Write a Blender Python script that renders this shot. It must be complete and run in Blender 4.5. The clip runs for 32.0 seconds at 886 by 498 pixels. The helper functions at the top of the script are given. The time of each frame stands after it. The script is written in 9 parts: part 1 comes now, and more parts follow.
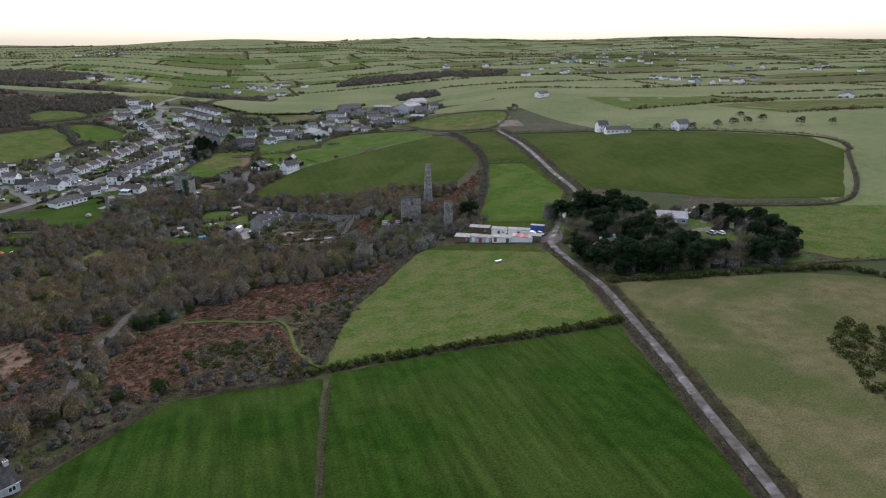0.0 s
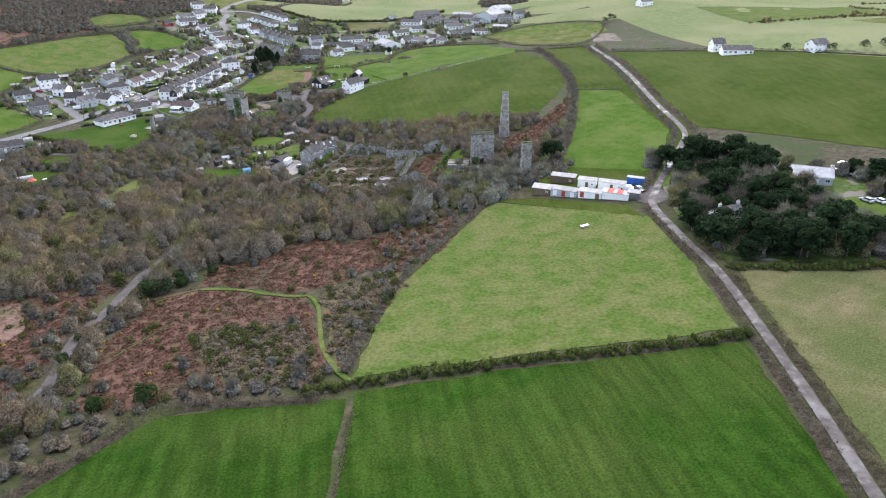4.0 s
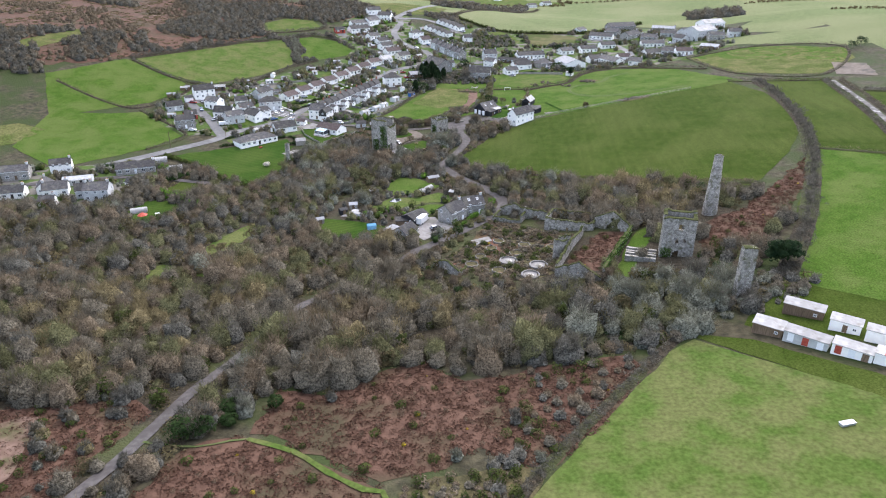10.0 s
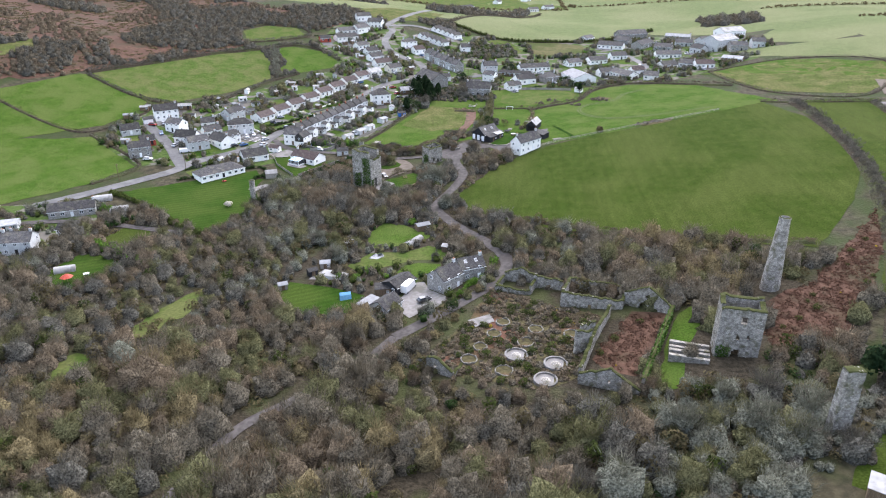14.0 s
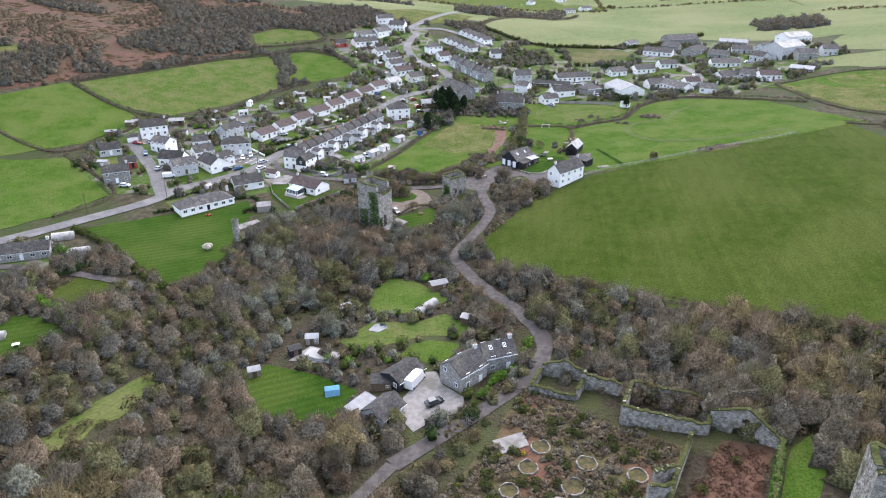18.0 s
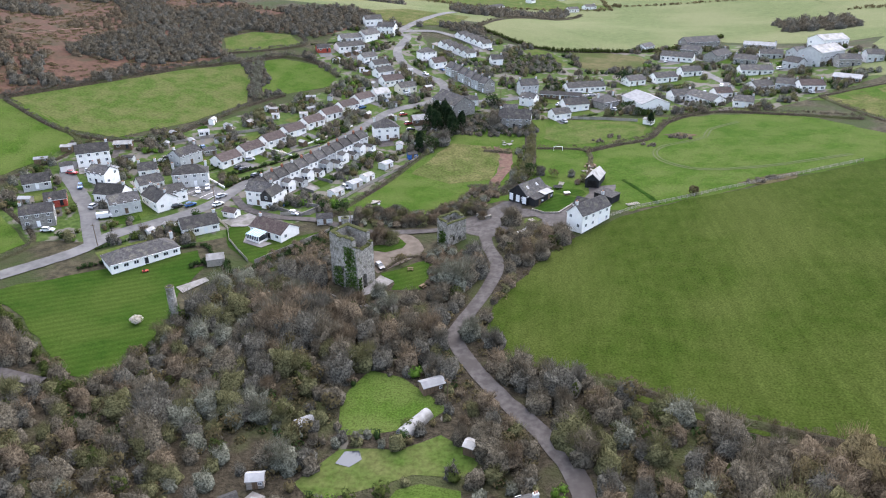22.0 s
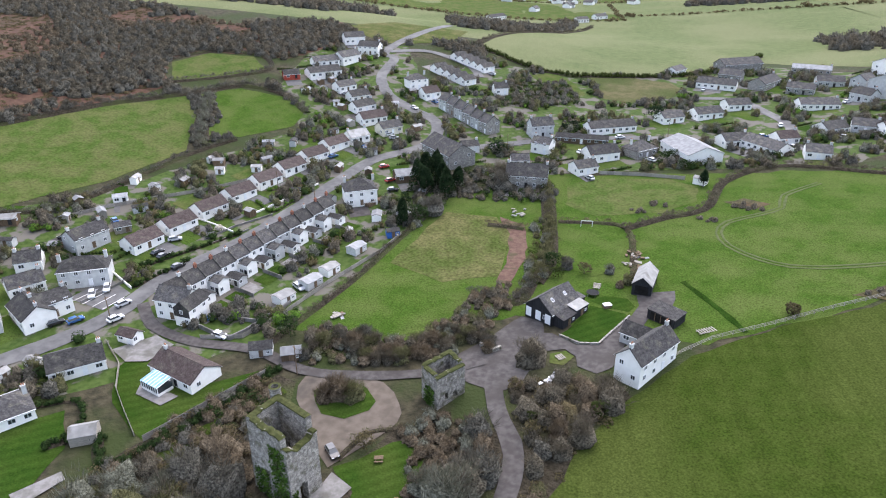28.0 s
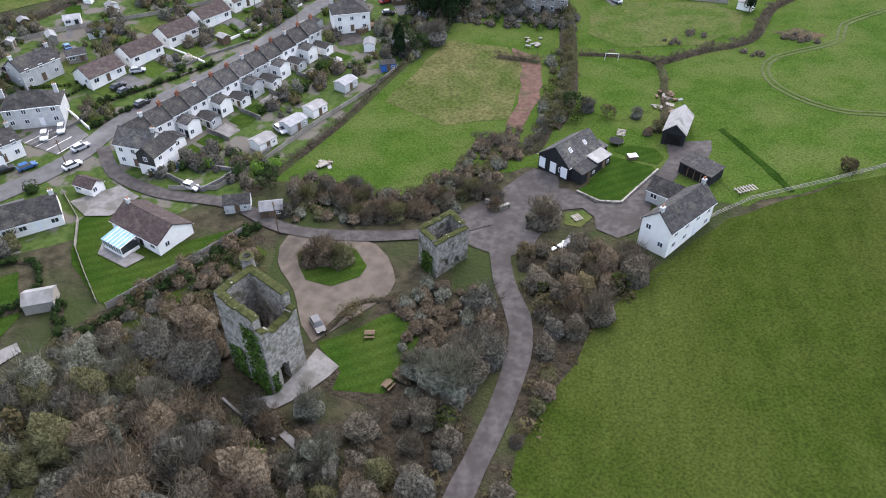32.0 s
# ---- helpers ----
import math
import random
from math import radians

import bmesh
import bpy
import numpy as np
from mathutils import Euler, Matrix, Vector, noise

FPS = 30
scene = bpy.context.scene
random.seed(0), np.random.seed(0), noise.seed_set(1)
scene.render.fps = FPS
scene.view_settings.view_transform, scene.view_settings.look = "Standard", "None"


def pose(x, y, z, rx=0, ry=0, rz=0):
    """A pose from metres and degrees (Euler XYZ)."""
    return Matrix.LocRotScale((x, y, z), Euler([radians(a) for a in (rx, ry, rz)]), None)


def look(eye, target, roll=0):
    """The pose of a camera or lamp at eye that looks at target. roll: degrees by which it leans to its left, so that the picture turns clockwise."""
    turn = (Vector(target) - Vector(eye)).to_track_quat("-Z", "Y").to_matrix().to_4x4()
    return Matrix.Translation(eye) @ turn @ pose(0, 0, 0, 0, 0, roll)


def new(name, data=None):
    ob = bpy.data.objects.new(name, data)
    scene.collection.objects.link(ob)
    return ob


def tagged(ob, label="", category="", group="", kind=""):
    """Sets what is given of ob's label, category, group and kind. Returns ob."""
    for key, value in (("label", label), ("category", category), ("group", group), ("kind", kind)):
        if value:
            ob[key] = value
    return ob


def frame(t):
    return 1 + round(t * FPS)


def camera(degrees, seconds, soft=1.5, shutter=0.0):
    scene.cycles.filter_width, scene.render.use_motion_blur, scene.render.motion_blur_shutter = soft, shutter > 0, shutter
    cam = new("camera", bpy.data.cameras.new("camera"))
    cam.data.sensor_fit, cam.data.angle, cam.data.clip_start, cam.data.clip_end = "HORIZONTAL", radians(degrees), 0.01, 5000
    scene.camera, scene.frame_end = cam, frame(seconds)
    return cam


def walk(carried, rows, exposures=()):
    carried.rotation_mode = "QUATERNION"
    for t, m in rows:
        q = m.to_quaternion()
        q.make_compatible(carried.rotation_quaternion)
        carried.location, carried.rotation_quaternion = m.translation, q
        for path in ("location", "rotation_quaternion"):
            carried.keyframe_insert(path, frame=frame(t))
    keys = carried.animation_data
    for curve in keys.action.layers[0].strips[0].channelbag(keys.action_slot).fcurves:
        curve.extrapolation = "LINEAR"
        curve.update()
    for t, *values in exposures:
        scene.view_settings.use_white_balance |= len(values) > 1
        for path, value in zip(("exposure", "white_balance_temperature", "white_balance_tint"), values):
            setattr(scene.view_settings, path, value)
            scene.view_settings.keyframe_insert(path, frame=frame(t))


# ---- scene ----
# the camera and its flight
cam = camera(66.7, 32.0, soft=1.1)
PATH = [
    (0, (0.00, 0.00, 84.00), (53.79, 183.29, 24.72), -0.17),
    (0.5, (2.08, 6.16, 84.04), (55.23, 186.39, 15.54), -0.29),
    (1, (4.17, 12.32, 84.09), (55.82, 186.91, 1.32), -0.19),
    (1.5, (6.24, 18.47, 84.12), (57.82, 192.47, 0.09), -0.23),
    (2, (8.26, 24.58, 84.12), (59.27, 198.75, 0.06), -0.11),
    (2.5, (10.21, 30.63, 84.05), (56.92, 206.03, 0.06), -0.19),
    (3, (12.12, 36.65, 83.94), (53.52, 213.45, 0.11), -0.18),
    (3.5, (13.99, 42.72, 83.91), (49.90, 220.73, 0.10), -0.08),
    (5.5, (21.02, 67.75, 84.66), (30.20, 248.63, -0.17), -0.00),
    (6, (22.27, 74.10, 84.79), (26.64, 255.49, 0.67), 0.10),
    (6.5, (23.35, 80.47, 84.90), (21.01, 261.88, 0.73), -0.18),
    (7, (24.23, 86.84, 84.99), (14.92, 268.04, 0.84), -0.24),
    (7.5, (24.95, 93.24, 85.07), (8.89, 273.94, 0.86), -0.09),
    (8, (25.51, 99.66, 85.13), (6.17, 279.99, 0.81), 0.20),
    (8.5, (25.94, 106.12, 85.18), (6.39, 286.42, 0.87), 0.07),
    (9, (26.24, 112.60, 85.22), (6.99, 292.92, 0.86), 0.33),
    (9.5, (26.37, 119.14, 85.25), (6.87, 299.58, 1.22), -0.09),
    (10, (26.30, 125.72, 85.24), (6.77, 306.18, 1.25), -0.15),
    (10.5, (26.07, 132.34, 85.22), (6.54, 312.81, 1.26), -0.18),
    (11, (25.71, 138.99, 85.18), (6.41, 319.48, 1.22), -0.14),
    (11.5, (25.27, 145.65, 85.16), (6.11, 326.14, 1.16), -0.08),
    (12, (24.79, 152.31, 85.14), (5.74, 332.79, 1.09), -0.04),
    (12.5, (24.30, 158.98, 85.15), (5.27, 339.49, 1.17), -0.05),
    (13, (23.85, 165.62, 85.20), (4.93, 346.16, 1.25), -0.04),
    (13.5, (23.39, 172.26, 85.35), (4.43, 352.81, 1.42), -0.08),
    (14, (22.87, 178.92, 85.58), (3.92, 359.38, 1.48), -0.04),
    (14.5, (22.34, 185.57, 85.80), (3.35, 366.04, 1.73), -0.16),
    (15, (21.83, 192.20, 85.89), (1.62, 372.55, 1.83), -0.26),
    (15.5, (21.39, 198.80, 85.75), (-3.35, 378.71, 1.96), -0.16),
    (17.5, (20.10, 224.93, 83.25), (-7.28, 404.28, -0.92), -0.15),
    (18, (19.16, 231.46, 82.21), (-7.82, 410.87, -1.96), -0.17),
    (18.5, (18.01, 238.00, 81.06), (-8.69, 417.40, -3.21), -0.12),
    (19, (16.91, 244.58, 80.13), (-9.34, 423.79, -4.70), 0.04),
    (19.5, (15.96, 251.23, 79.60), (-10.25, 430.37, -5.37), -0.04),
    (20, (15.08, 257.93, 79.33), (-11.09, 437.02, -5.76), -0.14),
    (20.5, (14.21, 264.65, 79.22), (-11.87, 443.74, -5.92), -0.13),
    (21, (13.32, 271.37, 79.15), (-12.58, 450.52, -5.92), -0.04),
    (21.5, (12.35, 278.12, 79.15), (-13.46, 457.35, -5.76), -0.20),
    (22, (11.36, 284.89, 79.25), (-14.27, 464.16, -5.63), -0.25),
    (22.5, (10.39, 291.63, 79.40), (-15.03, 470.90, -5.55), -0.13),
    (23, (9.47, 298.31, 79.53), (-15.67, 477.61, -5.43), -0.09),
    (23.5, (8.63, 304.88, 79.65), (-16.42, 484.10, -5.51), -0.13),
    (24, (7.83, 311.40, 79.78), (-17.07, 490.69, -5.26), -0.17),
    (24.5, (7.08, 317.88, 79.91), (-17.65, 497.24, -5.05), -0.05),
    (25, (6.35, 324.38, 80.01), (-18.19, 503.76, -4.95), 0.01),
    (25.5, (5.68, 330.88, 80.10), (-19.00, 510.24, -4.87), -0.06),
    (27.5, (3.15, 356.97, 80.29), (-21.63, 536.39, -4.53), -0.02),
    (28, (2.40, 363.59, 80.26), (-22.41, 543.01, -4.56), -0.14),
    (28.5, (2.12, 369.70, 80.18), (-23.01, 549.35, -4.06), -0.20),
    (29, (1.83, 374.52, 80.13), (-23.69, 554.15, -4.04), -0.18),
    (29.5, (1.40, 378.28, 79.61), (-24.05, 557.75, -4.89), -0.07),
    (30, (1.05, 381.10, 78.48), (-24.23, 560.52, -6.19), -0.02),
    (30.5, (0.72, 382.70, 76.96), (-24.26, 562.18, -7.68), 0.08),
    (31, (0.57, 383.33, 75.16), (-24.11, 560.14, -15.01), 0.20),
    (31.5, (0.46, 383.49, 73.86), (-23.05, 546.97, -38.92), 0.29),
    (32, (0.00, 384.00, 73.63), (-21.83, 536.62, -53.76), 0.33),
]
walk(cam, [(t, look(eye, target, roll)) for t, eye, target, roll in PATH],
     exposures=[(t, ev, 6300, 13.5) for t, ev in ((0.0, 0.7), (0.5, 0.85), (1.0, 1.35), (1.6, 1.8), (8.0, 1.8), (12.0, 1.86), (20.0, 1.82), (25.0, 1.72), (28.0, 1.64), (32.0, 1.52))])

# sky and sun: a hazy, bright overcast winter day
SUN_AZ, SUN_EL = 14.0, 56.0
world = bpy.data.worlds.new("winter_sky")
scene.world = world
world.use_nodes = True
wn = world.node_tree.nodes
sky = wn.new("ShaderNodeTexSky")
sky.sky_type = "NISHITA"
sky.sun_disc = False
sky.sun_elevation = radians(SUN_EL)
sky.sun_rotation = radians(SUN_AZ)
sky.air_density, sky.dust_density, sky.ozone_density = 1.0, 1.6, 1.0
wn["Background"].inputs["Strength"].default_value = 0.15
cloud = wn.new("ShaderNodeHueSaturation")  # thin cloud takes most of the colour out of the sky
cloud.inputs["Saturation"].default_value = 0.7
world.node_tree.links.new(sky.outputs["Color"], cloud.inputs["Color"])
world.node_tree.links.new(cloud.outputs["Color"], wn["Background"].inputs["Color"])
sun_data = bpy.data.lights.new("sun", "SUN")
sun_data.energy, sun_data.angle, sun_data.color = 1.75, radians(95), (1.0, 0.955, 0.95)
sun = new("sun", sun_data)
sun_way = Vector((math.sin(radians(SUN_AZ)) * math.cos(radians(SUN_EL)), math.cos(radians(SUN_AZ)) * math.cos(radians(SUN_EL)), math.sin(radians(SUN_EL))))
sun.matrix_world = look((0, 0, 300), Vector((0, 0, 300)) - sun_way)

# ---- materials ----


def mat(name, a, b, scale=1.0, rough=0.85, bump=0.0, bump_scale=None, c=None, c_scale=0.1, c_low=0.5, c_high=0.65, vary=0.0, metal=0.0, detail=6.0, stretch=(1, 1, 1), spec=0.08, island=0.0, thin=0.0):
    """Two colours mixed by fine grain, a third in larger patches, bump relief, and a change of value from object to object."""
    m = bpy.data.materials.new(name)
    m.use_nodes = True
    n, k = m.node_tree.nodes, m.node_tree.links
    s = n["Principled BSDF"]
    s.inputs["Roughness"].default_value, s.inputs["Metallic"].default_value = rough, metal
    s.inputs["Specular IOR Level"].default_value = spec
    co, mp = n.new("ShaderNodeTexCoord"), n.new("ShaderNodeMapping")
    mp.inputs["Scale"].default_value = stretch
    k.new(co.outputs["Object"], mp.inputs["Vector"])
    fine = n.new("ShaderNodeTexNoise")
    fine.inputs["Scale"].default_value, fine.inputs["Detail"].default_value = scale, detail
    k.new(mp.outputs["Vector"], fine.inputs["Vector"])
    ramp = n.new("ShaderNodeValToRGB")
    ramp.color_ramp.elements[0].position, ramp.color_ramp.elements[1].position = 0.36, 0.64
    ramp.color_ramp.elements[0].color, ramp.color_ramp.elements[1].color = (*a, 1), (*b, 1)
    k.new(fine.outputs["Fac"], ramp.inputs["Fac"])
    col = ramp.outputs["Color"]
    if c:
        big = n.new("ShaderNodeTexNoise")
        big.inputs["Scale"].default_value, big.inputs["Detail"].default_value = c_scale, 5.0
        k.new(mp.outputs["Vector"], big.inputs["Vector"])
        pick = n.new("ShaderNodeMapRange")
        pick.inputs["From Min"].default_value, pick.inputs["From Max"].default_value = c_low, c_high
        k.new(big.outputs["Fac"], pick.inputs["Value"])
        mix = n.new("ShaderNodeMix")
        mix.data_type = "RGBA"
        k.new(pick.outputs["Result"], mix.inputs["Factor"])
        k.new(col, mix.inputs["A"])
        mix.inputs["B"].default_value = (*c, 1)
        col = mix.outputs["Result"]
    for amount, kind in ((vary, "ShaderNodeObjectInfo"), (island, "ShaderNodeNewGeometry")):
        if amount:
            info = n.new(kind)
            out = info.outputs["Random"] if kind == "ShaderNodeObjectInfo" else info.outputs["Random Per Island"]
            v = n.new("ShaderNodeMapRange")
            v.inputs["To Min"].default_value, v.inputs["To Max"].default_value = 1 - amount, 1 + amount
            k.new(out, v.inputs["Value"])
            h = n.new("ShaderNodeHueSaturation")
            k.new(v.outputs["Result"], h.inputs["Value"])
            k.new(col, h.inputs["Color"])
            col = h.outputs["Color"]
    k.new(col, s.inputs["Base Color"])
    if bump:
        bn = n.new("ShaderNodeTexNoise")
        bn.inputs["Scale"].default_value, bn.inputs["Detail"].default_value = bump_scale or scale * 2, 6.0
        k.new(mp.outputs["Vector"], bn.inputs["Vector"])
        bm_ = n.new("ShaderNodeBump")
        bm_.inputs["Strength"].default_value, bm_.inputs["Distance"].default_value = min(bump, 1.0), max(bump, 0.05)
        k.new(bn.outputs["Fac"], bm_.inputs["Height"])
        k.new(bm_.outputs["Normal"], s.inputs["Normal"])
    if thin:
        through_leaf, both = n.new("ShaderNodeBsdfTranslucent"), n.new("ShaderNodeMixShader")
        k.new(col, through_leaf.inputs["Color"])
        both.inputs["Fac"].default_value = thin
        k.new(s.outputs["BSDF"], both.inputs[1])
        k.new(through_leaf.outputs["BSDF"], both.inputs[2])
        k.new(both.outputs["Shader"], n["Material Output"].inputs["Surface"])
    return m


def coursed(name, a, b, joint, width, height, rough=0.8, vary=0.12, gap=0.02, bump=0.4, patch=None, squash=1.0):
    """Courses of slates, tiles or stone, with weathered patches."""
    m = mat(name, a, b, 1.4, rough, 0.0, c=patch, c_scale=0.5, c_low=0.52, c_high=0.7, vary=vary)
    n, k = m.node_tree.nodes, m.node_tree.links
    s = n["Principled BSDF"]
    base = s.inputs["Base Color"].links[0].from_socket
    uv = n.new("ShaderNodeUVMap")
    br = n.new("ShaderNodeTexBrick")
    br.inputs["Scale"].default_value = 1.0
    br.inputs["Brick Width"].default_value, br.inputs["Row Height"].default_value, br.inputs["Mortar Size"].default_value = width, height, gap
    br.inputs["Color1"].default_value, br.inputs["Color2"].default_value, br.inputs["Mortar"].default_value = (0.75, 0.75, 0.75, 1), (1.2, 1.2, 1.2, 1), (0.5, 0.5, 0.5, 1)
    br.squash = squash
    k.new(uv.outputs["UV"], br.inputs["Vector"])
    mul = n.new("ShaderNodeMix")
    mul.data_type, mul.blend_type = "RGBA", "MULTIPLY"
    mul.inputs["Factor"].default_value = 1.0
    k.new(base, mul.inputs["A"])
    k.new(br.outputs["Color"], mul.inputs["B"])
    k.new(mul.outputs["Result"], s.inputs["Base Color"])
    bp = n.new("ShaderNodeBump")
    bp.inputs["Strength"].default_value, bp.inputs["Distance"].default_value = bump, 0.03
    bp.invert = True
    k.new(br.outputs["Fac"], bp.inputs["Height"])
    k.new(bp.outputs["Normal"], s.inputs["Normal"])
    return m


def glass_mat(name, colour=(0.03, 0.035, 0.04)):
    m = bpy.data.materials.new(name)
    m.use_nodes = True
    s = m.node_tree.nodes["Principled BSDF"]
    s.inputs["Base Color"].default_value = (*colour, 1)
    s.inputs["Roughness"].default_value = 0.06
    s.inputs["Specular IOR Level"].default_value = 0.6
    return m


M = {}
M["scrub"] = mat("scrub_ground", (0.028, 0.0252, 0.0154), (0.0595, 0.0518, 0.0308), 0.45, 0.95, 0.6, 1.2, c=(0.0294, 0.0392, 0.0126), c_scale=0.06, c_low=0.42, c_high=0.58)
M["garden"] = mat("garden_ground", (0.030, 0.054, 0.010), (0.060, 0.086, 0.022), 0.6, 0.95, 0.2, 2, c=(0.115, 0.105, 0.088), c_scale=0.16, c_low=0.52, c_high=0.58)
M["farland"] = M["scrub"]
M["litter"] = mat("woodland_floor", (0.024, 0.020, 0.013), (0.052, 0.043, 0.029), 1.1, 0.95, 0.8, 1.8, c=(0.045, 0.050, 0.020), c_scale=0.06, c_low=0.5, c_high=0.62)
M["bracken"] = mat("dead_bracken", (0.056, 0.031, 0.021), (0.088, 0.050, 0.034), 0.5, 0.95, 0.4, 1.4, c=(0.045, 0.036, 0.020), c_scale=0.07, c_low=0.5, c_high=0.66)
M["gorse_ground"] = mat("gorse_ground", (0.04, 0.036, 0.0176), (0.08, 0.068, 0.032), 0.5, 0.95, 0.6, 1.4, c=(0.096, 0.048, 0.032), c_scale=0.08, c_low=0.55, c_high=0.66)


def grass(name, a, b, c, stripes=None, c_scale=0.03, streak=None, grain=2.4, mottle=0.38):
    m = mat(name, a, b, 0.22, 0.95, 0.25, 2.2, c=c, c_scale=c_scale, c_low=0.42, c_high=0.62, spec=0.0)
    n, k = m.node_tree.nodes, m.node_tree.links
    s = n["Principled BSDF"]
    base = s.inputs["Base Color"].links[0].from_socket
    tuft = n.new("ShaderNodeTexNoise")
    s.inputs["Roughness"].default_value = 0.7
    # bluish sheen lightens grass at grazing views, in place of distance haze
    s.inputs["Sheen Weight"].default_value, s.inputs["Sheen Roughness"].default_value = 0.024, 0.35
    s.inputs["Sheen Tint"].default_value = (0.85, 0.95, 1.0, 1)
    tuft.inputs["Scale"].default_value, tuft.inputs["Detail"].default_value = grain, 6.0
    co = n.new("ShaderNodeTexCoord")
    k.new(co.outputs["Object"], tuft.inputs["Vector"])
    mr = n.new("ShaderNodeMapRange")
    mr.inputs["From Min"].default_value, mr.inputs["From Max"].default_value = 0.3, 0.7
    mr.inputs["To Min"].default_value, mr.inputs["To Max"].default_value = 1 - mottle, 1 + mottle
    k.new(tuft.outputs["Fac"], mr.inputs["Value"])
    hs = n.new("ShaderNodeHueSaturation")
    k.new(mr.outputs["Result"], hs.inputs["Value"])
    k.new(base, hs.inputs["Color"])
    col = hs.outputs["Color"]
    if streak:
        sm = n.new("ShaderNodeMapping")
        sm.inputs["Rotation"].default_value, sm.inputs["Scale"].default_value = (0, 0, radians(streak[0])), (1.0, 0.05, 1.0)
        k.new(co.outputs["Object"], sm.inputs["Vector"])
        sn = n.new("ShaderNodeTexNoise")
        sn.inputs["Scale"].default_value, sn.inputs["Detail"].default_value = 0.5, 5.0
        k.new(sm.outputs["Vector"], sn.inputs["Vector"])
        m3 = n.new("ShaderNodeMapRange")
        m3.inputs["From Min"].default_value, m3.inputs["From Max"].default_value = 0.35, 0.68
        m3.inputs["To Min"].default_value, m3.inputs["To Max"].default_value = 1 - streak[1], 1 + streak[1]
        k.new(sn.outputs["Fac"], m3.inputs["Value"])
        h3 = n.new("ShaderNodeHueSaturation")
        k.new(m3.outputs["Result"], h3.inputs["Value"])
        k.new(col, h3.inputs["Color"])
        col = h3.outputs["Color"]
    if stripes:
        angle, period, amount = stripes
        mp = n.new("ShaderNodeMapping")
        mp.inputs["Rotation"].default_value = (0, 0, radians(angle))
        k.new(co.outputs["Object"], mp.inputs["Vector"])
        wv = n.new("ShaderNodeTexWave")
        wv.inputs["Scale"].default_value = 0.314 / period
        wv.inputs["Distortion"].default_value, wv.inputs["Detail"].default_value = 1.2, 2.0
        wv.inputs["Detail Scale"].default_value = 0.3
        k.new(mp.outputs["Vector"], wv.inputs["Vector"])
        m2 = n.new("ShaderNodeMapRange")
        m2.inputs["To Min"].default_value, m2.inputs["To Max"].default_value = 1 - amount, 1 + amount
        k.new(wv.outputs["Fac"], m2.inputs["Value"])
        h2 = n.new("ShaderNodeHueSaturation")
        k.new(m2.outputs["Result"], h2.inputs["Value"])
        k.new(col, h2.inputs["Color"])
        col = h2.outputs["Color"]
    k.new(col, s.inputs["Base Color"])
    return m


M["grass_lush"] = grass("lush_grass", (0.013, 0.031, 0.0042), (0.019, 0.040, 0.0062), (0.028, 0.045, 0.0095), stripes=(-32, 6.0, 0.03), streak=(-32, 0.22))
M["grass_mid"] = grass("grazed_grass", (0.044, 0.070, 0.015), (0.060, 0.080, 0.021), (0.076, 0.084, 0.029), c_scale=0.11, grain=1.1, mottle=0.26)
M["grass_tan"] = grass("dry_grass", (0.072, 0.070, 0.031), (0.100, 0.090, 0.046), (0.052, 0.064, 0.022), c_scale=0.045, mottle=0.32)
M["grass_round"] = grass("pasture_grass", (0.026, 0.041, 0.007), (0.035, 0.049, 0.010), (0.043, 0.055, 0.013), stripes=(20, 5.0, 0.02), streak=(20, 0.08))
# distance haze put into the colour: far grass paler and greyer than near grass
M["grass_far"] = grass("haze_paled_pasture", (0.088, 0.107, 0.046), (0.110, 0.125, 0.057), (0.128, 0.135, 0.068), c_scale=0.015)
M["grass_bright"] = grass("bright_grass", (0.034, 0.064, 0.010), (0.047, 0.076, 0.014), (0.062, 0.084, 0.021), c_scale=0.08)
M["grass_lawn"] = grass("mown_lawn", (0.018, 0.040, 0.006), (0.026, 0.050, 0.008), (0.036, 0.056, 0.011), stripes=(62, 2.4, 0.10), c_scale=0.06, mottle=0.25)
M["grass_pale"] = grass("rough_pale_grass", (0.070, 0.075, 0.026), (0.098, 0.094, 0.038), (0.050, 0.066, 0.017), c_scale=0.09, grain=1.2)
M["dug"] = mat("red_brown_rough_soil", (0.085, 0.050, 0.038), (0.125, 0.078, 0.058), 0.7, 0.95, 0.4, 2.5, c=(0.062, 0.056, 0.028), c_scale=0.2)
M["tarmac"] = mat("worn_tarmac", (0.0855, 0.0828, 0.081), (0.1125, 0.1098, 0.1071), 0.6, 0.75, 0.05, 8, c=(0.1395, 0.1341, 0.1296), c_scale=0.12)
M["track"] = mat("wet_stony_track", (0.04182, 0.03624, 0.03206), (0.07667, 0.06831, 0.06134), 0.5, 0.8, 0.2, 2, c=(0.105, 0.098, 0.092), c_scale=0.16, c_low=0.52, c_high=0.64, spec=0.15)
def wet(m, scale, low, high, gloss):
    """Standing water in the hollows: smooth, mirror-like patches."""
    n, k = m.node_tree.nodes, m.node_tree.links
    s = n["Principled BSDF"]
    co, nz, mr = n.new("ShaderNodeTexCoord"), n.new("ShaderNodeTexNoise"), n.new("ShaderNodeMapRange")
    nz.inputs["Scale"].default_value, nz.inputs["Detail"].default_value = scale, 3.0
    mr.inputs["From Min"].default_value, mr.inputs["From Max"].default_value = low, high
    mr.inputs["To Min"].default_value, mr.inputs["To Max"].default_value = 0.8, gloss
    k.new(co.outputs["Object"], nz.inputs["Vector"])
    k.new(nz.outputs["Fac"], mr.inputs["Value"])
    k.new(mr.outputs["Result"], s.inputs["Roughness"])
    s.inputs["Specular IOR Level"].default_value = 0.22


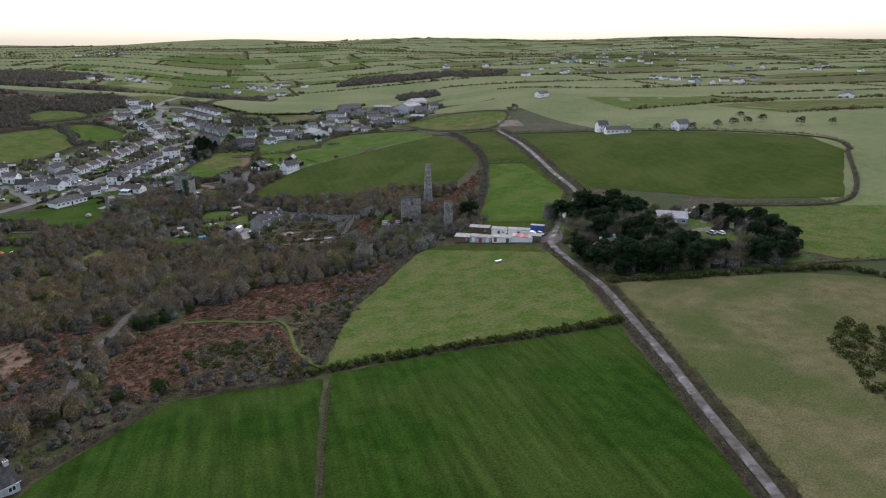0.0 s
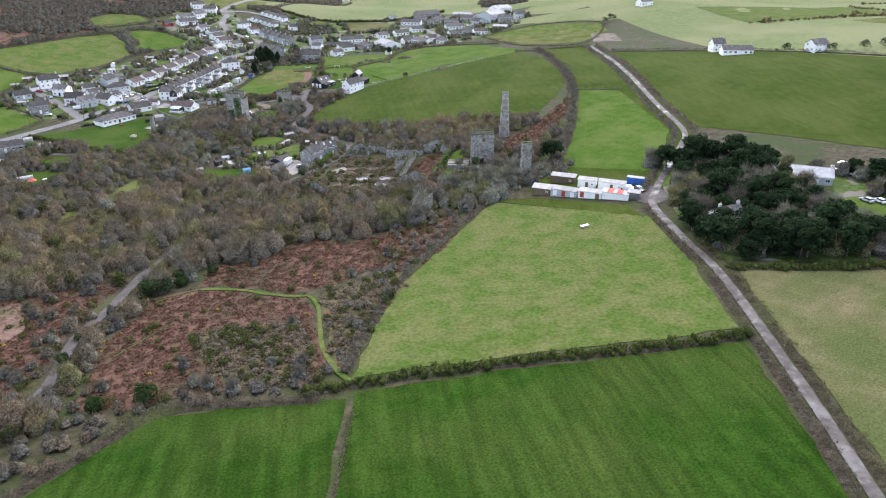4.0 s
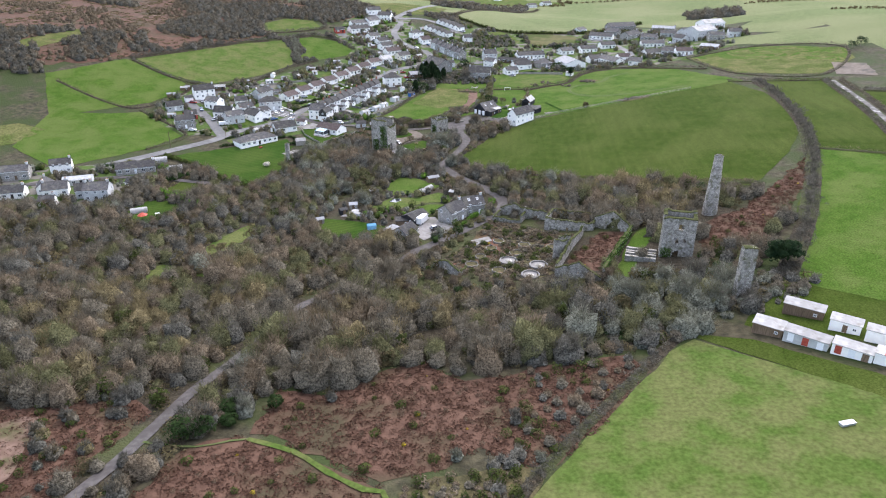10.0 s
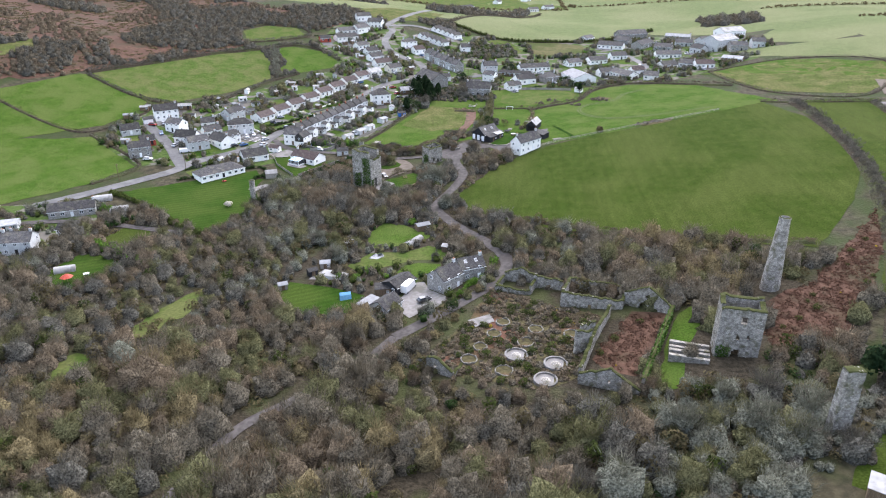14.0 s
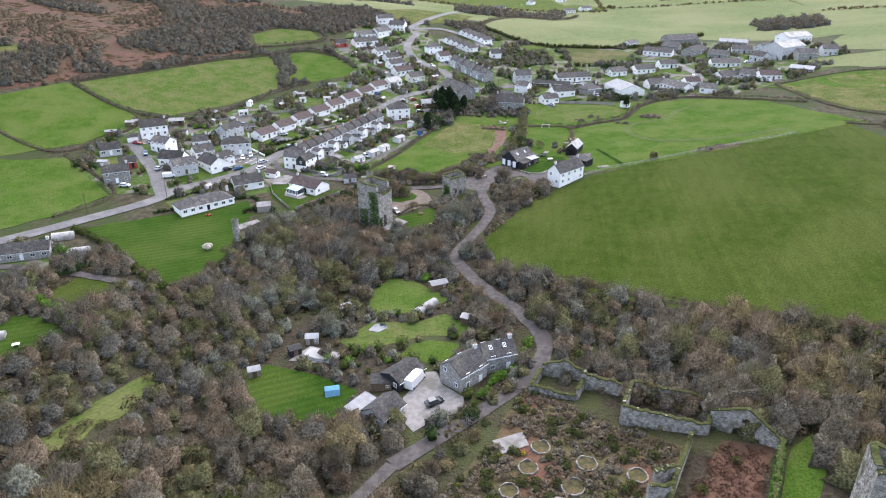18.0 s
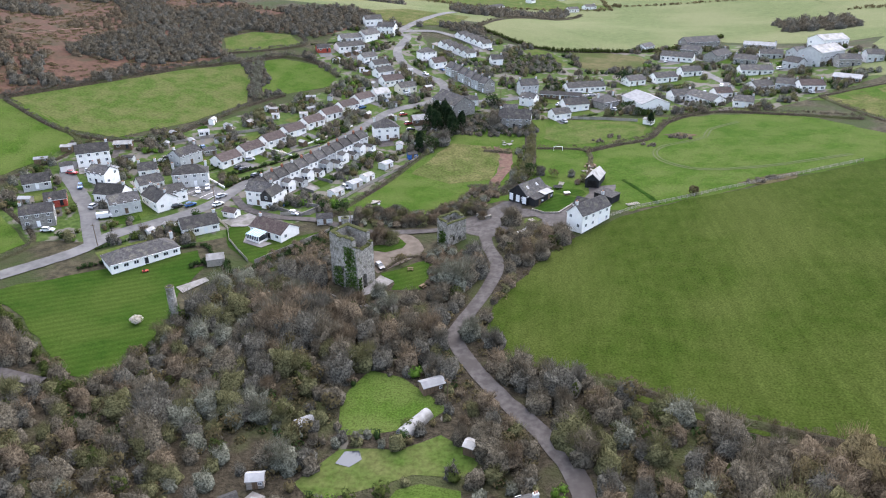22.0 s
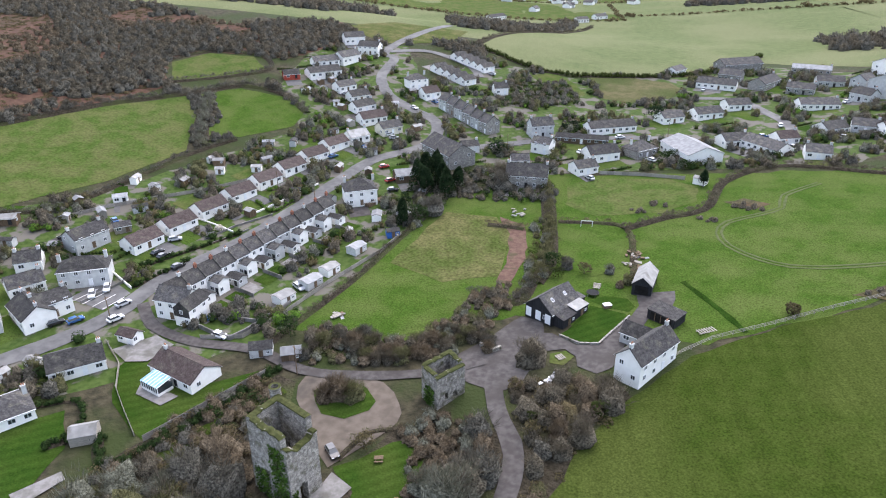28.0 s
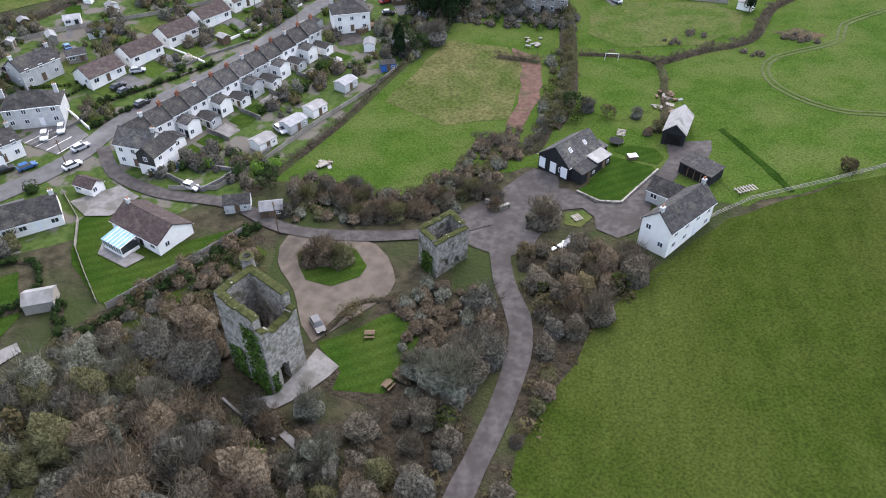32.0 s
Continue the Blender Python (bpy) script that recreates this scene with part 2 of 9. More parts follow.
wet(M["track"], 0.35, 0.56, 0.64, 0.35)
M["lane"] = mat("gravel_lane", (0.052, 0.046, 0.043), (0.085, 0.077, 0.072), 0.7, 0.8, 0.15, 4, c=(0.052, 0.046, 0.042), c_scale=0.15)
M["sand"] = mat("sandy_gravel", (0.09, 0.0732, 0.0576), (0.123, 0.102, 0.0816), 0.5, 0.9, 0.1, 5, c=(0.057, 0.0492, 0.0408), c_scale=0.12)
M["earth"] = mat("bare_earth", (0.09821, 0.0625, 0.04464), (0.1339, 0.08928, 0.06696), 0.5, 0.9, 0.2, 3, c=(0.0625, 0.05803, 0.02678), c_scale=0.15)
M["concrete"] = mat("weathered_concrete", (0.153, 0.1428, 0.1326), (0.204, 0.1938, 0.1836), 0.9, 0.85, 0.06, 6, c=(0.1122, 0.1071, 0.0918), c_scale=0.3)
M["white"] = mat("white_render", (0.82, 0.79, 0.74), (0.88, 0.855, 0.81), 0.8, 0.75, 0.03, 10, c=(0.66, 0.65, 0.62), c_scale=0.4, c_low=0.6, c_high=0.78, vary=0.06)
M["cream"] = mat("cream_render", (0.62, 0.57, 0.46), (0.70, 0.65, 0.54), 0.8, 0.75, 0.03, 10, vary=0.1)
M["grey_render"] = mat("grey_render", (0.42, 0.42, 0.41), (0.52, 0.52, 0.50), 0.8, 0.8, 0.04, 8, vary=0.12)
M["stone"] = coursed("granite_rubble", (0.21, 0.195, 0.17), (0.42, 0.39, 0.345), None, 0.55, 0.28, 0.9, 0.1, 0.03, 0.8, patch=(0.1242, 0.1191, 0.07245))
M["housestone"] = coursed("house_stone", (0.24, 0.225, 0.205), (0.36, 0.34, 0.31), None, 0.5, 0.25, 0.85, 0.12, 0.02, 0.5)
M["slate"] = coursed("slate_roof", (0.046, 0.044, 0.044), (0.083, 0.079, 0.077), None, 0.35, 0.22, 0.75, 0.3, 0.012, 0.35, patch=(0.115, 0.108, 0.088))
M["slate_dark"] = coursed("dark_slate_roof", (0.034, 0.0323, 0.03145), (0.0578, 0.05525, 0.0527), None, 0.35, 0.22, 0.7, 0.2, 0.012, 0.35, patch=(0.08925, 0.085, 0.07225))
M["tile_brown"] = coursed("brown_tile_roof", (0.0522, 0.0387, 0.036), (0.0792, 0.0603, 0.0558), None, 0.33, 0.3, 0.75, 0.15, 0.015, 0.4, patch=(0.09, 0.0765, 0.0648))
M["tin_white"] = mat("pale_sheet_roof", (0.215, 0.210, 0.200), (0.300, 0.292, 0.280), 0.5, 0.6, 0.02, 4, c=(0.160, 0.150, 0.132), c_scale=0.35, vary=0.2)
M["felt"] = mat("grey_felt_roof", (0.20, 0.20, 0.20), (0.28, 0.28, 0.28), 0.7, 0.8, 0.03, 6, vary=0.25)
M["black_wood"] = mat("black_boarding", (0.018, 0.018, 0.02), (0.035, 0.035, 0.037), 1.2, 0.7, 0.1, 4, stretch=(8, 8, 0.3))
M["brown_wood"] = mat("brown_boarding", (0.10, 0.07, 0.045), (0.17, 0.12, 0.08), 1.2, 0.8, 0.1, 4, stretch=(6, 6, 0.4), vary=0.25)
M["grey_wood"] = mat("weathered_wood", (0.22, 0.20, 0.17), (0.32, 0.29, 0.25), 1.2, 0.85, 0.1, 5, stretch=(1, 6, 6), vary=0.2)
M["upvc"] = mat("white_frame", (0.75, 0.75, 0.75), (0.82, 0.82, 0.82), 3, 0.4)
M["glass"] = glass_mat("window_glass")
# near-black paint for the shade inside doorways
M["dark"] = mat("opening_shade", (0.012, 0.011, 0.010), (0.022, 0.02, 0.018), 1, 0.9)
M["brick"] = coursed("red_brick", (0.24, 0.10, 0.07), (0.34, 0.16, 0.11), None, 0.45, 0.15, 0.85, 0.15, 0.02, 0.3)
M["pot"] = mat("clay_pot", (0.30, 0.14, 0.08), (0.38, 0.2, 0.12), 4, 0.8, vary=0.2)
M["blue"] = mat("blue_paint", (0.03, 0.10, 0.32), (0.05, 0.14, 0.40), 1.5, 0.5, c=(0.10, 0.10, 0.12), c_scale=0.5, c_low=0.62, c_high=0.7)
M["red_paint"] = mat("red_paint", (0.30, 0.05, 0.035), (0.40, 0.09, 0.06), 1.5, 0.5)
M["rubber"] = mat("tyre_rubber", (0.015, 0.015, 0.015), (0.025, 0.025, 0.025), 6, 0.85)
M["metal"] = mat("galvanised_metal", (0.40, 0.41, 0.42), (0.50, 0.51, 0.52), 2, 0.45, metal=0.6)
M["bark"] = mat("grey_bark", (0.075, 0.062, 0.05), (0.14, 0.12, 0.10), 2.0, 0.9, 0.2, 8, vary=0.2)
M["ivy"] = mat("ivy_leaf", (0.035, 0.075, 0.012), (0.07, 0.12, 0.02), 0.6, 0.6, island=0.35, vary=0.15)
M["worn"] = mat("worn_grass", (0.052, 0.070, 0.021), (0.074, 0.085, 0.034), 0.6, 0.95, 0.1, 4)
M["moss"] = mat("mossy_turf", (0.03315, 0.03825, 0.01275), (0.0561, 0.05865, 0.02167), 1.5, 0.95, 0.2, 6)
TW, SOLID = {}, {}
for nm, a_, b_ in (("grey", (0.060, 0.058, 0.048), (0.130, 0.125, 0.104)), ("brown", (0.072, 0.064, 0.047), (0.144, 0.128, 0.096)),
                   ("olive", (0.070, 0.071, 0.034), (0.134, 0.132, 0.068)), ("rust", (0.084, 0.066, 0.045), (0.156, 0.126, 0.088)),
                   ("lichen", (0.076, 0.080, 0.059), (0.168, 0.172, 0.135)), ("tawny", (0.098, 0.081, 0.043), (0.178, 0.148, 0.082))):
    TW[nm] = mat("twigs_" + nm, a_, b_, 0.35, 0.95, island=0.16, vary=0.10, spec=0.0, thin=0.4)
    # crown cores: dark tone cut to 0.55, painting in the shade among inner twigs
    SOLID["twigs_" + nm] = mat("shaded_core_" + nm, tuple(v * 0.55 for v in a_), b_, 2.2, 0.95, 0.8, 3.0, vary=0.10, spec=0.0)
LF = {}
for nm, a_, b_ in (("gorse", (0.030, 0.042, 0.012), (0.065, 0.080, 0.022)), ("laurel", (0.018, 0.034, 0.011), (0.040, 0.064, 0.021)),
                   ("pine", (0.010, 0.022, 0.010), (0.026, 0.044, 0.018)), ("privet", (0.06, 0.12, 0.018), (0.10, 0.17, 0.03)),
                   ("bramble", (0.066, 0.056, 0.029), (0.115, 0.096, 0.050)), ("frond", (0.088, 0.049, 0.034), (0.135, 0.078, 0.054)),
                   ("blossom", (0.55, 0.50, 0.42), (0.68, 0.63, 0.55)), ("bloom", (0.30, 0.24, 0.02), (0.42, 0.33, 0.03))):
    LF[nm] = mat("leaves_" + nm, a_, b_, 0.5, 0.85, island=0.22, vary=0.15, spec=0.03, thin=0.42)
    SOLID["leaves_" + nm] = mat("foliage_" + nm, a_, b_, 0.9, 0.9, 0.4, 2.5, vary=0.15, spec=0.0)

import functools

# ---- building helpers ----


def mesh_from(name, verts, faces, materials, smooth=False, face_mats=None, uvs=None):
    me = bpy.data.meshes.new(name)
    me.from_pydata(verts, [], faces)
    for m in materials if isinstance(materials, (list, tuple)) else [materials]:
        me.materials.append(m)
    if face_mats is not None:
        me.polygons.foreach_set("material_index", face_mats)
    if smooth:
        me.polygons.foreach_set("use_smooth", [True] * len(me.polygons))
    me.update()
    return me


def wall_uv(me):
    """Metre-sized face coordinates: along the level direction and up the slope."""
    lay = me.uv_layers.new(name="UVMap")
    for p in me.polygons:
        n = p.normal
        u = Vector((-n.y, n.x, 0))
        u = u.normalized() if u.length > 1e-3 else Vector((1, 0, 0))
        v = n.cross(u)
        for li in p.loop_indices:
            co = me.vertices[me.loops[li].vertex_index].co
            lay.data[li].uv = (co.dot(u), co.dot(v))
    return me


class Build:
    """Gathers faces of one part."""

    def __init__(self):
        self.v, self.f, self.k = [], [], []

    def face(self, pts, k=0):
        i = len(self.v)
        self.v += [tuple(p) for p in pts]
        self.f.append(tuple(range(i, i + len(pts))))
        self.k.append(k)

    def box(self, x0, y0, z0, x1, y1, z1, k=0, m=None):
        i = len(self.v)
        c = [(x0, y0, z0), (x1, y0, z0), (x1, y1, z0), (x0, y1, z0), (x0, y0, z1), (x1, y0, z1), (x1, y1, z1), (x0, y1, z1)]
        self.v += [tuple(m @ Vector(p)) for p in c] if m else c
        for q in ((3, 2, 1, 0), (4, 5, 6, 7), (0, 1, 5, 4), (1, 2, 6, 5), (2, 3, 7, 6), (3, 0, 4, 7)):
            self.f.append(tuple(i + a for a in q))
            self.k.append(k)
        return self

    def prism(self, section, x0, x1, k=0):
        """A closed (y, z) outline, anticlockwise seen from +x, drawn out along x."""
        n, i = len(section), len(self.v)
        self.v += [(x0, y, z) for y, z in section] + [(x1, y, z) for y, z in section]
        for a in range(n):
            b = (a + 1) % n
            self.f.append((i + a, i + b, i + n + b, i + n + a))
            self.k.append(k)
        self.f.append(tuple(i + n + a for a in range(n)))
        self.f.append(tuple(i + n - 1 - a for a in range(n)))
        self.k += [k, k]
        return self

    def tube(self, p, q, r0, r1, sides=6, k=0, cap=True):
        p, q = Vector(p), Vector(q)
        d = (q - p).normalized()
        u = d.cross(Vector((0, 0, 1)) if abs(d.z) < 0.9 else Vector((1, 0, 0))).normalized()
        w = d.cross(u)
        i = len(self.v)
        for c, r in ((p, r0), (q, r1)):
            for s in range(sides):
                a = s / sides * math.tau
                self.v.append(tuple(c + (u * math.cos(a) + w * math.sin(a)) * r))
        for s in range(sides):
            self.f.append((i + s, i + (s + 1) % sides, i + sides + (s + 1) % sides, i + sides + s))
            self.k.append(k)
        if cap:
            self.f.append(tuple(i + sides + s for s in range(sides)))
            self.f.append(tuple(i + sides - 1 - s for s in range(sides)))
            self.k += [k, k]
        return self

    def mesh(self, name, materials, uv=False, smooth=False):
        me = mesh_from(name, self.v, self.f, materials, smooth, self.k)
        return wall_uv(me) if uv else me


def part(name, me, parent, label="", at=None):
    ob = new(name, me)
    ob.parent = parent
    if at is not None:
        ob.matrix_local = at
    if label:
        ob["label"] = label
    return ob


def empty(name, m, label, category, group=""):
    ob = new(name)
    ob.empty_display_size = 0.5
    ob.matrix_world = m
    return tagged(ob, label, category, group)


# ---- the land ----
RELIEF = [
    [-18.1, -9.2, -2.3, -6.4, 8.6, 8.1, 11.9],
    [-12.6, -9.1, -12.6, 11.5, 2.3, 8.5, 15.2],
    [-11.7, -12.4, -14.1, -16.4, 8.0, 6.8, 24.1],
    [14.6, -27.3, -17.4, -17.0, 11.8, 27.5, 34.5],
    [30.9, 46.2, -13.2, -10.2, 8.1, 12.7, 31.0],
    [44.6, 26.0, 18.6, -1.9, 0.8, 41.7, 18.8],
    [53.1, 51.6, 39.1, 25.5, -0.7, 26.4, 22.7],
    [14.8, 31.2, 8.9, -8.3, 3.9, 18.2, 23.6],
]


def spline(t):
    t = abs(t)
    return (4 - 6 * t * t + 3 * t ** 3) / 6 if t < 1 else ((2 - t) ** 3 / 6 if t < 2 else 0.0)


@functools.lru_cache(maxsize=400000)
def ground_z(x, y):
    """Height of the land: a side valley that falls to the west, a hill beyond the village, and high ground far off."""
    u, v = min(max((x + 450) / 150, 0), 6), min(max((y + 50) / 150, 0), 7)
    z = 0.0
    for j in range(int(v) - 1, int(v) + 3):
        b = spline(v - j)
        if b:
            for i in range(int(u) - 1, int(u) + 3):
                z += spline(u - i) * b * RELIEF[min(max(j, 0), 7)][min(max(i, 0), 6)]
    d = math.hypot(x, max(y, 0))
    far = min(max((d - 950) / 3000, 0), 1)
    return z * (1 - far) + far * 72 + far * far * 42 * noise.noise((x * 0.0009, y * 0.0006, 2.4)) + (6 * math.sin(x * 0.004 + 1) * math.sin(y * 0.003) * min(far * 6, 1) if far else 0)


def inside(x, y, poly):
    hit, j = False, len(poly) - 1
    for i in range(len(poly)):
        (xi, yi), (xj, yj) = poly[i], poly[j]
        if (yi > y) != (yj > y) and x < (xj - xi) * (y - yi) / (yj - yi) + xi:
            hit = not hit
        j = i
    return hit


def off_line(x, y, line):
    best = 1e9
    for (ax, ay), (bx, by) in zip(line, line[1:]):
        dx, dy = bx - ax, by - ay
        s = min(max(((x - ax) * dx + (y - ay) * dy) / (dx * dx + dy * dy + 1e-9), 0), 1)
        best = min(best, math.hypot(x - ax - s * dx, y - ay - s * dy))
    return best


def rounded(line, step=3.0, closed=False):
    """A smooth line through the given corners, in even steps."""
    n, out = len(line), []
    for i in range(n if closed else n - 1):
        p = [Vector(line[(i + a) % n] if closed else line[min(max(i + a, 0), n - 1)]) for a in (-1, 0, 1, 2)]
        c = max(1, int((p[2] - p[1]).length / step))
        for s in range(c):
            t = s / c
            out.append(tuple(0.5 * (2 * p[1] + (p[2] - p[0]) * t + (2 * p[0] - 5 * p[1] + 4 * p[2] - p[3]) * t * t + (3 * p[1] - p[0] - 3 * p[2] + p[3]) * t ** 3)))
    if not closed:
        out.append(tuple(line[-1]))
    return out


def straight(line, step=4.0, closed=True, wob=0.0):
    n, out = len(line), []
    for i in range(n if closed else n - 1):
        a, b = Vector(line[i]), Vector(line[(i + 1) % n])
        c = max(1, int((b - a).length / step))
        for s in range(c):
            p = a.lerp(b, s / c)
            if wob:
                p += Vector((noise.noise((p.x * 0.15, p.y * 0.15, 3.1)), noise.noise((p.x * 0.15, p.y * 0.15, 9.7)))) * wob
            out.append(tuple(p))
    if not closed:
        out.append(tuple(line[-1]))
    return out


def region(name, poly, material, lift, label, category, step=8.0, wob=1.0, smooth_edge=False, kind="structure"):
    """A sheet of turf, earth or paving that lies on the land within an outline."""
    edge = rounded(poly, 3.0, True) if smooth_edge else straight(poly, 4.0, True, wob)
    n = len(edge)
    xs, ys = [p[0] for p in edge], [p[1] for p in edge]
    pts = [Vector(p) for p in edge]
    y = min(ys) + step / 2
    while y < max(ys):
        x = min(xs) + step / 2
        while x < max(xs):
            if inside(x, y, edge) and off_line(x, y, edge + edge[:1]) > step * 0.4:
                pts.append(Vector((x + random.uniform(-1, 1), y + random.uniform(-1, 1))))
            x += step
        y += step
    from mathutils.geometry import delaunay_2d_cdt
    v, _, f, *_ = delaunay_2d_cdt(pts, [], [list(range(n))], 1, 0.01)
    me = mesh_from(name, [(p.x, p.y, ground_z(p.x, p.y) + lift) for p in v], f, material, True)
    if me.polygons and me.polygons[0].normal.z < 0:
        me.flip_normals()
    return tagged(new(name, me), label, category, kind=kind)


def ribbon(name, line, width, material, lift, label, category, step=3.0, kind="structure", ragged=0.15):
    pts = rounded(line, step)
    v, f = [], []
    for i, p in enumerate(pts):
        a, b = Vector(pts[max(i - 1, 0)]), Vector(pts[min(i + 1, len(pts) - 1)])
        d = (b - a).normalized()
        side = Vector((-d.y, d.x))
        w = width / 2 * (1 + ragged * noise.noise((p[0] * 0.2, p[1] * 0.2, 5)))
        for s in (-1, -0.5, 0, 0.5, 1):
            q = Vector(p) + side * s * w
            v.append((q.x, q.y, ground_z(q.x, q.y) + lift + 0.04 * (1 - s * s)))
        if i:
            k = len(v) - 10
            f += [(k + c, k + 5 + c, k + 6 + c, k + 1 + c) for c in range(4)]
    me = mesh_from(name, v, f, material, True)
    if me.polygons[0].normal.z < 0:
        me.flip_normals()
    return tagged(new(name, me), label, category, kind=kind)


def make_ground():
    """One sheet to the horizon, fine near the flight and coarse far off."""
    xs = sorted(set([x for x in range(-420, 421, 12)] + [s * int(420 * 1.22 ** k) for k in range(1, 13) for s in (-1, 1)]))
    ys = sorted(set([y for y in range(-60, 901, 12)] + [int(900 + 14 * 1.22 ** k) for k in range(1, 29)] + [-int(60 + 100 * 1.6 ** k) for k in range(7)]))
    v = [(x, y, ground_z(x, y) + 2.5 * noise.noise((x * 0.01, y * 0.01, 0)) * min(1, max(0, (math.hypot(x, y) - 900) / 500))) for y in ys for x in xs]
    w = len(xs)
    f = [(j * w + i, j * w + i + 1, (j + 1) * w + i + 1, (j + 1) * w + i) for j in range(len(ys) - 1) for i in range(w - 1)]
    # far faces take the grass paled for haze
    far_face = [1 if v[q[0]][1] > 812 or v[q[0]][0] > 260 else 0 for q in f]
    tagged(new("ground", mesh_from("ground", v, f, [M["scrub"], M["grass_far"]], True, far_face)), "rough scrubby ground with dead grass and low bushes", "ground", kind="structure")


make_ground()

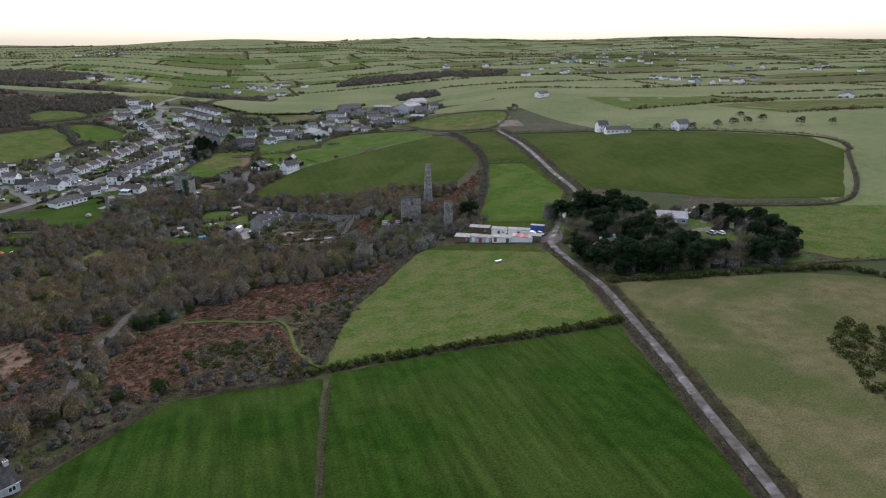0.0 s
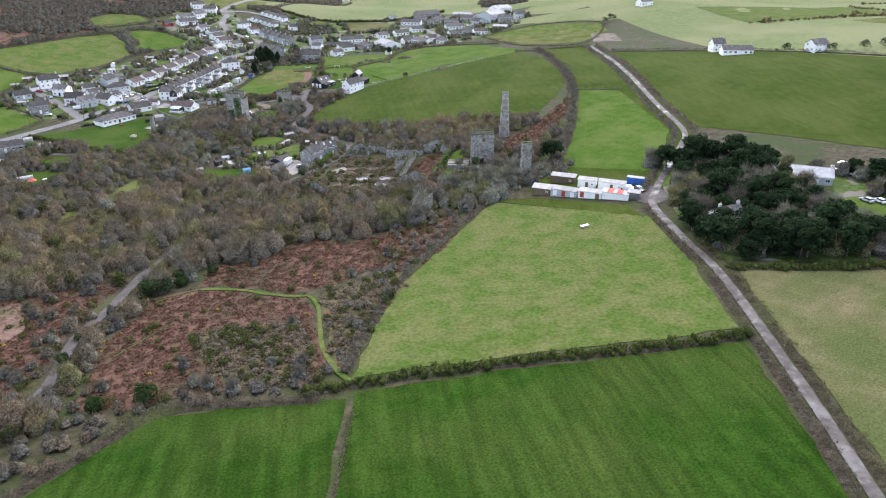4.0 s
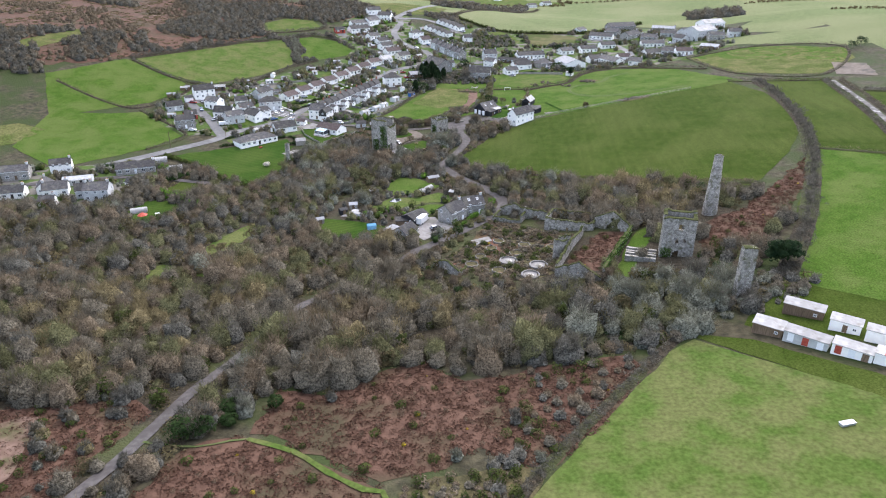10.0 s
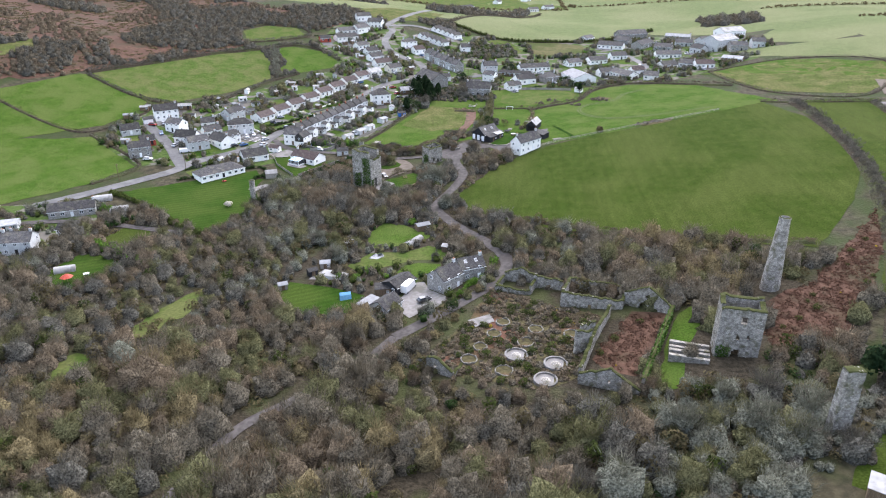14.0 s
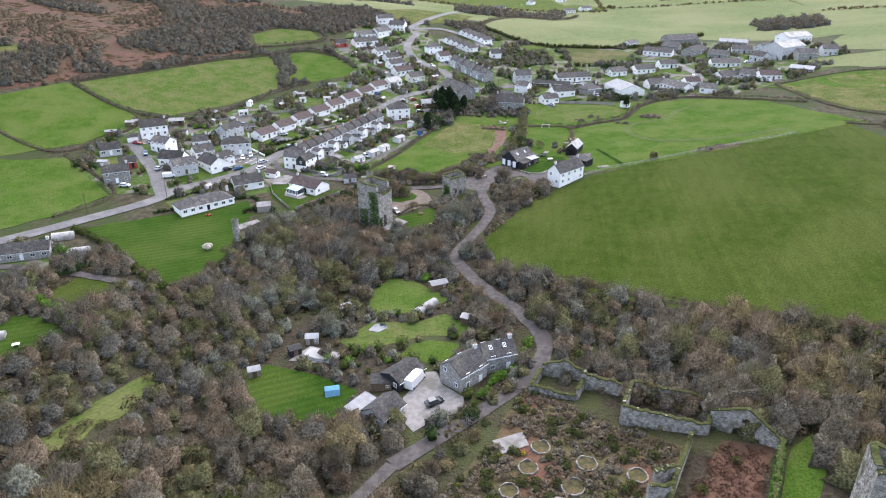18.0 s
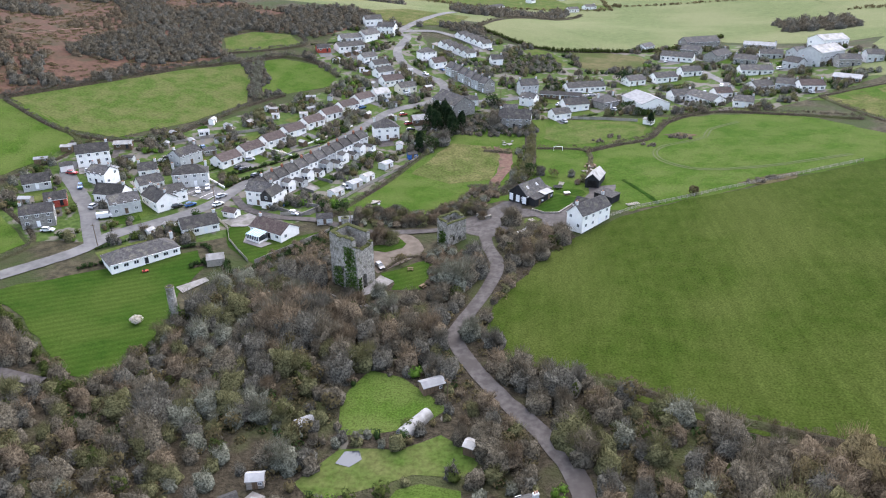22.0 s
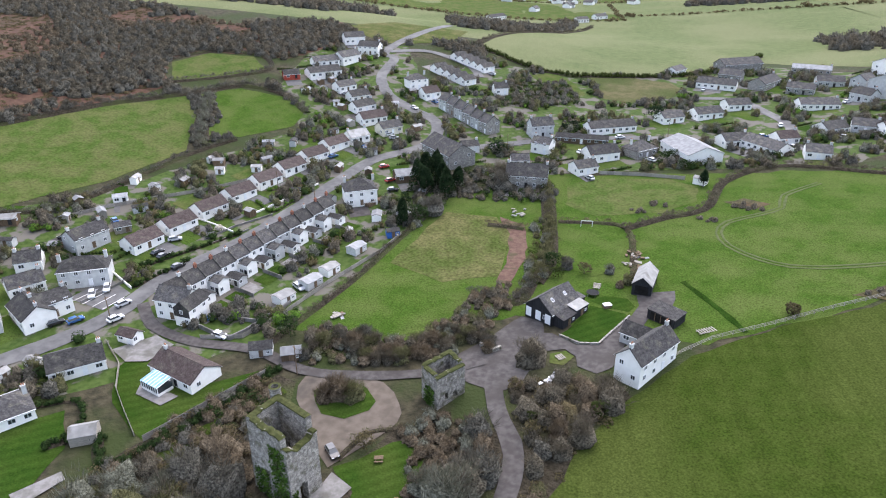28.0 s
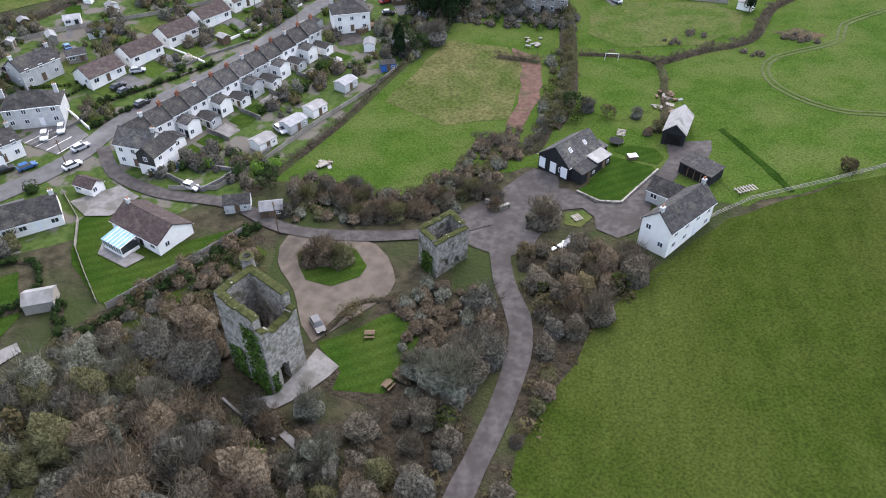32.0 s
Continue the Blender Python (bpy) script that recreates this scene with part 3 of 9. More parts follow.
FIELDS = [
    ("grass_lush", "lush dark green field with faint tramlines", [(-48, 138), (-34, 155), (-23, 165.4), (-3, 164), (14.2, 162), (6.2, 105), (-0.6, 50), (-70, 50), (-62, 110)]),
    ("grass_lush", "lush dark green field beside the stony track", [(16, 163.5), (45, 164), (73, 163.4), (101.8, 162.5), (91, 114), (83.8, 85), (78.5, 45), (0.5, 45), (7.6, 105)]),
    ("grass_mid", "pale mottled grazed field inside low hedges", [(15.5, 169.6), (24, 196), (34.6, 220), (65, 264), (71, 270), (114.6, 237), (111, 205), (104, 168.2), (84, 168), (58, 169.2), (31, 170)]),
    ("grass_round", "short grass paddock below the white cabins", [(73, 272), (84, 269), (112, 248), (113, 237), (72, 270.5)]),
    ("grass_tan", "dry tan rough pasture", [(120, 195), (161, 184), (183, 179), (205, 165), (215, 80), (150, 30), (81, 40), (92.7, 84), (106, 137), (116.5, 183)]),
    ("grass_round", "large pasture field beyond the track", [(206, 497), (276, 440), (353, 355), (345, 319), (275, 250), (225, 268), (170, 319), (180, 372)]),
    ("grass_mid", "pasture field beside the pines", [(217, 256), (270, 238), (330, 210), (300, 160), (208, 184), (198, 203)]),
    ("grass_bright", "narrow bright green field below the stack", [(147, 403), (166, 389), (160, 318), (134, 274), (102, 297), (122, 344)]),
    ("grass_round", "small upper pasture field", [(167, 540), (191, 513), (170, 403), (151, 412), (160, 453)]),
    ("grass_round", "large rounded pasture field on the slope", [(1, 427), (3, 441), (14, 466), (26, 482), (40, 496), (66, 509), (84, 515), (128, 534), (152, 546), (161, 511), (158, 461), (149, 426), (135, 399), (114, 369), (92, 376), (69, 388), (56, 390), (39, 398), (30, 405), (11, 414)]),
    ("grass_bright", "bright meadow with worn looping tracks", [(37, 565), (60, 577), (72, 602), (93, 615), (123, 604), (150, 552), (128, 537), (88, 520), (65, 512), (43, 503), (39, 513), (36, 545)]),
    ("grass_bright", "small green field with a goal", [(11, 567), (32, 563), (30, 539), (21, 534), (11, 540)]),
    ("grass_mid", "hedged grass plot behind the houses", [(16, 601), (25, 608), (52, 608), (61, 600), (58, 586), (45, 576), (23, 575), (15, 584)]),
    ("grass_pale", "rough pale plot of uncut grass", [(-38, 540), (-26, 576), (-8, 573), (-3, 559), (-5, 534), (-21, 530)]),
    ("grass_bright", "green meadow below the rough plot", [(-54, 508), (-44, 529), (-38, 538), (-21, 528), (-13, 524), (-21, 510), (-32, 504), (-45, 505)]),
    ("grass_mid", "long pasture field behind the bungalows", [(-226, 560), (-203, 598), (-183, 632), (-158, 658), (-146, 642), (-134, 606), (-147, 576), (-168, 546), (-190, 545)]),
    ("grass_bright", "bright green field behind the gardens", [(-154, 662), (-139, 676), (-118, 673), (-102, 657), (-102, 642), (-120, 624), (-132, 622)]),
    ("grass_mid", "small field below the woods", [(-185, 698), (-174, 718), (-150, 721), (-138, 706), (-153, 689), (-172, 672)]),
    ("grass_pale", "pale field above the village", [(-125, 802), (-96, 840), (-45, 837), (-51, 797), (-83, 774), (-107, 787)]),
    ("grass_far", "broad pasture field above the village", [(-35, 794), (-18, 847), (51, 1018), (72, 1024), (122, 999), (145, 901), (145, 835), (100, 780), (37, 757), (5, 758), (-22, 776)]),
    ("grass_bright", "green field beside the close", [(-259, 514), (-248, 528), (-231, 556), (-224, 558), (-202, 552), (-182, 542), (-181, 521), (-188, 503), (-203, 488), (-220, 472), (-223, 459)]),
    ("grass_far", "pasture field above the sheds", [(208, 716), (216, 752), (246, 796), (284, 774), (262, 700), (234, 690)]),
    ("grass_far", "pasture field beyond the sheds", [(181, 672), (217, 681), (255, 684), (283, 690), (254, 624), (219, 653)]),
    ("grass_bright", "green field behind the arena", [(140, 631), (187, 654), (215, 643), (246, 616), (231, 584), (170, 620)]),
    ("grass_bright", "grazed field above the lower road", [(-230, 470), (-201, 481), (-186, 488), (-151, 463), (-160, 442), (-169, 432), (-190, 411), (-225, 430)]),
    ("grass_lawn", "mown lawn with stripes below the long bungalow", [(-144, 435), (-122, 450), (-95, 469), (-88, 458), (-88, 443), (-82, 423), (-87, 403), (-96, 403), (-124, 425)]),
    ("grass_pale", "hill pasture", [(-301, 550), (-285, 596), (-271, 579), (-287, 540)]),
    ("grass_pale", "hill pasture below the heath", [(-258, 441), (-238, 455), (-220, 452), (-227, 433), (-244, 421)]),
    ("grass_pale", "pasture field beside the riding arena", [(147, 635), (197, 648), (244, 620), (239, 588), (204, 550), (162, 571)]),
    ("grass_far", "pasture field above the arena", [(173, 700), (306, 688), (276, 624), (246, 627), (200, 660)]),
    ("grass_lawn", "garden lawn with toys", [(-40, 343.5), (-46.5, 351), (-48, 357.5), (-45, 363.5), (-36.6, 362), (-27, 358.5), (-19.7, 355.4), (-19.2, 351.5), (-21.5, 345), (-28, 343)]),
    ("grass_bright", "upper garden lawn", [(-25.5, 389), (-28, 400), (-24.2, 411.4), (-15.9, 409), (-9, 403), (-3.9, 398.4), (-7, 394.4), (-13, 391.5), (-18, 389.6)]),
    ("grass_mid", "rough garden grass between shrubs", [(-30, 375.5), (-24, 385), (-12, 386), (-4, 390), (4, 384), (3, 379), (-8, 379), (-18, 374), (-26, 372)]),
    ("grass_bright", "cottage lawn", [(-13, 369), (-10, 375), (-5.9, 377), (1.8, 375.2), (2.4, 372), (-1, 367.6), (-5, 366.6)]),
    ("grass_tan", "tan rough plot above the village street", [(30, 749), (36.9, 715), (50.5, 710), (71.6, 722), (80, 738), (76, 752), (56, 758), (38, 759)]),
    ("grass_mid", "small green plot among scrub", [(-2, 746), (12, 755), (23, 738), (28, 720), (21, 712), (8, 730)]),
    ("grass_bright", "bungalow lawn beside the street", [(48, 682), (56, 673), (66, 671), (70, 676), (58, 686)]),
    ("grass_bright", "roadside lawn in the upper village", [(92, 693), (101, 681), (106, 683), (100, 699)]),
    ("grass_bright", "lawn before a long bungalow", [(122, 690), (140, 690), (141, 695), (124, 696)]),
    ("grass_bright", "green strip between ruined walls", [(56, 304), (67.6, 337), (73, 341), (73.5, 334), (68, 323), (63, 306)]),
    ("grass_lawn", "garden lawn below a conifer hedge", [(-131, 362), (-127, 379), (-119, 380), (-107.7, 374), (-109, 362), (-115, 353), (-124, 354)]),
    ("grass_round", "small lawn between tall hedges", [(-127, 391), (-124, 402), (-117, 407), (-108, 396), (-104, 380), (-115, 384)]),
    ("grass_lawn", "grass plot beside the engine house", [(-32.4, 458.4), (-28, 461.8), (-22.2, 466.6), (-17.9, 467.6), (-15.2, 462.6), (-16, 455), (-19, 449), (-27, 449.5), (-26.7, 453.2), (-31.5, 457.1)]),
    ("grass_lawn", "bungalow garden lawn", [(-92, 483), (-89, 491), (-80, 484), (-70, 480), (-58, 487), (-74, 462), (-86, 472)]),
    ("grass_lawn", "lawn behind the barn", [(19, 520.4), (23.7, 522.9), (29, 521.5), (30.6, 517.5), (28.6, 515), (23.3, 517)]),
    ("grass_mid", "small rough lawn beside the drive", [(8.4, 497.2), (12.5, 498.2), (14.6, 495.6), (12, 492.4), (8.6, 493)]),
    ("grass_lawn", "walled farm lawn", [(11.2, 505.2), (15.7, 501.8), (20, 501.3), (21.6, 503.7), (28.2, 513), (27.6, 514.2), (23.1, 516), (18.9, 518.5), (17, 513), (13.5, 507.4)]),
]
region("meadow_edge", [(-56, 505), (-30, 500), (0, 514), (44, 500), (162, 548), (126, 612), (60, 613), (10, 612), (-32, 584)], M["grass_bright"], 0.05, "rough grass round the meadows", "rough grass", 9.0, 2.0)
region("verge", [(100, 296), (118, 338), (146, 404), (160, 455), (166, 545), (205, 540), (190, 450), (172, 360), (166, 312), (138, 272), (120, 262), (84, 275)], M["grass_round"], 0.05, "rough grass margins beside the upper track", "rough grass", 9.0, 2.0)
FIELD_POLY = [p for _, _, p in FIELDS]
for key, label, poly in FIELDS:
    region("field", poly, M[key], 0.12, label, "field")

FAR_FIELDS = [
    [(-474, 1729), (-403, 2132), (-169, 1649), (-216, 1360)], [(-253, 869), (-240, 1244), (-163, 1054), (-200, 801)],
    [(-4, 1060), (114, 1188), (225, 1057), (265, 939), (150, 900)], [(275, 918), (402, 898), (332, 696), (249, 714)],
    [(268, 609), (372, 578), (311, 498), (253, 527)], [(376, 575), (491, 535), (398, 419), (325, 488)],
    [(599, 576), (686, 599), (501, 435), (456, 425)], [(574, 1073), (753, 1107), (692, 912), (510, 916)],
    [(-157, 1786), (98, 2156), (197, 1838), (-88, 1677)],
]

LANES = [
    ("track", 2.5, [(74, 30), (80, 55), (88, 84), (94, 109), (103, 143), (114, 192), (116, 214), (119, 244), (125, 256), (139, 276), (155, 297), (165, 315), (173, 362), (192, 456), (203, 530)], "wet stony farm track with puddles"),
    ("tarmac", 5.6, [(-170, 417), (-160, 427), (-149, 440), (-133, 460), (-127, 474), (-113, 490), (-105, 504), (-100, 524), (-88, 546), (-77, 574), (-69, 597), (-61, 617), (-45, 633), (-40, 648), (-43, 665), (-58, 679), (-71, 694), (-79, 717), (-78, 747), (-85, 763), (-60, 860)], "grey tarmac village road"),
    ("tarmac", 5.5, [(-131, 468), (-145, 487), (-156, 499), (-168, 511), (-172, 520)], "grey tarmac cul-de-sac"),
    ("lane", 4.0, [(-6, 331), (4, 342), (12, 351), (20, 362), (23, 375), (17, 389), (8, 401), (0, 413), (-6, 425), (-5, 432), (0, 449), (2, 464), (-2, 477), (-4, 490)], "narrow gravel lane"),
    ("lane", 3.0, [(-6, 331), (-14, 316), (-24, 304), (-34.5, 291.5), (-38.5, 275), (-42, 261.5), (-46, 249), (-48, 236), (-50, 222), (-53, 209), (-52, 194.5), (-51.5, 184), (-55, 175), (-64, 165)], "muddy woodland track"),
    ("worn", 0.6, [(18.5, 166.7), (14.7, 169.4), (11.9, 176), (9.6, 184.4), (8.9, 194), (8.2, 208.5), (5.4, 216.3), (1.8, 216.8), (-6.2, 221.3), (-14.8, 227.2), (-26, 231), (-36, 228), (-48, 229)], "narrow trodden green path"),
    ("tarmac", 5.0, [(-45, 633), (-20, 638), (6, 649), (41, 656), (75, 653), (86, 652), (112, 665), (109, 700), (102, 719), (83, 722)], "grey village street"),
    ("tarmac", 5.0, [(-83, 759), (-61, 768), (-36, 750), (-28, 732)], "estate road"),
    ("lane", 3.2, [(-100, 510), (-92, 501), (-79, 496), (-62, 494.5), (-48, 488), (-34, 487), (-18, 489), (-6, 494)], "narrow tarmac back lane"),
    ("grass_mid", 1.2, [(18.5, 166.7), (14.7, 169.4), (11.9, 176), (9.6, 184.4), (8.9, 194), (8.2, 208.5), (5.4, 216.3), (1.8, 216.8), (-6.2, 221.3), (-14.8, 227.2), (-26, 231)], "green verge of a trodden path"),
    ("lane", 3.2, [(-100, 400), (-150, 405), (-200, 388), (-260, 375)], "lower road"),
]
for i, (key, width, line, label) in enumerate(LANES):
    ribbon("road", line, width, M[key], 0.22 + 0.012 * i - (0.1 if key == "grass_lawn" else 0), label, "road", ragged=0.5 if width < 2.5 else 0.15)
YARDS = [
    ("lane", "dark gravel yard beside the engine house", [(-16, 492), (-6, 503), (2, 513), (7, 511), (7, 501), (2, 485), (-5, 484), (-12, 488)]),
    ("sand", "sandy gravel parking area", [(-46.5, 486), (-46, 478), (-40.4, 470.7), (-36.4, 462.5), (-33.2, 458.7), (-29.3, 463), (-22.3, 471.9), (-23, 478), (-28, 485), (-38, 487)]),
    ("lane", "grey farm drive", [(3, 504), (9.5, 505.5), (15, 500.6), (20.3, 500.4), (22.2, 503.4), (29, 513.2), (31.4, 518), (31.5, 524.5), (36, 524.5), (41.2, 525), (39, 516.5), (34.5, 514.5), (31, 508), (26, 500), (24.5, 494), (19, 489.5), (15, 492.2), (14.8, 496), (12.4, 499), (8, 498), (4, 493)]),
    ("concrete", "pale concrete yard beside the cottage", [(-7.6, 345), (-8.2, 353), (-6, 362.5), (-2.4, 363), (-0.6, 358), (5, 353.6), (6, 349), (1, 345.6), (-4, 341)]),
    ("lane", "muddy yard in front of the cabins", [(118, 262), (126, 262), (128, 252), (122, 246), (116, 250)]),
    ("sand", "fenced sand riding arena", [(222, 580), (238, 571), (230, 536), (211, 546)]),
    ("earth", "bare pink earth scrape", [(-78, 202), (-76.8, 212), (-80, 220.4), (-83.9, 233), (-80, 236), (-76.4, 236), (-72.2, 225.6), (-68.9, 216.6), (-71.7, 210), (-73, 203)]),
    ("grass_lawn", "grass island under a willow bush", [(-43, 481), (-41.6, 477.5), (-39, 473.6), (-33.7, 472.4), (-29, 475.4), (-28.2, 478.4), (-31.5, 483), (-38.5, 484.6)]),
    ("concrete", "concrete slab in front of the engine house", [(-41, 445.5), (-36.4, 447.2), (-33.2, 454), (-32, 457.5), (-27.2, 454), (-35.1, 444.7)]),
]
for i, (key, label, poly) in enumerate(YARDS):
    region("yard", poly, M[key], 0.17 + 0.012 * i, label, "yard", 5.0, 1.2, i not in (3, 5))
BRACKEN = [
    [(-41, 172), (-45, 200), (-38, 227), (-28, 232), (-13, 227), (5, 218), (9, 187), (10, 172), (-6, 174), (-26, 171)],
    [(-26, 234), (-26, 250), (-14, 248), (-2, 259), (7, 262), (18, 253), (34, 258), (54, 263), (59, 257), (48, 238), (35, 223), (22, 229), (12, 221), (4, 220), (-8, 226)],
    [(87, 338), (105, 349), (128, 377), (144, 399), (136, 376), (115, 340), (100, 318), (86, 320)],
    [(-58, 172), (-56, 195), (-57.5, 212), (-54, 228), (-52, 240), (-60, 246), (-72, 242), (-86, 240), (-100, 232), (-104, 200), (-96, 176)],
    [(45, 318), (56, 339), (65, 337), (53, 309)],
    [(-359, 658), (-275, 662), (-229, 739), (-188, 700), (-204, 652), (-240, 575), (-272, 534), (-340, 560)],
]
for poly in BRACKEN:
    region("bracken", poly, M["bracken"], 0.10, "patch of dead rust-red bracken", "bracken", 8.0, 3.0)
GORSE = [[(-24, 201.5), (-9.4, 204.2), (3.6, 200.6), (7.6, 183), (9, 170.6), (-2.8, 170.8), (-11.3, 175.7), (-17.7, 184.6)], [(8, 217), (14, 221), (35, 224), (32, 211), (26, 202), (18, 180), (11, 172), (10, 201)],
         [(2, 318), (13, 338), (19, 356), (38, 344), (49, 338), (41, 312), (32, 306), (14, 312)]]
for poly in GORSE:
    region("heath", poly, M["gorse_ground"], 0.11, "dark heath with gorse and dead stems", "heath", 8.0, 2.0)

# ---- houses ----
WIN = {}


def window_parts(w, h):
    """A white frame with a middle bar, a sill and a dark pane set back in it."""
    if (w, h) not in WIN:
        t = 0.09
        gx, gz = (-w / 2, -w / 2 + t, -0.04, 0.04, w / 2 - t, w / 2), (0, t, h - t, h)
        v = [(px, py, pz) for py in (-0.06, 0.04) for pz in gz for px in gx]
        at = lambda i, j, s: s * 24 + j * 6 + i
        full = lambda i, j: 0 <= i < 5 and 0 <= j < 3 and not (j == 1 and i in (1, 3))
        f = []
        for i in range(5):
            for j in range(3):
                if full(i, j):
                    f += [(at(i, j, 0), at(i + 1, j, 0), at(i + 1, j + 1, 0), at(i, j + 1, 0))]
                    for di, dj, p, r in ((-1, 0, (i, j), (i, j + 1)), (1, 0, (i + 1, j + 1), (i + 1, j)), (0, -1, (i + 1, j), (i, j)), (0, 1, (i, j + 1), (i + 1, j + 1))):
                        if not full(i + di, j + dj):
                            f += [(at(*p, 0), at(*r, 0), at(*r, 1), at(*p, 1))]
        g = Build().box(-w / 2 + 0.02, -0.02, 0.02, w / 2 - 0.02, 0.03, h - 0.02)
        WIN[(w, h)] = (mesh_from("window", v, f, M["upvc"]), g.mesh("pane", M["glass"]))
    return WIN[(w, h)]


def add_window(root, x, y, z, turn, w=1.3, h=1.2):
    f, g = window_parts(w, h)
    ob = part("window", f, root, "", pose(x, y, z, 0, 0, turn))
    part("pane", g, ob, "dark glass pane")


DOOR = {}


def add_door(root, x, y, z, turn, w=0.95, h=2.05, colour="upvc"):
    if (w, h, colour) not in DOOR:
        d = Build().box(-w / 2, -0.05, 0, w / 2, 0.04, h).box(-w / 2 - 0.08, -0.03, 0, -w / 2 - 0.01, 0.05, h + 0.08).box(w / 2 + 0.01, -0.03, 0, w / 2 + 0.08, 0.05, h + 0.08)
        DOOR[(w, h, colour)] = d.mesh("door", M[colour])
    part("door", DOOR[(w, h, colour)], root, "", pose(x, y, z, 0, 0, turn))


def chimney_mesh(h, k="white"):
    return (Build().box(-0.45, -0.3, -1.2, 0.45, 0.3, h).box(-0.52, -0.37, h - 0.22, 0.52, 0.37, h - 0.08)).mesh("chimney", M[k], True)


POT = Build().tube((0, 0, 0), (0, 0, 0.45), 0.14, 0.11, 8).mesh("chimney_pot", M["pot"], smooth=False)
CHIM = {k: chimney_mesh(1.0, k) for k in ("white", "brick", "housestone", "grey_render")}


PLOTS = []


def house(x, y, turn, length, width, eave, ridge, wall="white", roof="slate", label="", hip=False, storeys=None, chimneys=(0.5, -0.5), sides="fb", porch=False, name="house", group="village houses",
          flat_windows=True, chim="grey_render", z=None, skylights=0, bays=None):
    z0 = z if z is not None else ground_z(x, y) + 0.05
    if len(label.split()) < 4:
        label += " with a slate roof"
    root = empty(name, pose(x, y, z0, 0, 0, turn), label, "house" if name in ("house", "bungalow", "cottage", "terraced_house", "farmhouse") else name.replace("_", " "), group)
    PLOTS.append((x, y, turn, length, width, name))
    L, W = length / 2, width / 2
    b = Build()
    e = ridge - eave
    if hip:
        b.prism([(-W, -1.5), (W, -1.5), (W, eave), (-W, eave)], -L, L)
    else:
        b.prism([(-W, -1.5), (W, -1.5), (W, eave), (0, ridge - 0.02), (-W, eave)], -L, L)
    part("wall", b.mesh("wall", M[wall], True), root)
    o, t, g = 0.32, 0.16, 0.22
    s = e / W
    r = Build()
    if hip:
        A, B, i = L + o, W + o, min(W, L * 0.8)
        ze, zr = eave - o * s * 0.8, ridge
        p = [(-A, -B, ze), (A, -B, ze), (A, B, ze), (-A, B, ze), (-L + i, 0, zr), (L - i, 0, zr)]
        q = [(a, c, d - t) for a, c, d in p]
        r.face([p[0], p[1], p[5], p[4]]), r.face([p[2], p[3], p[4], p[5]]), r.face([p[1], p[2], p[5]]), r.face([p[3], p[0], p[4]])
        r.face([q[3], q[2], q[1], q[0]])
        for a, c in ((0, 1), (1, 2), (2, 3), (3, 0)):
            r.face([q[a], q[c], p[c], p[a]])
        rl = L - i
    else:
        B = W + o
        ze = eave - o * s
        r.prism([(-B, ze), (-W + 0.02, eave - t * 0.3), (0, ridge - 0.01), (W - 0.02, eave - t * 0.3), (B, ze), (B, ze + t), (0, ridge + t + 0.04), (-B, ze + t)], -L - g, L + g)
        rl = L + g
    part("roof", r.mesh("roof", M[roof], True), root)
    if rl > 0.4:
        part("ridge_tiles", Build().prism([(-0.16, ridge + t * (0 if hip else 1) - 0.06), (0.16, ridge + t * (0 if hip else 1) - 0.06), (0, ridge + t * (0 if hip else 1) + 0.1)], -rl, rl).mesh("ridge_tiles", M[roof], True), root)
    gut = M["upvc"]
    for sg in (-1, 1):
        part("gutter", Build().box(-L - g, sg * (W + o) - 0.07, ze - 0.08, L + g, sg * (W + o) + 0.07, ze + 0.04).mesh("gutter", gut), root)
    n_st = storeys or (2 if eave > 4 else 1)
    nb = bays or max(2, int(length / 2.9))
    for side in sides:
        sg, tn = (-1, 0) if side == "f" else (1, 180)
        for st in range(n_st):
            zz = 0.95 + st * 2.5
            for c in range(nb):
                px = -L + length * (c + 0.5) / nb
                if st == 0 and c == nb // 2:
                    add_door(root, px, sg * (W + 0.02), 0.05, tn, colour=random.choice(["upvc", "upvc", "brown_wood", "black_wood"]))
                else:
                    add_window(root, px, sg * (W + 0.02), zz, tn, 1.5 if n_st == 1 else 1.1, 1.15)
    if not hip:
        for sg, tn in ((-1, -90), (1, 90)):
            for st in range(n_st):
                add_window(root, sg * (L + 0.02), 0.25 * width * (1 if st else -1), 0.95 + st * 2.5, tn, 1.1, 1.15)
    for fx in chimneys:
        cx = fx * (length - 1.0)
        c = part("chimney", CHIM[chim], root, "", pose(cx, 0, ridge + 0.1))
        for k in (-0.2, 0.2):
            part("chimney_pot", POT, c, "clay pot", pose(k, 0, 1.0))
    for k in range(skylights):
        px = -L + length * (k + 0.6) / (skylights + 0.3)
        sl = math.degrees(math.atan2(e, W))
        fr, gl = window_parts(0.8, 1.1)
        ob = part("rooflight", fr, root, "", pose(px, -W * 0.55, eave + e * 0.45 + 0.24, -90 + sl, 0, 0))
        part("pane", gl, ob, "dark glass pane")
    return root


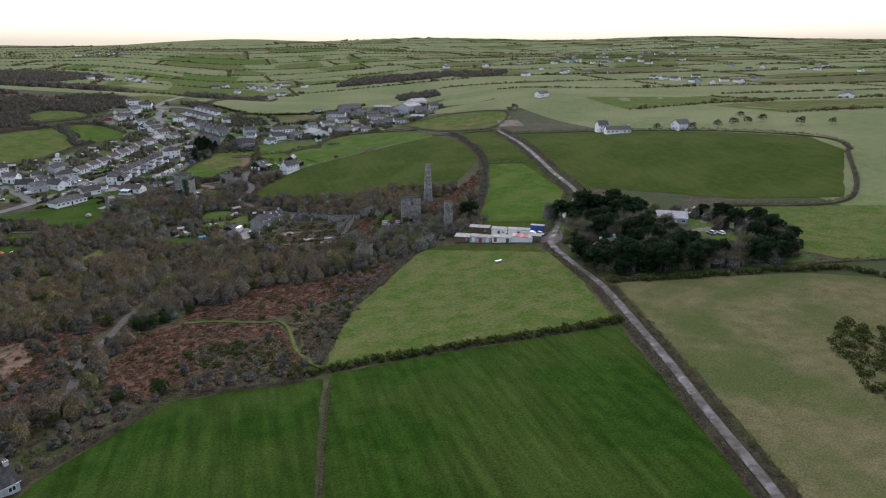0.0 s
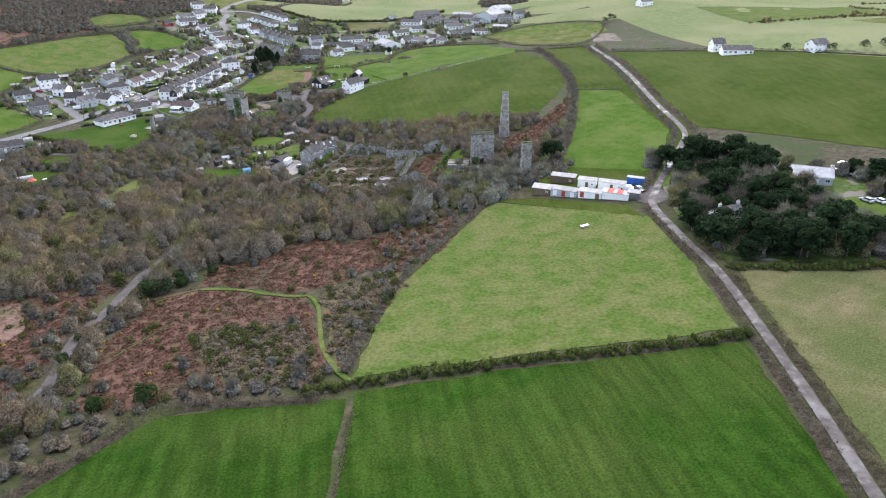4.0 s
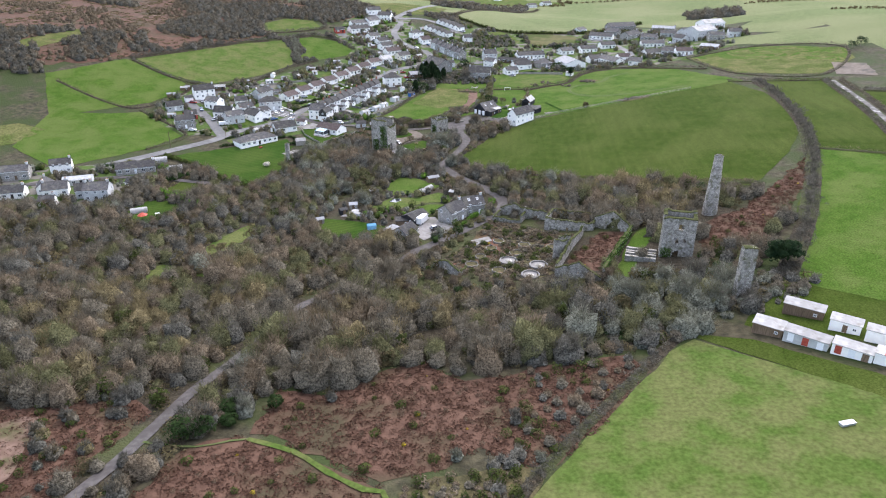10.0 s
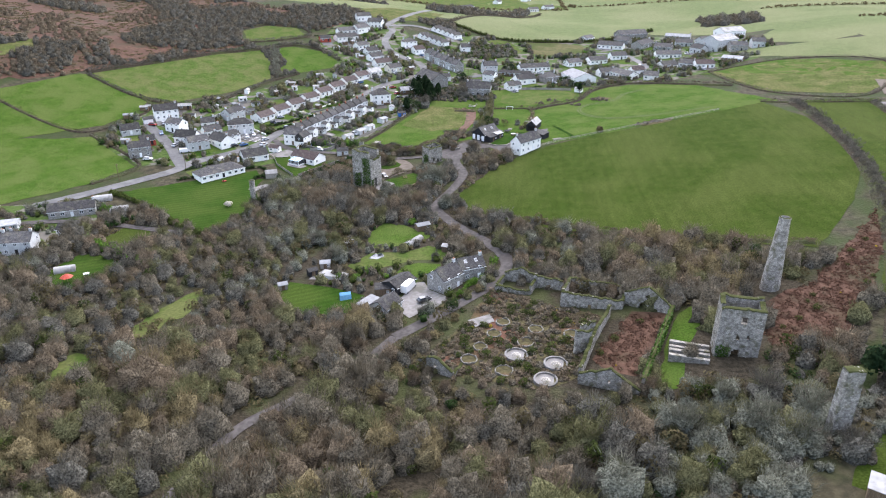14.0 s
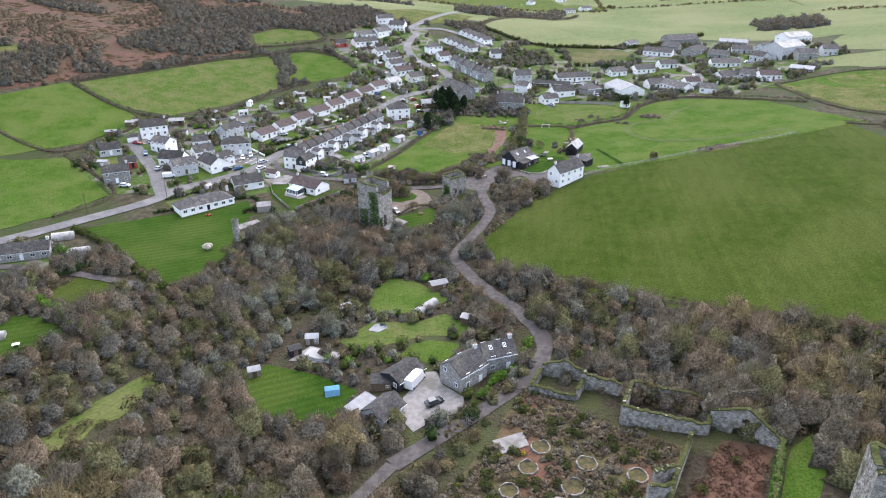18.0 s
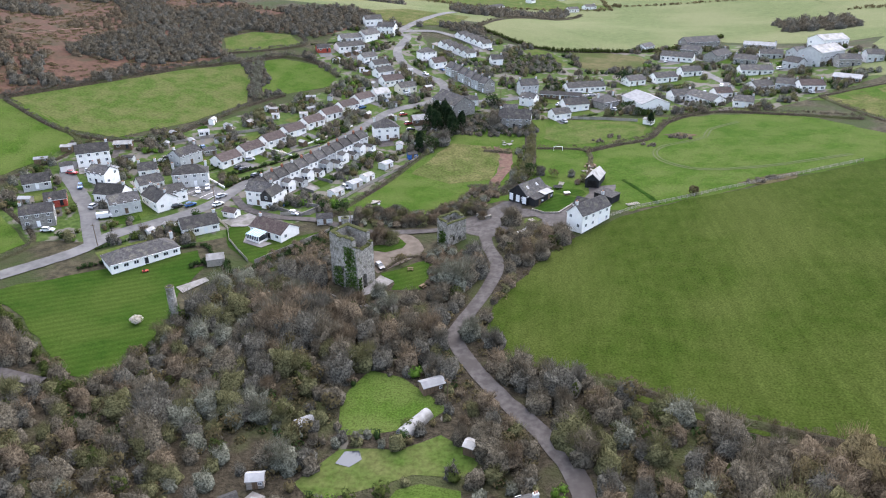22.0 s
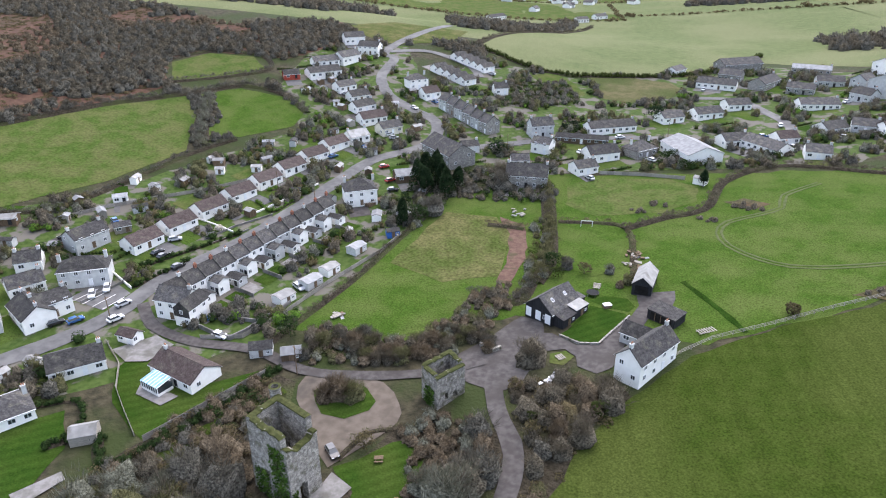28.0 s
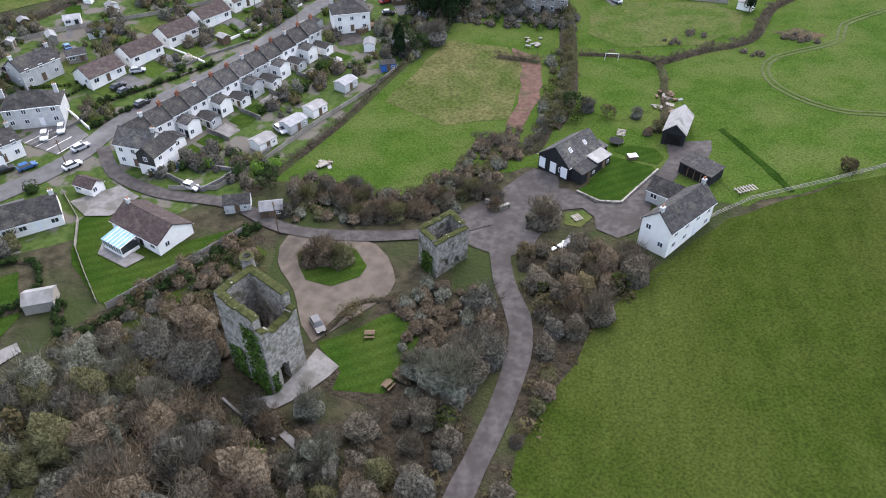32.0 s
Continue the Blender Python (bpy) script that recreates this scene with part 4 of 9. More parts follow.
def shed(x, y, turn, length, width, eave, ridge, wall="grey_wood", roof="felt", label="small timber garden shed with a felt roof", name="shed", group="garden sheds", door=True, mono=False, z=None):
    root = empty(name, pose(x, y, (ground_z(x, y) if z is None else z) + 0.05, 0, 0, turn), label, name.replace("_", " "), group)
    L, W = length / 2, width / 2
    b, r = Build(), Build()
    if mono:
        b.prism([(-W, -0.8), (W, -0.8), (W, ridge), (-W, eave)], -L, L)
        r.prism([(-W - 0.2, eave + 0.01), (W + 0.2, ridge + 0.01), (W + 0.2, ridge + 0.13), (-W - 0.2, eave + 0.13)], -L - 0.2, L + 0.2)
    else:
        b.prism([(-W, -0.8), (W, -0.8), (W, eave), (0, ridge), (-W, eave)], -L, L)
        s = (ridge - eave) / W
        r.prism([(-W - 0.2, eave - 0.2 * s), (0, ridge - 0.01), (W + 0.2, eave - 0.2 * s), (W + 0.2, eave - 0.2 * s + 0.12), (0, ridge + 0.14), (-W - 0.2, eave - 0.2 * s + 0.12)], -L - 0.2, L + 0.2)
    part("wall", b.mesh("wall", M[wall], True), root)
    part("roof", r.mesh("roof", M[roof], True), root)
    if door:
        add_door(root, 0, -W - 0.02, 0, 0, 0.9, min(1.9, eave - 0.1), "brown_wood")
        if length > 3:
            add_window(root, L * 0.6, -W - 0.02, 0.9, 0, 0.8, 0.7)
    return root


# row of brown-roofed bungalows and the terrace below them
for i in range(8):
    s = i / 7
    house(-115.8 + 36.5 * s, 538.8 + 86.9 * s, 66 - 8 * s, 10.6, 7.2, 2.6, 4.8, "white", "tile_brown", "white rendered bungalow with a brown tiled roof", name="bungalow", chimneys=(), group="row of bungalows", z=None)
for i in range(12):
    s = (i + 0.5) / 12 - 0.5
    a = radians(66)
    house(-78.7 + 66 * s * math.cos(a), 539.0 + 66 * s * math.sin(a), 66, 5.4, 6.2, 5.2, 7.6, random.choice(["white", "white", "grey_render"]), random.choice(["slate_dark", "slate", "slate_dark"]),
          "two-storey terraced house with slate roof and chimney stacks", name="terraced_house", chimneys=(0.5,), group="terrace of houses", bays=2, chim="brick" if i % 3 else "grey_render")
HOUSES = [
    (-88.0, 507.5, -8, 9.5, 6.5, 5.4, 8.0, "white", "slate", False, "white gable-ended house at the terrace foot"),
    # x, y, turn, length, width, eave, ridge, wall, roof, hipped
    (-57.5, 581.5, 24, 11, 9, 5.6, 8.5, "white", "slate", True, "large square white house with a hipped slate roof"),
    (-120.9, 518.0, 24, 13, 8, 5.0, 7.5, "grey_render", "slate_dark", True, "grey two-storey house with a hipped slate roof"),
    (-131.3, 534.8, 66, 11, 7, 4.4, 6.6, "grey_render", "slate", False, "grey house with a plain slate roof"),
    (-121.0, 502.0, 57, 9, 7, 4.2, 6.2, "white", "slate_dark", False, "white house with a dark slate roof"),
    (-101.0, 482.5, 38, 12, 7.5, 2.8, 5.4, "white", "slate_dark", False, "white bungalow with a dark slate roof"),
    (-164.3, 523.3, 35, 12, 8, 5.0, 7.5, "white", "slate_dark", False, "large white house with a dark roof"),
    (-152.2, 509.8, -15, 9, 7, 4.4, 6.5, "white", "slate", False, "white house with a steep slate roof"),
    (-139.9, 520.4, 29, 7, 6, 2.8, 5.0, "white", "slate_dark", False, "small white house"),
    (-141.3, 498.0, -2, 11, 7, 3.2, 6.0, "white", "slate_dark", False, "white house with dark roof slopes"),
    (-133.0, 491.1, 41, 10, 7, 4.2, 6.5, "grey_render", "slate", False, "grey rendered house"),
    (-123.5, 498.4, -36, 12, 8, 3.4, 6.0, "white", "slate_dark", False, "white gabled house with a dark roof"),
    (-171.6, 498.4, 38, 9, 6, 2.6, 5.0, "grey_render", "slate_dark", False, "low grey house"),
    (-158.1, 489.5, 35, 7, 6, 2.6, 4.5, "red_paint", "slate_dark", False, "dark red garage block"),
    (-155.0, 475.8, 33, 10, 7, 4.8, 7.0, "housestone", "slate", False, "grey stone two-storey house"),
    (-109.8, 461.0, 48, 21, 9.5, 2.7, 5.2, "white", "slate", True, "long white bungalow with a hipped grey roof"),
    (0.9, 602.1, -4, 15, 9, 4.6, 8.0, "housestone", "slate_dark", False, "grey stone chapel-like house with a dark roof"),
    (6.5, 636.8, -23, 8, 6.5, 4.2, 6.2, "white", "slate", False, "white cottage"),
    (5.1, 656.3, 21, 10, 7, 5.2, 8.0, "grey_render", "slate", False, "tall grey house with a slate roof"),
    (35.8, 665.5, 22, 22, 8, 2.8, 5.0, "white", "slate_dark", False, "long low white building"),
    (29.2, 629.8, 26, 13, 8, 3.4, 6.0, "white", "slate", False, "white house with dormer roof"),
    (64.5, 633.0, -70, 21, 15, 4.0, 6.6, "white", "felt", False, "large white hall with a pale sheet roof"),
    (83.7, 647.5, 19, 11, 8, 2.8, 5.0, "white", "slate", False, "white bungalow"),
    (94.5, 638.9, -58, 18, 9, 2.8, 5.0, "white", "slate", False, "long white bungalow"),
    (110.0, 628.8, -13, 9, 8, 2.8, 5.0, "white", "slate", False, "white bungalow beside the hedge"),
    (63.8, 681.6, 29, 11, 8, 2.8, 5.0, "white", "slate", False, "white bungalow"),
    (81.3, 688.8, 26, 14, 8, 2.8, 5.0, "white", "slate", False, "white bungalow"),
    (98.2, 703.4, 17, 12, 8, 2.8, 5.0, "white", "slate", False, "white bungalow"),
    (125.4, 659.8, 29, 12, 8, 2.8, 5.0, "white", "slate_dark", False, "white bungalow"),
    (138.7, 660.1, -20, 10, 8, 2.8, 5.0, "grey_render", "slate", False, "grey bungalow"),
]
HOUSES += [
    (147.7, 653.2, 7, 12, 8, 2.8, 5.0, "white", "tile_brown", False, "white bungalow with a brown roof"),
    (133.3, 699.3, 5, 18, 8, 2.8, 5.0, "white", "slate", False, "long white bungalow"),
    (157.0, 707.9, -55, 10, 8, 3.5, 6.0, "grey_render", "slate", False, "pale blue-grey house"),
    (173.3, 716.0, 40, 24, 14, 7.0, 10.0, "grey_render", "tin_white", False, "tall pale industrial shed with a sheet roof"),
    (119.6, 789.5, 26, 27, 10, 4.5, 7.5, "housestone", "slate", False, "long stone barn with a slate roof"),
    (81.9, 775.6, 53, 12, 7, 2.6, 4.4, "white", "slate", False, "small white bungalow"),
    (98.1, 744.2, -22, 20, 8, 2.9, 5.4, "white", "slate", False, "long white house with dormers"),
    (123.0, 746.7, 52, 20, 9, 3.4, 6.0, "housestone", "slate", False, "stone barn"),
    (136.2, 730.7, -25, 13, 8, 3.0, 5.2, "housestone", "slate", False, "low stone house"),
    (153.8, 742.8, -9, 13, 8, 3.0, 5.2, "grey_render", "slate", False, "grey low building"),
    (181.7, 699.6, 4, 12, 8, 4.0, 6.2, "housestone", "slate", False, "stone house"),
    (196.4, 703.9, -1, 9, 8, 4.0, 6.2, "grey_render", "slate", False, "grey house"),
    (169.2, 663.8, -30, 13, 8, 2.4, 3.6, "brown_wood", "felt", False, "row of dark sheds"),
    (-101.5, 732.3, 61, 14, 8, 3.6, 6.2, "white", "slate", False, "white house among trees"),
    (-92.7, 750.6, -8, 12, 8, 4.6, 7.0, "white", "slate_dark", False, "white house at the top of the village"),
    (-111.4, 722.9, 36, 14, 8, 2.8, 5.0, "white", "slate", False, "white bungalow"),
    (-107.7, 707.2, 39, 17, 9, 2.8, 5.0, "white", "slate_dark", False, "white bungalow with a dark roof"),
    (-121.9, 698.3, 31, 8, 6, 2.4, 4.2, "red_paint", "slate_dark", False, "dark red outbuilding"),
    (-92.3, 691.2, 50, 10, 7, 2.8, 5.0, "white", "slate", False, "white bungalow"),
    (-82.8, 681.0, 45, 10, 7, 2.8, 5.0, "white", "slate", False, "white bungalow"),
    (-77.8, 669.2, 50, 11, 7, 2.8, 5.0, "white", "slate_dark", False, "white bungalow"),
    (-70.5, 656.7, 42, 12, 7.5, 2.8, 5.2, "white", "tile_brown", False, "white bungalow with a brown roof"),
    (-60.7, 647.1, 45, 10, 7, 3.0, 5.2, "cream", "slate", False, "cream house beside the road"),
    (-72.0, 634.7, 45, 9, 7, 2.8, 5.0, "white", "tin_white", False, "white bungalow with a pale roof"),
    (-58.6, 706.5, 33, 10, 8, 4.8, 7.2, "white", "slate", True, "white hipped house"),
    (-31.5, 624.3, -52, 22, 12, 4.6, 8.4, "housestone", "slate", False, "grey stone chapel with a broad slate roof"),
    (-40.3, 1044.5, 53, 22, 9, 3, 5, "white", "slate", False, "distant farm building"),
    (41.8, 1055.2, 26, 12, 8, 3, 5, "white", "slate", False, "distant white house"),
    (60.5, 1078.0, 38, 14, 8, 3, 5, "white", "slate", False, "distant white house"),
]
HOUSES += [
    (-188.5, 377.9, 20, 12, 7, 2.8, 5.0, "white", "slate_dark", False, "white cottage with a dark roof"),
    (-201.4, 397.9, 22, 14, 7, 4.0, 6.0, "housestone", "slate", False, "stone house with a slate roof"),
    (-184.5, 408.4, 28, 9, 7, 4.2, 6.2, "white", "slate_dark", False, "white gabled house"),
    (-171.0, 383.2, 28, 10, 8, 3.2, 5.6, "white", "slate", False, "white cottage with additions"),
    (-149.6, 380.4, 14, 10, 8, 4.8, 7.2, "grey_render", "slate", False, "pale stone house with twin gables"),
    (-150.5, 413.0, 26, 17, 7, 2.8, 5.0, "housestone", "slate", False, "long low stone cottage"),
    (262.6, 440.4, -15, 18, 8, 2.8, 5.0, "white", "slate", False, "low white farm building"),
    (258.5, 455.9, -3, 8, 7, 5.0, 8.0, "white", "slate", False, "tall white farmhouse"),
    (303.0, 422.5, 16, 12, 7, 4.5, 7.0, "white", "slate", False, "white house beside trees"),
    (307.0, 671.9, 22, 14, 8, 3.6, 6.0, "white", "slate", False, "distant white house"),
    (178.5, 249.0, -30, 13, 9, 2.8, 4.8, "grey_render", "felt", False, "low house with a grey roof among pines"),
    (131.5, 222.0, 13, 8, 7, 4.6, 7.0, "white", "slate", False, "white gabled house behind the pines"),
]
HOUSES += [
    (-55.5, 136.0, 40, 9, 6.5, 2.8, 5.2, "grey_render", "slate_dark", False, "low house with a dark slate roof behind a hedge"),
    (-106.7, 767.0, 30, 12, 8, 4.0, 6.4, "white", "slate_dark", False, "white house below the hill scrub"),
    (-50.2, 694.9, 45, 9, 7, 3.0, 5.4, "white", "tile_brown", False, "white house with a brown roof"),
    (-15.9, 710.4, 20, 7, 6, 3.4, 5.6, "white", "slate", False, "small white gabled cottage among trees"),
    (-23.8, 633.7, 24, 7, 6, 2.8, 4.4, "white", "slate_dark", False, "small white outhouse beside the chapel"),
    (-2.5, 621.4, 10, 7, 5, 2.6, 4.4, "white", "slate", False, "low white outbuilding behind the cottage"),
    (21.9, 615.4, 30, 9, 7, 2.8, 4.8, "white", "slate", False, "white bungalow beside a garden fence"),
    (22.9, 649.3, -8, 22, 5, 2.4, 3.6, "brown_wood", "slate_dark", False, "long dark low storage building"),
    (-43.6, 602.7, 24, 11, 7, 2.6, 4.0, "brown_wood", "felt", False, "brown timber workshop with a felt roof"),
    (45.0, 635.7, 40, 11, 9, 3.2, 6.0, "housestone", "slate", True, "stone house with a hipped slate roof"),
    (104.0, 648.5, 20, 9, 7, 2.8, 5.0, "white", "tile_brown", False, "white bungalow with a brown roof"),
    (110.0, 764.0, -30, 12, 8, 3.4, 6.0, "housestone", "slate", False, "stone cottage beside the long barn"),
    (156.3, 776.9, -20, 20, 7, 3.0, 4.6, "grey_wood", "felt", False, "long open farm shed with a grey roof"),
    (191.0, 757.0, 30, 22, 12, 6.0, 8.6, "white", "tin_white", False, "tall white industrial shed"),
    (165.0, 731.0, 40, 10, 8, 5.0, 7.5, "grey_render", "slate", False, "tall grey house with a slate roof"),
    (-133.5, 509.5, 50, 9, 6, 3.0, 5.4, "white", "slate", False, "white gabled house with rooflights"),
    (-160.8, 539.0, 20, 7, 4.5, 2.2, 2.9, "brown_wood", "tin_white", False, "timber garden building with a pale flat roof"),
    (-136.3, 562.3, 30, 4.5, 3.5, 2.2, 2.8, "white", "felt", False, "white garden summerhouse on a lawn"),
    (-126.1, 545.4, 40, 5.0, 4.0, 2.2, 3.0, "grey_wood", "slate", False, "timber garden room beside a bungalow"),
    (-178.0, 386.0, -60, 9, 6, 3.0, 5.4, "white", "slate", False, "white cottage wing with a slate roof"),
    (-165.9, 369.9, 20, 6, 5, 2.8, 4.6, "white", "slate", False, "small white annexe below the cottages"),
    (-157.0, 381.9, 30, 7, 6, 3.6, 6.0, "grey_render", "slate", False, "pale blue-grey gabled house"),
    (-142.3, 394.8, -20, 5, 4, 2.4, 4.0, "white", "slate_dark", False, "small white garden house"),
    (-168.8, 396.0, 24, 12, 6, 2.6, 3.4, "grey_render", "felt", False, "low grey flat-roofed building"),
]
for hx, hy, turn, ln, wd, ev, rd, wl, rf, hip, label in HOUSES:
    far = hy > 660
    house(hx, hy, turn, ln, wd, ev, rd, wl, rf, label, hip=hip, chimneys=() if wd > 9.5 or ev < 2.7 or far and random.random() < 0.5 else ((0.5,) if random.random() < 0.6 else (0.5, -0.5)), sides="f" if far else "fb", name="house" if wd < 13 else "hall")
for i in range(6):
    s = (i + 0.5) / 6 - 0.5
    house(-28.1 + 39 * s * math.cos(radians(-49)), 669.5 + 39 * s * math.sin(radians(-49)), -49, 6.3, 7, 4.9, 7.5, "housestone" if i % 2 else "grey_render", "slate", "grey terraced house with chimney", name="terraced_house", chimneys=(0.5,), group="upper terrace", bays=2, sides="f")
for cx, cy, n in ((-34.4, 752.5, 5), (-42.4, 727.9, 5)):
    for i in range(n):
        s = (i + 0.5) / n - 0.5
        house(cx + 28 * s * math.cos(radians(-42)), cy + 28 * s * math.sin(radians(-42)), 48, 8, 6, 2.6, 4.4, "white", "slate_dark", "small white estate bungalow", name="bungalow", chimneys=(), group="estate bungalows", sides="f")

# ---- mine ruins ----


def ruin_wall(p0, p1, top, thick, holes=(), base=-1.5, cell=0.45, seed=0, name="wall", material="stone"):
    """A rubble wall from p0 to p1 (plan): a lattice of stones with openings right through it and a broken top. Returns its mesh and the mesh of its turf cap."""
    q = random.Random(seed)
    a, b = Vector((*p0, 0)), Vector((*p1, 0))
    length = (b - a).length
    d = (b - a) / length
    nrm = Vector((d.y, -d.x, 0))
    nu = max(2, round(length / cell))
    du = length / nu
    tops = [top((i + 0.5) / nu) for i in range(nu)]
    nz = int((max(tops) - base) / cell) + 1

    def solid(i, j):
        if i < 0 or i >= nu or j < 0 or j >= nz:
            return False
        u, z = (i + 0.5) * du, base + (j + 0.5) * cell
        if z > tops[i]:
            return False
        return not any(u0 < u < u1 and z0 < z < z1 and (z < z1 - 0.35 or u0 + 0.25 < u < u1 - 0.25) for u0, u1, z0, z1 in holes)

    v, f, ids = [], [], {}

    def vert(i, j, s):
        if (i, j, s) not in ids:
            ids[(i, j, s)] = len(v)
            r = 0.07
            batter = 0.012 * (nz - j) * cell
            p = a + d * (i * du + q.uniform(-r, r) * (0 < i < nu)) + nrm * (s * (thick / 2 + batter) + q.uniform(-r, r)) + Vector((0, 0, base + j * cell + q.uniform(-r, r)))
            v.append(tuple(p))
        return ids[(i, j, s)]

    cap = Build()
    for i in range(nu):
        for j in range(nz):
            if not solid(i, j):
                continue
            A, B, C, D = ((i, j), (i + 1, j), (i + 1, j + 1), (i, j + 1))
            f.append((vert(*A, 1), vert(*B, 1), vert(*C, 1), vert(*D, 1)))
            f.append((vert(*B, -1), vert(*A, -1), vert(*D, -1), vert(*C, -1)))
            if not solid(i - 1, j):
                f.append((vert(*A, -1), vert(*A, 1), vert(*D, 1), vert(*D, -1)))
            if not solid(i + 1, j):
                f.append((vert(*B, 1), vert(*B, -1), vert(*C, -1), vert(*C, 1)))
            if not solid(i, j + 1):
                f.append((vert(*D, 1), vert(*C, 1), vert(*C, -1), vert(*D, -1)))
            if not solid(i, j - 1) and j:
                f.append((vert(*A, -1), vert(*B, -1), vert(*B, 1), vert(*A, 1)))
    me = wall_uv(mesh_from(name, v, f, M[material]))
    prof = ((-0.56, -0.12), (-0.5, 0.08), (0, 0.2), (0.5, 0.08), (0.56, -0.12))
    stop = [base + cell * int((tp - base) / cell + 0.5) for tp in tops]
    for i in range(nu + 1):
        z = (stop[max(i - 1, 0)] + stop[min(i, nu - 1)]) / 2
        for s, hz in prof:
            p = a + d * (i * du) + nrm * s * (thick + 0.2) + Vector((0, 0, z + 0.12 + hz * q.uniform(0.6, 1.4)))
            cap.v.append(tuple(p))
        if i:
            k = len(cap.v) - 10
            cap.f += [(k + c, k + 5 + c, k + 6 + c, k + 1 + c) for c in range(4)]
            cap.k += [0] * 4
    return me, cap.mesh("turf_cap", M["moss"]) if cap.f else None


def ivy_patch(p0, p1, z0, z1, n, seed, side=1, off=0.6, size=0.28):
    """Ivy hanging on a wall face between two plan points."""
    r = np.random.default_rng(seed)
    a, b = np.array([*p0, 0.0]), np.array([*p1, 0.0])
    d = (b - a) / np.linalg.norm(b - a)
    nr = np.array([d[1], -d[0], 0]) * side
    u = r.beta(1.6, 1.6, n)
    z = z0 + (z1 - z0) * r.random(n) ** 1.3
    c = a + (b - a) * u[:, None] + nr * (off + r.uniform(0, 0.35, n))[:, None]
    c[:, 2] = z
    x = r.normal(size=(n, 3)) + nr * 0.3
    x /= np.linalg.norm(x, axis=1)[:, None]
    y = np.cross(x, r.normal(size=(n, 3)))
    y /= np.linalg.norm(y, axis=1)[:, None]
    s = (size * r.uniform(0.6, 1.4, n))[:, None]
    return np.stack([c + x * s, c - x * s * 0.5 + y * s * 0.7, c - x * s * 0.5 - y * s * 0.7], 1).reshape(-1, 3)


def fast_tris(name, v, material):
    me = bpy.data.meshes.new(name)
    n = len(v)
    me.vertices.add(n)
    me.vertices.foreach_set("co", np.ascontiguousarray(v, dtype=np.float32).ravel())
    me.loops.add(n)
    me.loops.foreach_set("vertex_index", np.arange(n, dtype=np.int32))
    me.polygons.add(n // 3)
    me.polygons.foreach_set("loop_start", np.arange(0, n, 3, dtype=np.int32))
    me.materials.append(material)
    me.update(calc_edges=True)
    return me


def rough_top(h, amp, seed, fall=()):
    """A broken wall top: a height with lumps and, between places along it, lower stretches."""
    def top(u):
        z = h + amp * noise.noise((u * 6, seed, 0.3)) + amp * 0.5 * noise.noise((u * 19, seed, 1.3))
        for u0, u1, hz in fall:
            if u0 < u < u1:
                z = min(z, hz + amp * noise.noise((u * 12, seed, 2.3)))
        return z
    return top


def tower(name, corners, z0, heights, thick, holes, label, seed=0, falls=None, ivy=()):
    """A roofless engine house: four walls round the plan corners (anticlockwise)."""
    c = sum((Vector(p) for p in corners), Vector((0, 0))) / 4
    root = empty(name, Matrix.Translation((c.x, c.y, z0)), label, "engine house", "mine ruins")
    pts = [Vector(p) - c for p in corners]
    for k in range(4):
        a, b = pts[k], pts[(k + 1) % 4]
        d = (b - a).normalized()
        inset = Vector((d.y, -d.x)) * (-thick / 2)
        e0 = a + inset + (d * thick if k % 2 else Vector((0, 0)))
        e1 = b + inset - (d * thick if k % 2 else Vector((0, 0)))
        me, cap = ruin_wall(tuple(e0), tuple(e1), rough_top(heights[k], 0.35, seed + k, (falls or {}).get(k, ())), thick, holes.get(k, ()), seed=seed + k)
        w = part("wall", me, root)
        if cap:
            part("turf_cap", cap, w, "mossy turf along the wall top")
        for kk, u0, u1, za, zb, n in ivy:
            if kk == k:
                part("ivy", fast_tris("ivy", ivy_patch(tuple(a + (b - a) * u0), tuple(a + (b - a) * u1), za, zb, n, seed + 9 + k, 1, 0.15), M["ivy"]), w, "green ivy on the wall face")
    part("floor", Build().box(-3, -2.5, -0.6, 3, 2.5, 0.12).mesh("floor", M["litter"]), root)
    return root


def stack(name, x, y, h, r0, r1, label, z=None, ivy_n=0, rings=26, sides=18):
    """A tapered round chimney stack, hollow at the top, with a lip."""
    z0 = ground_z(x, y) if z is None else z
    root = empty(name, pose(x, y, z0), label, "chimney stack", "mine ruins")
    v, f = [], []
    prof = [(r0 + (r1 - r0) * k / rings, -1 + (h + 1) * k / rings) for k in range(rings + 1)]
    prof += [(r1 + 0.12, h - 0.5), (r1 + 0.14, h), (r1 - 0.35, h + 0.02), (r1 - 0.4, h - 4)]
    for k, (r, zz) in enumerate(prof):
        for s in range(sides):
            a = s / sides * math.tau
            rr = r * (1 + 0.025 * noise.noise((math.cos(a) * 3, math.sin(a) * 3, zz * 0.7)))
            v.append((rr * math.cos(a), rr * math.sin(a), zz))
        if k:
            o = k * sides
            f += [(o - sides + s, o - sides + (s + 1) % sides, o + (s + 1) % sides, o + s) for s in range(sides)]
    f.append(tuple(len(v) - 1 - s for s in range(sides)))
    part("shaft", wall_uv(mesh_from("shaft", v, f, [M["stone"], M["moss"]], False, [1 if i // sides in (rings + 2,) else 0 for i in range(len(f))])), root)
    if ivy_n:
        c = leaf_ball(ivy_n, r0 * 1.25, h * 0.4, 0.3, h * 0.25, 5)
        part("ivy", fast_tris("ivy", c, M["ivy"]), root, "green ivy round the base")
    return root


